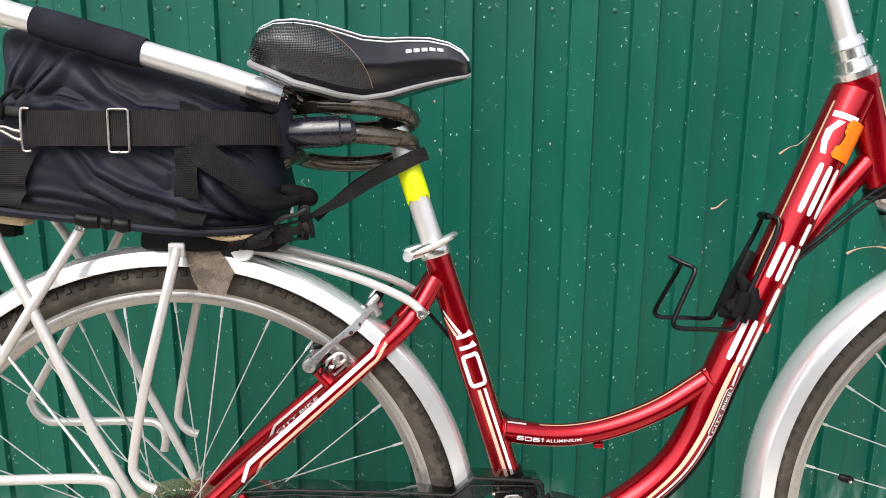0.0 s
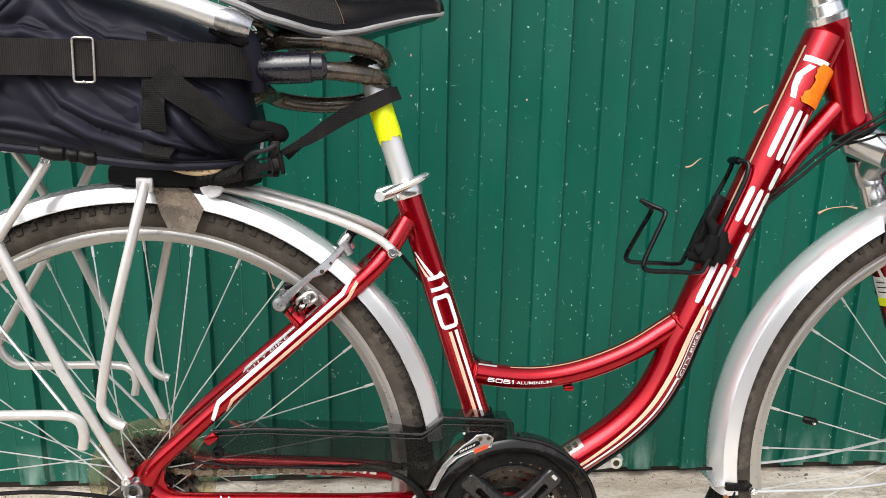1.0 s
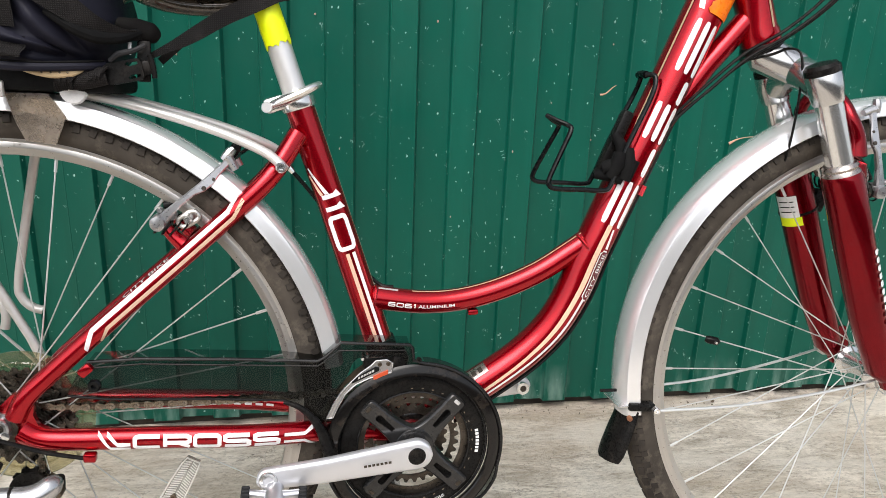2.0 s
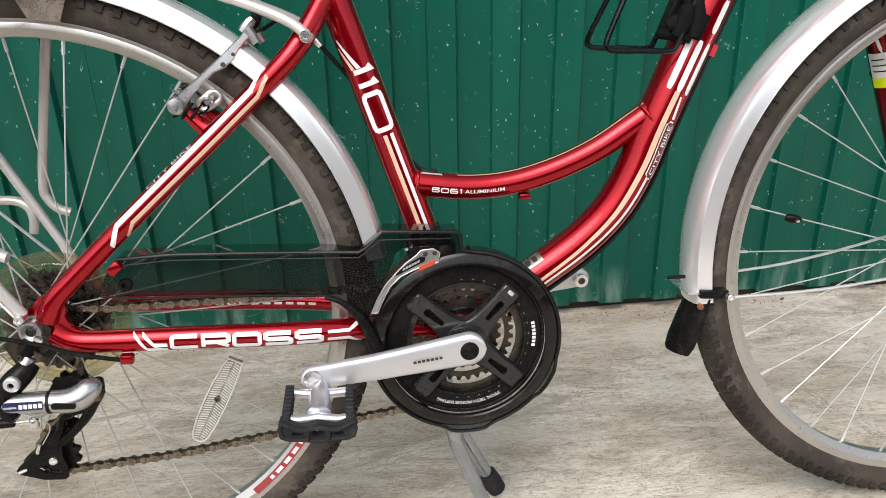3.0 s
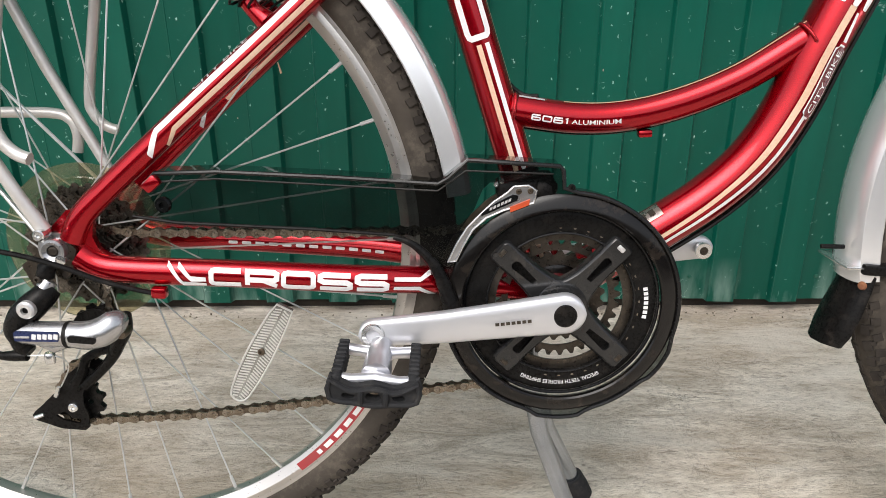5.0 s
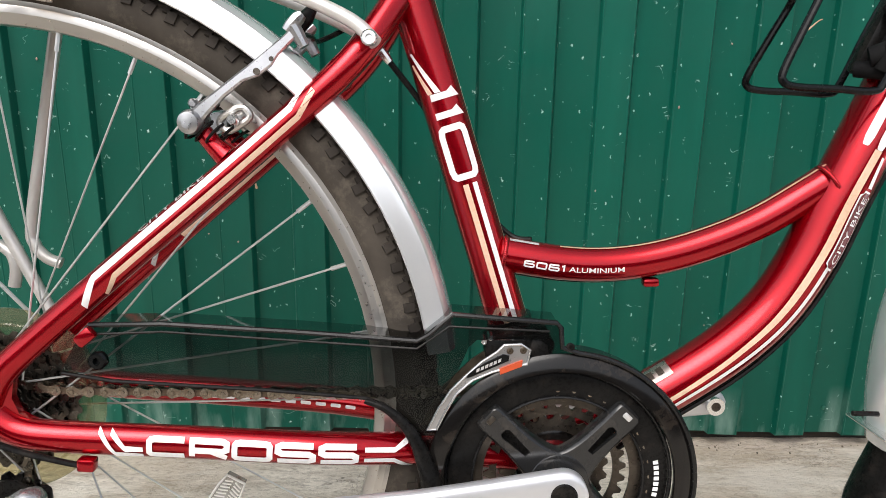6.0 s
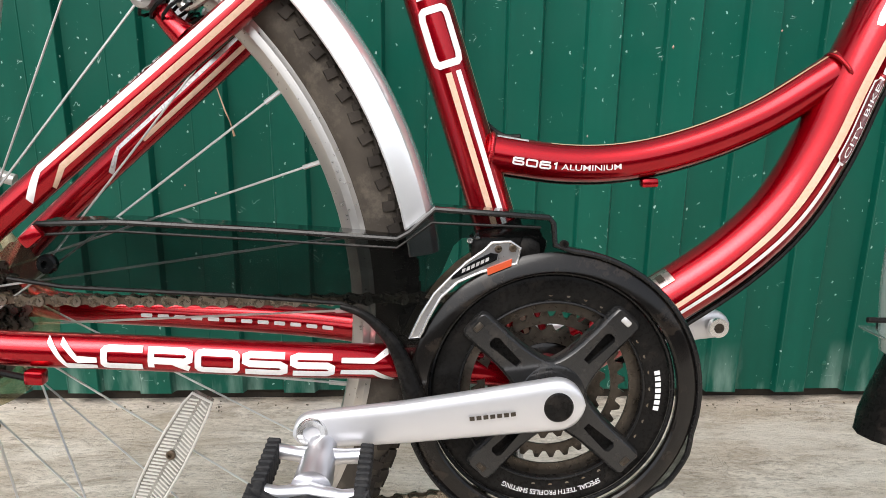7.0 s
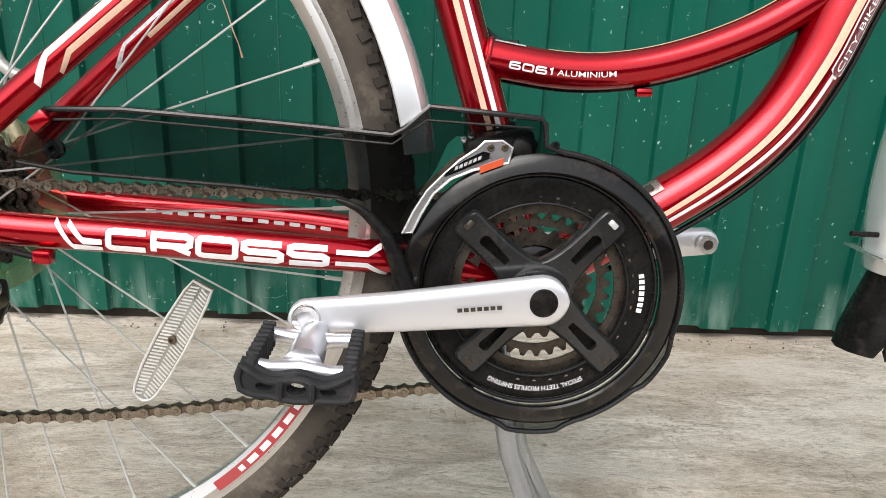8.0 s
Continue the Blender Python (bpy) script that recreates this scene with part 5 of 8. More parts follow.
for p in nodes:
    lathe([(0, -0.0030), (0.0036, -0.0030), (0.0036, 0.0030), (0, 0.0030)], 8, rollers, p)
chain = part("chain", rollers, M["gear"], bicycle, "oily bicycle chain")


def link_mesh(name, y, thick, mat_):
    bm = bmesh.new()
    L = 0.0127
    for s in (-1, 1):
        o = arc((L, 0), 0.0043, -90, 90, 8) + [(L * 0.7, 0.0030), (L / 2, 0.0024), (L * 0.3, 0.0030)] + arc((0, 0), 0.0043, 90, 270, 8) + [(L * 0.3, -0.0030), (L / 2, -0.0024), (L * 0.7, -0.0030)]
        plate(o, s * y - thick / 2, s * y + thick / 2, bm=bm)
        if s < 0:
            for x in (0, L):
                lathe([(0, -y - thick), (0.0016, -y - thick), (0.0019, -y - thick / 2), (0, -y - thick / 2)], 8, bm, (x, 0, 0))
    return mesh_of(name, bm, mat_, 30)


outer, inner = link_mesh("link", 0.0036, 0.0010, M["link"]), link_mesh("link_inner", 0.0024, 0.0010, M["steel"])
for i, (a, b) in enumerate(zip(nodes, nodes[1:])):
    d = b - a
    part("link", inner if i % 2 else outer, None, chain, m=Matrix.Translation(a) @ Matrix.Rotation(-math.atan2(d.z, d.x), 4, "Y"))

# ---- cassette, spoke guard and axle ----
def sprocket(r, y, teeth):
    loop = []
    for k in range(teeth * 4):
        q = r - (0.0035 if k % 4 in (0, 3) else 0.0)
        a = 2 * math.pi * k / (teeth * 4)
        loop.append((COG[0] + q * math.cos(a), COG[1] + q * math.sin(a)))
    return plate(loop, y - 0.0009, y + 0.0009)


cogs = None
for i, (r, t_) in enumerate(((0.0570, 28), (0.0490, 24), (0.0425, 21), (0.0372, 18), (0.0340, 16), (0.0312, 14), (0.0290, 13))):
    ob = part("sprocket" if cogs else "cassette", sprocket(r, -0.0280 - 0.0043 * i, t_), M["cog"], cogs or bicycle, "" if cogs else "oily dark steel sprocket cluster")
    cogs = cogs or ob
part("spacer", lathe([(0, -0.053), (0.0235, -0.053), (0.0235, -0.02), (0, -0.02)], 24, centre=(COG[0], 0, COG[1])), M["gear"], cogs)
guard = lathe([(0.030, -0.0245), (0.068, -0.0260), (0.0715, -0.0270), (0.0750, -0.0265), (0.0750, -0.0252), (0.0715, -0.0256), (0.068, -0.0246), (0.030, -0.0232)], 72, centre=(COG[0], 0, COG[1]), closed=True)
guard = part("spoke_guard", guard, M["clear"], bicycle, "yellowed clear plastic spoke guard disc", angle=40)
part("guard_rib", lathe([(0.060, -0.0268), (0.0614, -0.0278), (0.0628, -0.0268)], 64, centre=(COG[0], 0, COG[1])), M["clear"], guard)
nut = lathe([(0.0050, -0.0780), (0.0085, -0.0800), (0.0108, -0.0795), (0.0115, -0.0775), (0.0115, -0.0690), (0.0050, -0.0690)], 28, centre=REAR, closed=True)
part("axle_end", lathe([(0, -0.0790), (0.0030, -0.0790), (0.0044, -0.0775), (0.0044, -0.0690), (0, -0.0690)], 20, centre=REAR), M["gear"], bicycle, "dark threaded axle end")
part("axle_nut", nut, M["armmetal"], bicycle, "silver rear axle nut")
part("axle_nut", lathe([(0, 0.0845), (0.0045, 0.0845), (0.0045, 0.08), (0.0100, 0.0790), (0.0110, 0.0690), (0, 0.0690)], 26, centre=REAR), M["satin"], bicycle)
for s in (-1, 1):
    part("axle_nut", lathe([(0, s * 0.073), (0.0045, s * 0.073), (0.0045, s * 0.068), (0.0095, s * 0.067), (0.0105, s * 0.054), (0, s * 0.054)], 24, centre=FRONT), M["satin"], bicycle)
part("axle_washer", plate(arc((REAR.x, REAR.z), 0.0155, 0, 360, 24)[:-1], -0.0720, -0.0695), M["armmetal"], bicycle)

# ---- rear derailleur ----
hanger = plate([(0.006, 0.350), (0.010, 0.344), (0.004, 0.324), (-0.002, 0.317), (-0.012, 0.330), (-0.030, 0.308), (-0.039, 0.330), (-0.020, 0.345), (-0.010, 0.352)], -0.0735, -0.0700)
derail = part("rear_derailleur", hanger, M["gear"], bicycle, "silver and black rear derailleur")
part("hanger_block", tube([(-0.010, -0.078, 0.336), (-0.014, -0.080, 0.330), (-0.016, -0.081, 0.322)], [0.0060, 0.0078, 0.0075], 14), M["black"], derail)
part("block_screw", bolt((-0.0185, 0.3225), 0.0030, -0.0905, -0.080), M["gear"], derail)
part("knuckle", tube(smooth_path([(-0.012, -0.080, 0.312), (-0.018, -0.086, 0.306), (-0.026, -0.090, 0.299), (-0.035, -0.092, 0.290), (-0.041, -0.093, 0.279), (-0.040, -0.092, 0.270)], 4), [0.0090, 0.0112, 0.0122, 0.0120, 0.0105, 0.0085], 18), M["black"], derail, "black derailleur knuckle", angle=60)
part("knuckle_collar", tube([(-0.012, -0.082, 0.319), (-0.016, -0.085, 0.313)], [0.0068, 0.0075], 16), M["armmetal"], derail)
part("pivot_bolt", bolt((-0.025, 0.3000), 0.0078, -0.1050, -0.092), M["satin"], derail)
body = tube(smooth_path([(-0.0385, -0.094, 0.2755), (-0.0340, -0.095, 0.2765), (-0.015, -0.0970, 0.2765), (0.007, -0.0975, 0.2760), (0.022, -0.0980, 0.2755), (0.034, -0.0960, 0.2780), (0.043, -0.0910, 0.2840), (0.0475, -0.083, 0.2870)], 4), [0.0070, 0.0098, 0.0108, 0.0112, 0.0125, 0.0130, 0.0118, 0.0060], 22, squash=1.0)
body = part("parallelogram", body, M["derailmetal"], derail, "bright silver derailleur body", angle=60)
part("body_foot", tube([(-0.020, -0.096, 0.268), (-0.008, -0.097, 0.265), (0.004, -0.097, 0.268)], [0.004, 0.006, 0.004], 12), M["derailmetal"], body)
part("band", tube([(0.0045, -0.0976, 0.2760), (0.0075, -0.0976, 0.2760)], 0.0118, 22), M["black"], body)
part("stripe", plate(rounded(-0.0115, -0.0030, 0.0115, 0.0030, 0.0022, 4), -0.1115, -0.1095), M["black"], body, "black stripe", pose(0.0225, 0, 0.2765, 0, 5, 0))
part("mark_plate", plate(rounded(-0.0185, -0.0042, 0.0185, 0.0042, 0.0010, 3), -0.1090, -0.1065), M["blue"], body, "dark blue mark plate", pose(-0.0165, 0, 0.2785, 0, 1, 0))
for i in range(5):
    part("mark", box((0.0034, 0.0010, 0.0044), pose(-0.0180 + i * 0.0046, -0.1093, 0.2787, 0, 12, 0)), M["white"], body, "white bar of a mark")
part("mark", box((0.0120, 0.0010, 0.0016), pose(-0.0280, -0.1093, 0.2785)), M["grey"], body)
part("arm_rivet", lathe([(0, -0.095), (0.004, -0.0945), (0.005, -0.092), (0.005, -0.080), (0, -0.080)], 16, centre=(0.0480, 0, 0.2740)), M["steel"], derail)
part("lower_knuckle", tube(smooth_path([(-0.040, -0.092, 0.272), (-0.037, -0.093, 0.263), (-0.032, -0.094, 0.258)], 3), [0.0095, 0.0085, 0.0060], 14), M["black"], derail)
part("adjuster", lathe([(0, -0.005), (0.0040, -0.005), (0.0046, -0.003), (0.0046, 0.003), (0.0036, 0.005), (0, 0.005)], 14), M["chrome"], derail, "silver barrel adjuster", pose(-0.0155, -0.095, 0.2530, 90, 0, 0))
part("cable_boot", tube(smooth_path([(-0.062, -0.096, 0.2585), (-0.056, -0.096, 0.2555), (-0.045, -0.096, 0.2555), (-0.034, -0.096, 0.2555)], 3), [0.0026, 0.0036, 0.0050, 0.0046], 12), M["black"], derail, "black cable boot")
part("bare_cable", tube(smooth_path([(-0.034, -0.096, 0.2555), (-0.010, -0.094, 0.2540), (-0.006, -0.085, 0.240), (-0.024, -0.070, 0.213)], 4), 0.0007, 6), M["spoke"], derail)
part("cable_end", tube([(-0.0300, -0.064, 0.2090), (-0.0345, -0.063, 0.1990)], [0.0018, 0.0022], 8), M["chrome"], derail)
part("cage_arm", tube(smooth_path([(0.0470, -0.080, 0.2870), (0.0440, -0.076, 0.272), (0.034, -0.070, 0.256), (0.026, -0.066, 0.242), (0.012, -0.062, 0.226), (-0.008, -0.060, 0.208)], 4), [0.0060, 0.0068, 0.0064, 0.0052, 0.0046, 0.0050], 12), M["black"], derail, angle=60)
part("cage_link", tube(smooth_path([(0.030, -0.066, 0.250), (0.012, -0.062, 0.244), (-0.002, -0.060, 0.236), (-0.008, -0.060, 0.222), (-0.018, -0.059, 0.206)], 4), [0.0050, 0.0040, 0.0042, 0.0050, 0.0060], 10), M["black"], derail)
cage = [(0.004, 0.222), (-0.006, 0.212), (-0.011, 0.200), (-0.012, 0.190), (-0.009, 0.176), (-0.010, 0.164), (-0.014, 0.161), (-0.036, 0.163), (-0.059, 0.172), (-0.062, 0.177), (-0.059, 0.181), (-0.046, 0.192), (-0.036, 0.202), (-0.022, 0.220), (-0.008, 0.230)]
window_ = [(-0.031, 0.181), (-0.024, 0.174), (-0.016, 0.173), (-0.018, 0.168), (-0.034, 0.172), (-0.040, 0.177)]
for ya, yb in ((-0.0590, -0.0565), (-0.0400, -0.0375)):
    part("cage_plate", plate(cage, ya, yb, [window_[::-1]]), M["black"], derail, angle=30)
part("cage_pin", tube([(-0.0575, -0.062, 0.1765), (-0.0490, -0.062, 0.1795)], [0.0022, 0.0018], 8), M["chrome"], derail)


def pulley(c, r, n):
    loop = []
    for k in range(n * 4):
        q = r - (0.0042 if k % 4 in (0, 3) else 0)
        a = 2 * math.pi * k / (n * 4)
        loop.append((c[0] + q * math.cos(a), c[1] + q * math.sin(a)))
    holes = [[(c[0] + 0.0115 * math.cos(b) + 0.0028 * math.cos(-a), c[1] + 0.0115 * math.sin(b) + 0.0028 * math.sin(-a)) for a in (2 * math.pi * k / 8 for k in range(8))] for b in (2 * math.pi * j / 5 for j in range(5))]
    return plate(loop, -0.0500, -0.0440, holes)


for c, ro in ((JOCK, 0.0245), (IDLE, 0.0235)):
    w = part("pulley", pulley(c, ro, 11), M["black"], derail, "black toothed pulley")
    part("pulley_bolt", bolt((c[0] - 0.001, c[1] - 0.001), 0.0046, -0.0620, -0.0500), M["chrome"], w)
part("idle_cover", plate(arc((IDLE[0], IDLE[1]), 0.0215, 20, 200, 12) + [(-0.012, 0.252), (0.024, 0.256)], -0.0590, -0.0560), M["black"], derail)
part("gear_cable", tube(smooth_path([(-0.210, -0.10, 0.352), (-0.12, -0.098, 0.357), (-0.050, -0.094, 0.350), (-0.004, -0.088, 0.336), (0.035, -0.082, 0.318), (0.070, -0.077, 0.3065), (0.078, -0.076, 0.3055)], 6), 0.0024, 8), M["black"], bicycle, "black gear cable")
part("gear_cable", tube(smooth_path([(-0.200, -0.10, 0.330), (-0.16, -0.099, 0.292), (-0.11, -0.097, 0.270), (-0.078, -0.096, 0.2620), (-0.058, -0.096, 0.2565)], 5), 0.0024, 8), M["black"], bicycle, "black gear cable")

# ---- front derailleur ----
fd = [(0.3297, 0.3281), (0.3364, 0.3287), (0.3430, 0.3430), (0.3513, 0.3576), (0.3632, 0.3684), (0.3781, 0.3751), (0.3930, 0.3791), (0.4034, 0.3812), (0.4058, 0.3922), (0.3986, 0.3967), (0.3861, 0.3958), (0.3808, 0.3904), (0.3690, 0.3822), (0.3572, 0.3708), (0.3468, 0.3598), (0.3378, 0.3452)]
fdo = part("front_derailleur", plate(fd, -0.0600, -0.0572), M["armmetal"], bicycle, "silver front derailleur with an orange mark")
part("cage_edge", tube([(x, -0.0600, z) for x, z in fd], 0.0011, 8, closed=True), M["derailmetal"], fdo)
part("cage_back", plate([(x - 0.006, z - 0.002) for x, z in fd], -0.0460, -0.0440), M["steel"], fdo)
part("orange_mark", plate([(0.3835, 0.3735), (0.3995, 0.3800), (0.4000, 0.3848), (0.3828, 0.3780)], -0.0622, -0.0600), M["ored"], fdo, "orange-red plastic mark")
label_ = part("mark_plate", plate([(0.3585, 0.3700), (0.3640, 0.3722), (0.3895, 0.3840), (0.3902, 0.3880), (0.3853, 0.3890), (0.3720, 0.3822), (0.3596, 0.3733)], -0.0614, -0.0600), M["blackgloss"], fdo, "glossy black label plate with a pale mark")
for k in range(6):
    x = 0.3655 + 0.0032 * k
    part("mark", plate([(x, 0.3749 + 0.00150 * k), (x + 0.0023, 0.3760 + 0.00150 * k), (x + 0.0027, 0.3786 + 0.00150 * k), (x + 0.0004, 0.3775 + 0.00150 * k)], -0.0619, -0.0614), M["grey"], label_)
for p in ((0.3905, 0.3915), (0.4005, 0.3920)):
    part("cage_pin", bolt(p, 0.0026, -0.0618, -0.0590), M["steel"], fdo)
part("clamp_body", box((0.052, 0.030, 0.020), pose(0.398, -0.036, 0.391, 0, -8, 0), 0.005), M["black"], fdo)
part("clamp_body", box((0.020, 0.028, 0.026), pose(0.414, -0.040, 0.387, 0, 15, 0), 0.005), M["black"], fdo)
part("clamp_band", lathe([(0.0165, -0.007), (0.0185, -0.007), (0.0185, 0.007), (0.0165, 0.007)], 28, closed=True), M["black"], fdo, "", pose(0.397, 0, 0.395) @ ((SEAT[1] - SEAT[0]).to_track_quat("Y", "Z").to_matrix().to_4x4()))
for p in ((0.3715, 0.396), (0.3765, 0.399)):
    part("limit_screw", bolt(p, 0.0022, -0.054, -0.040), M["chrome"], fdo)

# ---- centre stand ----
stand = part("stand_plate", box((0.050, 0.050, 0.012), pose(0.398, 0, 0.262), 0.003), M["satin"], bicycle, "silver two-legged centre stand")
part("stand_leg", tube([(0.402, -0.018, 0.258), (0.412, -0.018, 0.190), (0.422, -0.018, 0.135), (0.446, -0.026, 0.070), (0.468, -0.034, 0.014)], [0.0105, 0.0098, 0.0092, 0.0086, 0.0084], 18), M["standmetal"], stand, "scuffed grey metal stand leg")
part("stand_leg", tube([(0.402, 0.018, 0.255), (0.416, 0.026, 0.190), (0.438, 0.042, 0.105), (0.474, 0.060, 0.026)], [0.0105, 0.0098, 0.0092, 0.0090], 18), M["standmetal"], stand, "scuffed grey metal stand leg")
part("stand_foot", tube([(0.471, 0.059, 0.032), (0.478, 0.061, 0.018), (0.486, 0.063, 0.004)], [0.0130, 0.0140, 0.0125], 18), M["rubber"], stand, "black rubber stand foot")
part("stand_foot", tube([(0.462, -0.032, 0.030), (0.469, -0.0345, 0.012), (0.474, -0.036, 0.001)], [0.0130, 0.0140, 0.0125], 18), M["rubber"], stand, "black rubber stand foot")

# ---- rear rack ----
rails = smooth_path([(0.105, -0.045, 0.692), (0.060, -0.058, 0.710), (0.000, -0.060, 0.7225), (-0.120, -0.060, 0.7360), (-0.190, -0.060, 0.7430), (-0.222, -0.052, 0.7440), (-0.230, 0, 0.745),
                     (-0.222, 0.052, 0.7440), (-0.190, 0.060, 0.7430), (-0.120, 0.060, 0.7360), (0.000, 0.060, 0.7225), (0.060, 0.058, 0.710), (0.105, 0.045, 0.692)], 5)
rack = part("rack", tube(rails, 0.0046, 10, side=Vector((0, 0, 1))), M["rack"], bicycle, "silver tubular luggage rack")
for x in (-0.19, -0.13, -0.06, 0.04):
    z = 0.716 - 0.1 * min(x, 0.05) + (0.0 if x < 0.03 else -0.004)
    part("crossbar", rod((x, -0.06, z), (x, 0.06, z), 0.0042, 8), M["rack"], rack)
for s in (-1, 1):
    y = s * 0.085
    e = s * 0.068
    a = [(-0.181, e, 0.728), (-0.165, s * 0.078, 0.697), (-0.133, y, 0.632), (-0.074, y, 0.489), (-0.026, s * 0.082, 0.392), (-0.012, s * 0.078, 0.363)]
    part("strut", tube(a, [0.0054, 0.0059, 0.0060, 0.0059, 0.0054, 0.0064], 12), M["rack"], rack, "silver tubular rack strut")
    part("bolt", bolt((-0.012, 0.361), 0.0050, -0.090, -0.076) if s < 0 else lathe([(0, 0.09), (0.005, 0.09), (0.005, 0.076), (0, 0.076)], 16, centre=(-0.012, 0, 0.361)), M["chrome"], rack)
    part("bolt", bolt((-0.181, 0.728), 0.0052, s * 0.068 - 0.009, s * 0.068), M["chrome"], rack)
    part("bolt", bolt((-0.082, 0.718), 0.0055, s * 0.068 - 0.009, s * 0.068), M["chrome"], rack)
    b = smooth_path([(-0.082, e, 0.719), (-0.100, s * 0.074, 0.688), (-0.138, s * 0.088, 0.623), (-0.218, s * 0.092, 0.492), (-0.2255, s * 0.092, 0.466), (-0.2080, s * 0.092, 0.4455), (-0.180, s * 0.092, 0.443), (-0.085, s * 0.092, 0.4425), (-0.060, s * 0.090, 0.436), (-0.0535, s * 0.089, 0.420), (-0.056, s * 0.088, 0.402)], 5)
    part("side_loop", tube(b, 0.0056, 12), M["rack"], rack, "silver bent side loop")
    c = smooth_path([(0.018, e, 0.694), (0.008, s * 0.076, 0.650), (-0.018, y, 0.543), (-0.034, y, 0.462), (-0.032, y, 0.442), (-0.022, y, 0.430), (-0.010, s * 0.086, 0.425)], 5)
    part("strut", tube(c, [0.0060, 0.0056, 0.0054, 0.0054, 0.0054], 12), M["rack"], rack)
    part("strut_head", box((0.018, 0.006, 0.016), pose(0.0175, s * 0.068, 0.692), 0.002), M["rack"], rack)
    f = smooth_path([(0.290, s * 0.058, 0.613), (0.272, s * 0.050, 0.629), (0.230, s * 0.042, 0.648), (0.179, s * 0.036, 0.665), (0.125, s * 0.032, 0.680), (0.070, s * 0.030, 0.692), (0.03, s * 0.030, 0.705)], 5)
    part("front_stay", tube(f, 0.0052, 12), M["rack"], rack, "bright curved rack stay")
    part("stay_bolt", bolt((0.286, 0.616), 0.0058, s * 0.058 - 0.0080, s * 0.058 + 0.002), M["chrome"], rack)
part("tail_reflector", box((0.012, 0.060, 0.036), pose(-0.240, 0, 0.722, 0, 8, 0), 0.004), M["darkred"], bicycle, "red plastic tail reflector")
part("reflector_bracket", box((0.040, 0.024, 0.030), pose(-0.202, 0, 0.716, 0, 0, 0), 0.003), M["black"], bicycle, "black bracket under the rack")
part("flap", plate([(0.020, 0.688), (0.060, 0.688), (0.075, 0.664), (0.064, 0.637), (0.036, 0.641), (0.028, 0.659)], -0.0510, -0.0495), M["flap"], rear_guard, "translucent worn plastic flap", Matrix.Translation(-REAR_WHEEL))
part("guard_bracket", box((0.010, 0.060, 0.022), pose(-0.226, 0, 0.628, 0, -40, 0), 0.002), M["black"], bicycle)
part("guard_nut", bolt((-0.217, 0.612), 0.0050, -0.044, -0.030, socket=False), M["chrome"], bicycle)
for s in (-1, 1):
    part("guard_stay", tube([(-0.217, s * 0.036, 0.612), (-0.100, s * 0.060, 0.462), (-0.013, s * 0.078, 0.352)], 0.0019, 8), M["spoke"], bicycle)

# ---- seat clamp, saddle, tape ----
P0 = POST[0]
ax = (POST[1] - POST[0]).normalized()
clamp = tube([P0 - ax * 0.006, P0 - ax * 0.004, P0 + ax * 0.009, P0 + ax * 0.011], [0.0190, 0.0198, 0.0198, 0.0186], 30)
clamp = part("seat_clamp", clamp, M["chrome"], bicycle, "polished quick-release seat clamp")
part("clamp_ear", box((0.024, 0.020, 0.017), Matrix.Translation((0.279, -0.004, 0.680)) @ pose(0, 0, 0, 0, -18, 0), 0.004), M["chrome"], clamp)
lever = smooth_path([(0.272, -0.016, 0.677), (0.285, -0.0225, 0.683), (0.303, -0.0245, 0.691), (0.318, -0.0200, 0.698), (0.327, -0.010, 0.702)], 5)
part("lever", tube(lever, [0.0060, 0.0065, 0.0068, 0.0060, 0.0050], 12, squash=0.8), M["chrome"], clamp, "polished quick-release lever")
part("clamp_bolt", lathe([(0, -0.030), (0.0055, -0.030), (0.0062, -0.027), (0.0062, -0.012), (0, -0.012)], 16, centre=(0.271, 0, 0.677)), M["satin"], clamp)


def tape_ring(z0, z1, r, mat_, jag=0.0):
    bm, n = bmesh.new(), 30
    a = P0 + ax * z0
    b = P0 + ax * z1
    fr = frames([a, b])[0]
    rnd = random.Random(3)
    rows = []
    for f in (0.0, 0.35, 0.7, 1.0):
        row = []
        for k in range(n):
            th = 2 * math.pi * k / n
            e = rnd.uniform(-jag, jag) if f in (0.0, 1.0) else 0
            q = r + 0.0006 * noise.noise((k * 0.9, f * 4, 2))
            row.append(bm.verts.new(a.lerp(b, f) + ax * e + q * (math.cos(th) * fr[1] + math.sin(th) * fr[2])))
        rows.append(row)
    for A, B in zip(rows, rows[1:]):
        for k in range(n):
            bm.faces.new((A[k], A[(k + 1) % n], B[(k + 1) % n], B[k]))
    return bm


part("post_tape", tape_ring(0.066, 0.108, 0.0146, None, 0.004), M["yellow"], seat_post, "torn fluorescent yellow tape")

XS = [0.084, 0.090, 0.100, 0.118, 0.140, 0.165, 0.190, 0.217, 0.245, 0.270, 0.295, 0.318, 0.334, 0.343, 0.3465]
TOPZ = [0.918, 0.934, 0.945, 0.953, 0.955, 0.952, 0.946, 0.939, 0.938, 0.940, 0.940, 0.935, 0.926, 0.915, 0.905]
LOWZ = [0.905, 0.898, 0.892, 0.884, 0.873, 0.867, 0.861, 0.859, 0.865, 0.873, 0.880, 0.886, 0.890, 0.893, 0.898]
HALF = [0.040, 0.058, 0.072, 0.082, 0.085, 0.082, 0.073, 0.059, 0.044, 0.034, 0.028, 0.025, 0.021, 0.014, 0.006]


SADDLE_AT = Vector((0.011, 0, -0.007))


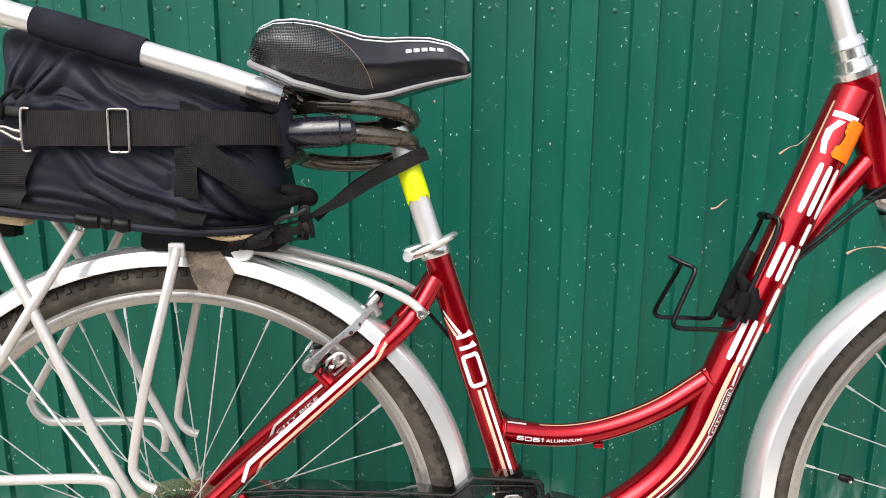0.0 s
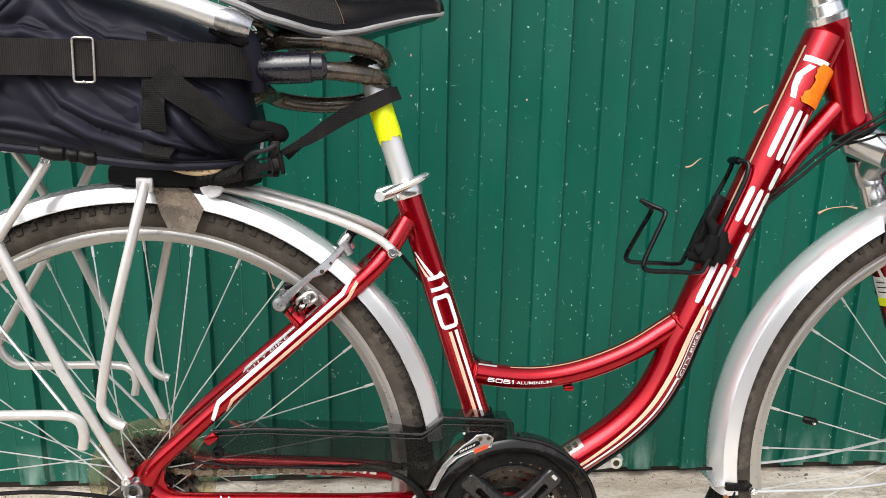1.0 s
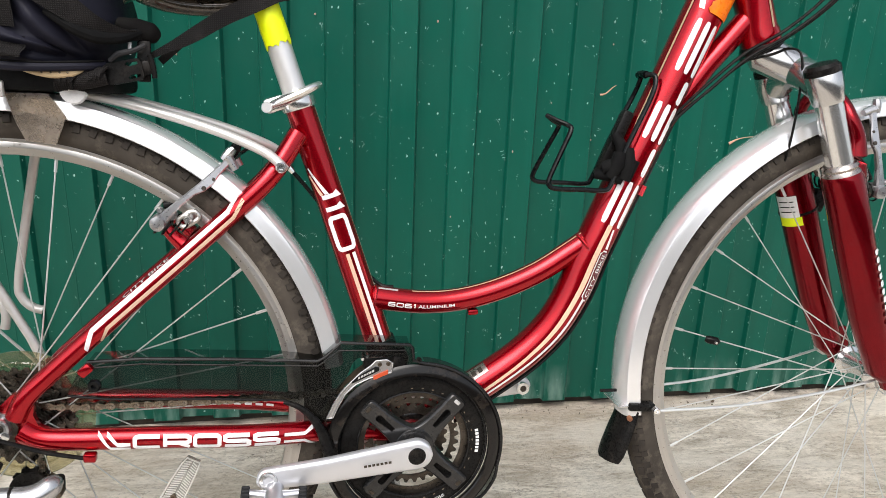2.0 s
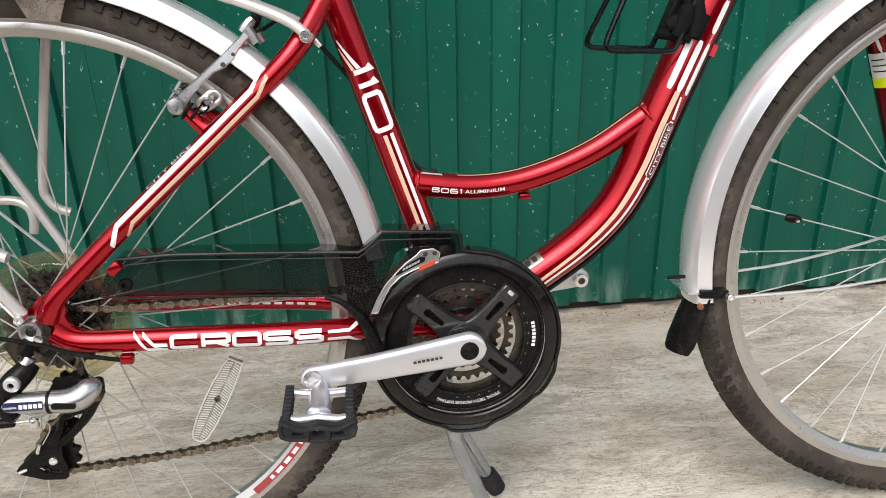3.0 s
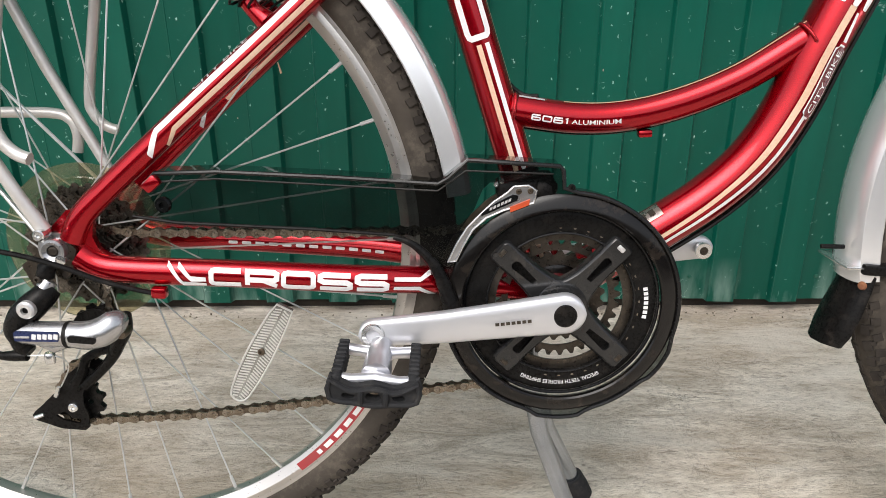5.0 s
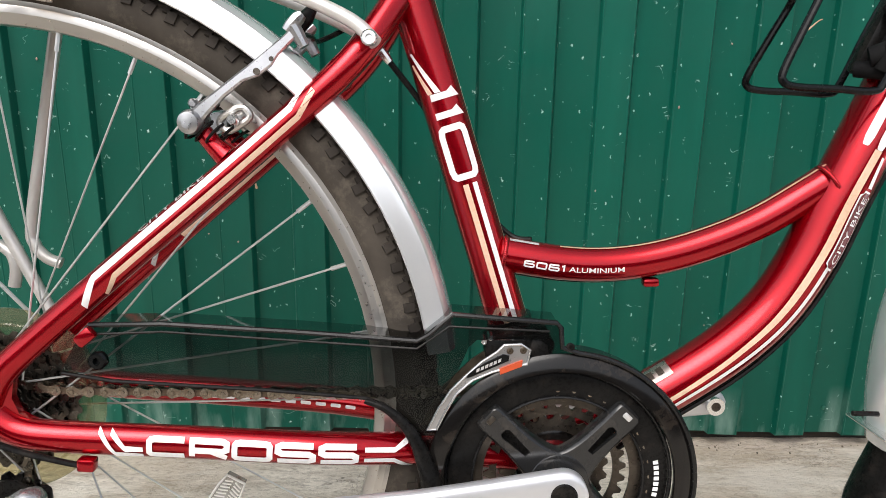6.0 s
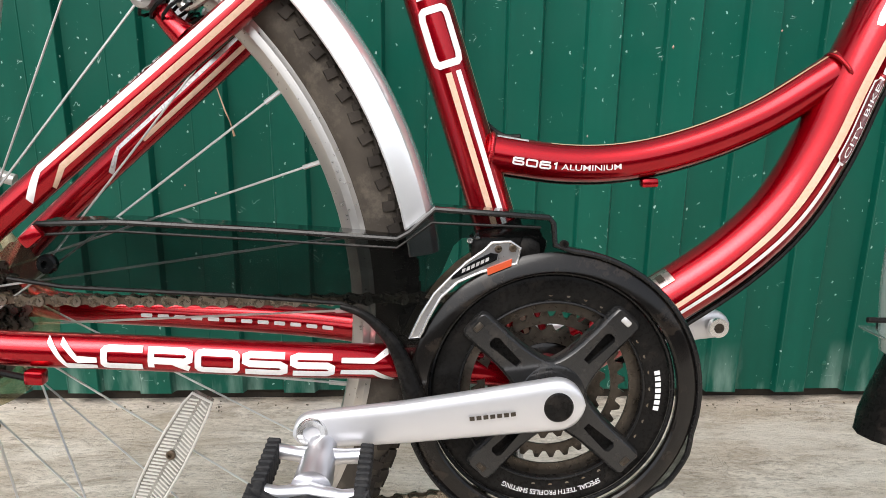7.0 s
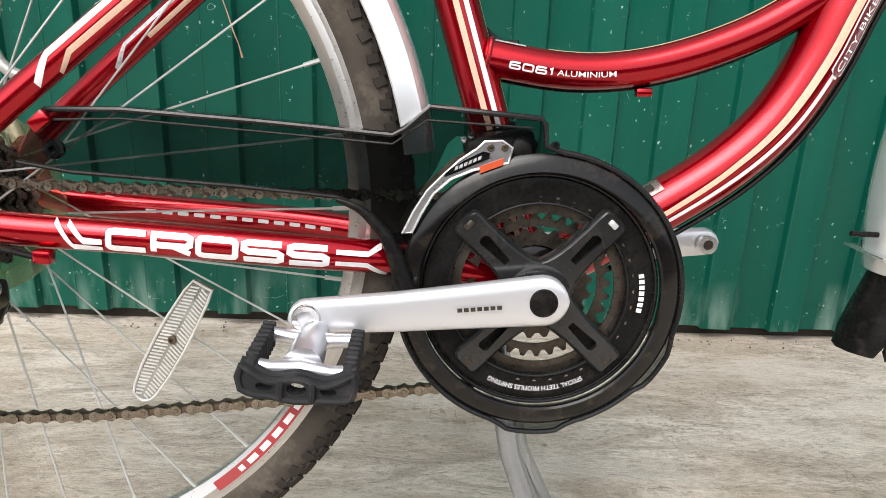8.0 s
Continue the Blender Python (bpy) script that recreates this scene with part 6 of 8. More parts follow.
def saddle_at(x, a, grow=0.0):
    """A place on the saddle: a in degrees from its lower near edge (-90) over the top (0) to the far edge (90)."""
    zt, zb, w = (float(np.interp(x, XS, v)) for v in (TOPZ, LOWZ, HALF))
    x = 0.084 + (x - 0.084) * 0.957
    sa, ca = math.sin(radians(a)), math.cos(radians(a))
    y = (w + grow) * math.copysign(abs(sa) ** 0.62, sa)
    q_ = min(1.0, abs(ca) * 1.9)
    tuck = 0.75 + 0.25 * q_ * q_ * (3 - 2 * q_)
    return Vector((x, y * tuck, zb + (zt - zb + grow) * abs(ca) ** 0.72)) + SADDLE_AT


def saddle_grid(xa, xb, a0, a1, nx, na, grow=0.0):
    bm = bmesh.new()
    g = [[bm.verts.new(saddle_at(xa(i / nx, j / na) if callable(xa) else xa + (xb - xa) * i / nx, a0 + (a1 - a0) * j / na, grow)) for j in range(na + 1)] for i in range(nx + 1)]
    for i in range(nx):
        for j in range(na):
            bm.faces.new((g[i][j], g[i + 1][j], g[i + 1][j + 1], g[i][j + 1]))
    return bm, g


bm, g = saddle_grid(0.084, 0.3465, -90, 90, 56, 36)
bm.faces.new([r[0] for r in g] + [r[-1] for r in g][::-1])
bm.faces.new(g[0])
bm.faces.new(g[-1])
saddle = part("saddle", bm, M["leather"], bicycle, "padded black vinyl saddle with white piping", angle=60)
bm, g = saddle_grid(lambda f, h: 0.0845 + (0.226 - 0.054 * h + 0.010 * math.sin(math.pi * h) - 0.0845) * f, None, -84, -34, 30, 16, 0.0012)
part("side_panel", bm, M["carbon"], saddle, "carbon-weave vinyl side panel")
bm, g = saddle_grid(lambda f, h: 0.0845 + (0.226 - 0.054 * h + 0.010 * math.sin(math.pi * h) - 0.0845) * f, None, 84, 34, 30, 16, 0.0012)
part("side_panel", bm, M["carbon"], saddle, "carbon-weave vinyl side panel")
for s in (-1, 1):
    edge = [saddle_at(0.086 + (0.3455 - 0.086) * i / 50, s * 88, 0.001) + Vector((0, 0, -0.001)) for i in range(51)]
    part("base_edge", tube(edge, [0.0046, 0.0036, 0.0028, 0.0018], 8), M["greyplastic"], saddle, "grey plastic saddle base")
    for a in (30, 40):
        line = [saddle_at(0.098 + (0.343 - 0.098) * i / 50, s * (a - 6 * math.sin(math.pi * i / 50)), 0.0006) for i in range(51)]
        part("piping", tube(line, 0.0010, 6), M["white"], saddle, "white piping")
    seam = [saddle_at(0.1735 + 0.054 * h + 0.010 * math.sin(math.pi * h), s * (35 + 49 * h), 0.0014) for h in (i / 20 for i in range(21))]
    part("stitching", tube(seam, 0.0003, 6), M["tan"], saddle, "tan stitched seam")
for i in range(5):
    part("mark", slab_on(lambda u, v: saddle_at(u, v, 0.0012), 0.266 + i * 0.0095, 0.2735 + i * 0.0095, -57 + i * 0.4, -51 + i * 0.4, None, 2, 2, 0.0004), M["grey"], saddle, "pale bar of a printed mark")
for s in (-1, 1):
    rail = smooth_path([(0.305, s * 0.010, 0.882), (0.270, s * 0.020, 0.877), (0.246, s * 0.022, 0.862), (0.205, s * 0.022, 0.848), (0.165, s * 0.026, 0.850), (0.135, s * 0.040, 0.872)], 5)
    part("rail", tube(rail, 0.0036, 10), M["wire"], saddle, "steel saddle rail")
    coil = [Vector((0.140 + 0.0075 * math.cos(k * 0.62), s * 0.050 + 0.0075 * math.sin(k * 0.62), 0.880 - 0.0009 * k)) for k in range(52)]
    part("spring", tube(coil, 0.0016, 6), M["steel"], saddle, "steel saddle spring")
part("post_head", tube([POST[1] - ax * 0.012, POST[1] + ax * 0.004], [0.0136, 0.017], 16), M["black"], seat_post)

# ---- bottle cage, clips and cables ----
cage, CAGE_AT = None, Vector((0.0105, 0, -0.0025))
for s in (-1, 1):
    w = smooth_path([(0.700, s * 0.010, 0.7245), (0.7075, s * 0.020, 0.7220), (0.7020, s * 0.026, 0.700), (0.676, s * 0.030, 0.645), (0.657, s * 0.032, 0.598), (0.648, s * 0.032, 0.5895), (0.620, s * 0.033, 0.5905), (0.590, s * 0.033, 0.5915),
                     (0.5800, s * 0.033, 0.5950), (0.5800, s * 0.032, 0.6040), (0.594, s * 0.028, 0.634), (0.6055, s * 0.024, 0.6580), (0.6045, s * 0.019, 0.6640), (0.594, s * 0.010, 0.6690), (0.584, 0.0, 0.6745)], 5)
    ob = part("wire" if cage else "bottle_cage", tube([p + CAGE_AT for p in w], 0.0030, 10), M["blackgloss"], cage or bicycle, "" if cage else "black wire bottle cage")
    cage = cage or ob
part("bridge", tube([(0.7105, -0.010, 0.7220), (0.7095, 0, 0.7230), (0.7105, 0.010, 0.7220)], 0.0046, 10), M["blackgloss"], cage)
part("mount_plate", box((0.014, 0.016, 0.085), pose(0.6790, 0, 0.640, 0, 23, 0), 0.004), M["black"], cage)
knot = part("tie_strap", tube([Vector((0.688, 0, 0.597)), Vector((0.699, 0, 0.622))], [0.0245, 0.0248], 24), M["nylon"], bicycle, "black strap knotted round the down tube")
for p, q, r in (((0.660, -0.020, 0.612), (0.690, -0.030, 0.618), 0.010), ((0.668, -0.026, 0.602), (0.676, -0.031, 0.632), 0.009), ((0.683, -0.030, 0.600), (0.687, -0.028, 0.636), 0.0085), ((0.655, -0.010, 0.604), (0.683, -0.028, 0.598), 0.0075), ((0.676, -0.012, 0.652), (0.682, -0.02, 0.625), 0.007)):
    part("knot", tube([Vector(p), (Vector(p) + Vector(q)) / 2 + Vector((0.002, -0.003, 0.002)), Vector(q)], [r * 0.8, r, r * 0.75], 12), M["nylon"], knot)


def offset_path(path, r, ang):
    return [c + r * (math.cos(radians(ang)) * s + math.sin(radians(ang)) * u) for c, (t, s, u) in zip(path, frames(path))]


for s0, ang in ((0.575, -72), (0.755, -75)):
    pth = offset_path(cut(DOWN, s0 - 0.008, s0 + 0.010, 3), 0.0250, ang)
    part("cable_clip", tube(pth, 0.0048, 10), M["red"], down_tube, "red cable stop")
part("cable_clip", box((0.013, 0.010, 0.007), pose(0.5105, 0, 0.4325, 0, -3, 0), 0.002), M["red"], step_tube, "red cable stop")
part("cable_clip", box((0.013, 0.010, 0.010), pose(0.0785, -0.075, 0.3060, 0, 3, 0), 0.002), M["red"], bicycle, "red cable stop")
under = offset_path(cut(DOWN, 0.06, 0.80, 40), 0.0258, -82)
part("cable", tube(under, 0.0020, 8), M["black"], bicycle, "black gear cable")
part("cable", tube([p + Vector((0.002, 0.010, -0.002)) for p in under], 0.0020, 8), M["black"], bicycle, "black gear cable")
part("cable", tube(offset_path(cut(STEP, 0.03, 0.9, 24), 0.0155, -110), 0.0019, 8), M["black"], bicycle, "black brake cable")
part("cable", tube(smooth_path([(0.292, 0.0, 0.610), (0.318, 0.004, 0.578), (0.345, 0.010, 0.540), (0.375, 0.012, 0.490), (0.396, 0.008, 0.468), (0.412, 0.002, 0.466)], 5), 0.0024, 8), M["black"], bicycle, "black brake cable")
part("cable_end", tube([(0.283, 0.0, 0.622), (0.293, 0.0, 0.609), (0.297, 0.0, 0.604)], [0.003, 0.0038, 0.003], 10), M["chrome"], bicycle)
for k, (dy, up_) in enumerate(((-0.006, 0.0), (0.0, 0.006), (0.006, -0.006))):
    pth = smooth_path([(0.7350, -0.008 + dy, 0.652 + up_ * 0.3), (0.7480, -0.016 + dy, 0.672 + up_ * 0.6), (0.785, -0.026 + dy, 0.709 + up_), (0.823, -0.032 + dy, 0.743 + up_), (0.870, -0.036 + dy, 0.771 + up_), (0.913, -0.045 + dy, 0.808 + up_ * 1.6),
                       (0.948, -0.060 + dy, 0.860 + up_ * 3), (0.962, -0.09, 0.92 + up_ * 4), (0.940, -0.15, 1.01), (0.85, -0.20, 1.09)], 6)
    part("cable", tube(pth, 0.0020, 8), M["black"], bicycle, "black cable to the handlebar")
part("cable", tube(smooth_path([(0.873, -0.020, 0.755), (0.884, -0.048, 0.750), (0.887, -0.05, 0.700), (0.884, -0.046, 0.640), (0.893, -0.02, 0.600)], 5), 0.0015, 8), M["black"], bicycle, "thin black sensor wire")
loop_ = [Vector((0.868, 0, 0.752)) + 0.029 * (math.cos(a) * Vector((0.944, 0, 0.331)) + math.sin(a) * Vector((0, 1, 0))) for a in (2 * math.pi * k / 24 for k in range(24))]
part("cable_tie", tube(loop_, 0.0016, 6, closed=True), M["black"], bicycle)

# ---- front mudguard fittings ----
flapm = bmesh.new()
rows = []
for f, (x, z, half) in zip((0, 1, 2, 3, 4), ((0.7030, 0.312, 0.026), (0.6985, 0.293, 0.028), (0.6910, 0.270, 0.031), (0.6840, 0.250, 0.031), (0.6800, 0.238, 0.026))):
    rows.append([flapm.verts.new((x + 0.014 * (abs(w) ** 2.0), half * w - 0.020, z)) for w in (-1, -0.8, -0.5, 0, 0.5, 0.8, 1)] + [flapm.verts.new((x + 0.0025 + 0.014 * (abs(w) ** 2.0), half * w - 0.020, z)) for w in (1, 0.8, 0.5, 0, -0.5, -0.8, -1)])
for A, B in zip(rows, rows[1:]):
    for i in range(len(A)):
        flapm.faces.new((A[i], A[(i + 1) % len(A)], B[(i + 1) % len(A)], B[i]))
flapm.faces.new(rows[0])
flapm.faces.new(rows[-1])
flapm = part("mud_flap", flapm, M["black"], front_guard, "black rubber mud flap", Matrix.Translation(-FRONT_WHEEL), 50)
part("flap_rivet", lathe([(0, -0.0025), (0.003, -0.002), (0.0042, 0), (0, 0)], 12), M["rust"], flapm, "rusty rivet", pose(0.7065, -0.046, 0.300, 0, 0, -50))
br = part("stay_bracket", box((0.034, 0.062, 0.010), pose(0.7210, -0.020, 0.3150, 0, 4, 0), 0.002), M["black"], front_guard, "black plastic stay bracket", Matrix.Translation(-FRONT_WHEEL))
part("bracket_strip", box((0.016, 0.0560, 0.002), pose(0.6970, -0.020, 0.3170, 0, 2, 0), 0.0005), M["chrome"], br)
for s in (-1, 1):
    part("stay_nut", bolt((0.736, 0.3135), 0.0045, s * 0.037 - 0.024, s * 0.037 - 0.016), M["chrome"], br)
    part("guard_stay", tube(smooth_path([(0.734, s * 0.037 - 0.020, 0.3135), (0.85, s * 0.045 - 0.016, 0.3165), (0.97, s * 0.055 - 0.008, 0.330), (1.0475, s * 0.060, 0.343)], 4), 0.0019, 8), M["spoke"], bicycle, "thin steel mudguard stay")
part("stay_end", tube([(0.671, -0.032, 0.3335), (0.692, -0.032, 0.3330)], 0.0022, 8), M["black"], front_guard, "", Matrix.Translation(-FRONT_WHEEL))
magnet = part("spoke_magnet", tube([(0.8115, -0.025, 0.3945), (0.8145, -0.027, 0.3938), (0.8255, -0.029, 0.3913), (0.8285, -0.029, 0.3905)], [0.0035, 0.0052, 0.0052, 0.003], 12), M["black"], front_wheel, "black spoke magnet", Matrix.Translation(-FRONT_WHEEL))
part("magnet_screw", rod((0.821, -0.030, 0.3915), (0.822, -0.0356, 0.3912), 0.0017, 10), M["chrome"], magnet, "", Matrix())

# ---- spoke reflector ----
RA, RB = Vector((0.1790, 0, 0.2790)), Vector((0.1270, 0, 0.1850))      # the reflector's two ends
rt = (RB - RA).normalized()
rn = Vector((-rt.z, 0, rt.x))
ref = []
for u, w in ((0.0, -0.0075), (0.010, -0.0098), (0.035, -0.0118), (0.055, -0.0122), (0.080, -0.0112), (0.098, -0.0088), (0.1045, -0.0066), (0.1070, -0.0020),
             (0.1070, 0.0030), (0.1040, 0.0070), (0.098, 0.0092), (0.080, 0.0112), (0.055, 0.0120), (0.035, 0.0114), (0.010, 0.0096), (0.0, 0.0080)):
    q = RA + rt * u + rn * w
    ref.append((q.x, q.z))
refl = part("spoke_reflector", plate(ref, -0.0440, -0.0370), M["reflector"], rear_wheel, "clear ribbed spoke reflector", Matrix.Translation(-REAR_WHEEL), 30)
part("reflector_edge", tube([(x, -0.0445, z) for x, z in ref], 0.0011, 6, closed=True), M["clearedge"], refl)
rib = bmesh.new()
for k in range(34):
    u = 0.004 + 0.099 * k / 33
    w = float(np.interp(u, [0.0, 0.010, 0.035, 0.055, 0.080, 0.098, 0.107], [0.0070, 0.0088, 0.0106, 0.0110, 0.0100, 0.0078, 0.004]))
    q = RA + rt * u
    for side_ in (-1, 1):
        box((w - 0.0012, 0.0008, 0.0011), Matrix.Translation(q + rn * side_ * w * 0.52 + Vector((0, -0.0444, 0))) @ Matrix.Rotation(-math.atan2(rn.z, rn.x) + side_ * 0.35, 4, "Y"), 0, rib)
part("reflector_rib", rib, M["clearedge"], refl)
q = RA + rt * 0.050
part("reflector_screw", bolt((q.x, q.z), 0.0035, -0.0470, -0.0430), M["steel"], refl)

# ---- decals on the frame ----
def stripes(path, r, s0, s1, a0, a1, mat_, parent, n=20):
    return part("stripe", band(cut(path, s0, s1, n), r, a0, a1, 0.0005), M[mat_], parent)


def frac(path, x):
    """The fraction of the path's length at which it reaches x."""
    q = cut(path, 0, 1, 200)
    return min(range(201), key=lambda i: abs(q[i].x - x)) / 200


STROKES = {
    "C": [[(1, 1), (0.14, 1), (0.04, 0.95), (0, 0.84), (0, 0.16), (0.04, 0.05), (0.14, 0), (1, 0)]],
    "R": [[(0, 0), (0, 1), (0.88, 1), (1, 0.88), (1, 0.55), (0.88, 0.42), (0, 0.42)], [(0.55, 0.42), (1, 0)]],
    "O": [[(0.14, 0), (0.04, 0.05), (0, 0.16), (0, 0.84), (0.04, 0.95), (0.14, 1), (0.86, 1), (0.96, 0.95), (1, 0.84), (1, 0.16), (0.96, 0.05), (0.86, 0), (0.14, 0)]],
    "S": [[(1, 1), (0.12, 1), (0, 0.88), (0, 0.62), (0.12, 0.5), (0.88, 0.5), (1, 0.38), (1, 0.12), (0.88, 0), (0, 0)]],
    "1": [[(0, 0.86), (0.5, 1), (0.5, 0)]],
    "6": [[(1, 1), (0.12, 1), (0, 0.86), (0, 0.12), (0.12, 0), (0.88, 0), (1, 0.12), (1, 0.42), (0.88, 0.55), (0, 0.55)]],
}
STROKES["0"] = STROKES["O"]


def wide_letter(ch, u0, u1, h, w, wrap, v0=0.0):
    """One wide, even-stroked letter between u0 and u1, h high, laid on a surface."""
    bm = bmesh.new()
    for line in STROKES[ch]:
        P = [Vector((u0 + x * (u1 - u0), v0 + (z - 0.5) * h)) for x, z in line]
        n, ring = len(P), (P[0] - P[-1]).length < 1e-6
        rows = []
        for i in range(n):
            a, b = P[i - 1] if i else (P[-2] if ring else None), P[i + 1] if i < n - 1 else (P[1] if ring else None)
            d1, d2 = (P[i] - a).normalized() if a else None, (b - P[i]).normalized() if b else None
            t = ((d1 or d2) + (d2 or d1)).normalized()
            nn = Vector((-t.y, t.x))
            k = w / 2 / max(0.5, abs(nn.dot(Vector((-(d1 or d2).y, (d1 or d2).x)))))
            rows.append([P[i] + nn * k * f for f in (-1, 0, 1)])
        full = []
        for A, B in zip(rows, rows[1:]):
            m = max(1, int((A[1] - B[1]).length / 0.003))
            full += [[A[j].lerp(B[j], q / m) for j in range(3)] for q in range(m)]
        full.append(rows[-1])
        V = [[bm.verts.new(wrap(p.x, p.y)) for p in r] for r in full]
        for A, B in zip(V, V[1:]):
            for j in range(2):
                bm.faces.new((A[j], A[j + 1], B[j + 1], B[j]))
    return bm


def wide_word(text, spans, h, w, wrap, mat_, parent, label, v0=0.0):
    for ch, (u0, u1) in zip(text, spans):
        part("letter", wide_letter(ch, u0, u1, h, w, wrap, v0), M[mat_], parent, label)


ST = SEAT[::-1]
wide_word("110", ((0.1030, 0.1115), (0.1175, 0.1260), (0.1325, 0.1712)), 0.0184, 0.0052, on_tube(ST, 0.0165, 0.0, 3), "white", seat_tube, "white digit on the seat tube", 0.0)
stripes(ST, 0.0165, 0.426, 0.99, 3, -12, "cream", seat_tube)
stripes(ST, 0.0165, 0.426, 0.99, 28, 14, "white", seat_tube)
stripes(ST, 0.0165, 0.19, 0.25, [-52, -20], [-60, -34], "cream", seat_tube)
stripes(ST, 0.0165, 0.17, 0.25, [-46, 2], [-54, -14], "white", seat_tube)
stripes(ST, 0.0165, 0.02, 0.9, 74, 80, "tan", seat_tube)



def frac_up(path, z):
    """The fraction of the path's length at which it reaches the height z."""
    q = cut(path, 0, 1, 200)
    return min(range(201), key=lambda i: abs(q[i].z - z)) / 200


def tube_r(f):
    """The down tube's radius at a fraction of its length."""
    return float(np.interp(f, np.linspace(0, 1, 12), [0.0215, 0.0215, 0.0215, 0.0215, 0.0216, 0.0220, 0.0226, 0.0232, 0.0240, 0.0248, 0.0254, 0.0256]))


dl = sum((b - a).length for a, b in zip(DOWN, DOWN[1:]))
for z0, z1, rows_ in ((0.543, 0.597, 3), (0.607, 0.637, 1), (0.644, 0.688, 3), (0.692, 0.716, 1), (0.724, 0.782, 3)):
    f0, f1 = frac_up(DOWN, z0), frac_up(DOWN, z1)
    rs = on_tube(DOWN, tube_r((f0 + f1) / 2) + 0.0004, 0.0, 0, 0.0008)
    for k in range(rows_):
        v, hgt = {1: ((-0.0135, 0.0072),), 3: ((-0.0150, 0.0066), (-0.0040, 0.0066), (0.0070, 0.0066))}[rows_][k]
        part("mark", slab_on(rs, dl * f0, dl * f1, v, v + hgt, None, 8, 4, 0.0010), M["white"], down_tube, "bold white bar of a mark along the tube")
f0, f1 = frac_up(DOWN, 0.793), frac_up(DOWN, 0.834)
stripes(DOWN, tube_r(0.92) + 0.0006, f0, f1, [26, 34, 34, 14], [40, 50, 52, 32], "white", down_tube, 12)
stripes(DOWN, tube_r(0.96) + 0.0006, f1 + 0.004, f1 + 0.014, 52, -14, "white", down_tube, 6)
fr0, fr1 = frac(DOWN, 0.480), frac(DOWN, 0.661)
RR = [tube_r(fr0 + (fr1 - fr0) * k / 10) + 0.0003 for k in range(11)]
fr2 = frac(DOWN, 0.673)
stripes(DOWN, [tube_r(fr0 + (fr2 - fr0) * k / 10) + 0.0005 for k in range(11)], fr0, fr2, [0, 2, 8, 11, 9, 6], [-10, -8, -3, -4, -7, -9], "cream", down_tube, 40)
stripes(DOWN, RR[:8], fr0, frac(DOWN, 0.6375), [-19, -17, -15, -17, -19], [-27, -25, -24, -27, -29], "white", down_tube, 40)
part("stripe", band(cut(DOWN, frac(DOWN, 0.668), 0.97, 30), [tube_r(frac(DOWN, 0.668) + (0.97 - frac(DOWN, 0.668)) * k / 8) for k in range(9)], 62, 68), M["tan"], down_tube)
at_plaque = frac(DOWN, 0.649)
plaque = part("plaque", slab_on(on_tube(DOWN, 0.0226, at_plaque, -24, 0.0009), -0.0335, 0.0335, -0.0056, 0.0056, None, 16, 4, 0.0026), M["white"], down_tube, "white capsule badge with a dark red field")
part("field", slab_on(on_tube(DOWN, 0.0226, at_plaque, -24, 0.0012), -0.0318, 0.0318, -0.0045, 0.0045, None, 16, 4, 0.0014), M["darkred"], plaque, "dark red field")
part("lettering", lettering("CITY BIKE", 0.056, 0.0046, on_tube(DOWN, 0.0226, at_plaque, -24, 0.0015), 0.0), M["white"], plaque, "bold white lettering")
stripes(DOWN, 0.0232, frac(DOWN, 0.6615), frac(DOWN, 0.672), [-19, -14], [-29, -20], "white", down_tube, 8)
wide_word("6061", ((-0.0130, -0.0055), (-0.0030, 0.0045), (0.0070, 0.0145), (0.0170, 0.0205)), 0.0043, 0.0013, on_tube(STEP, 0.0142, frac(STEP, 0.4185), -9), "white", step_tube, "white digit")
part("lettering", lettering("ALUMINIUM", 0.044, 0.0040, on_tube(STEP, 0.0142, frac(STEP, 0.4625), -9), 0.008), M["white"], step_tube, "white lettering")
stripes(STEP, 0.0142, 0.16, 0.985, 68, 76, "tan", step_tube, 30)
stripes(STEP, 0.0142, 0.02, 0.10, 60, 72, "grey", step_tube)
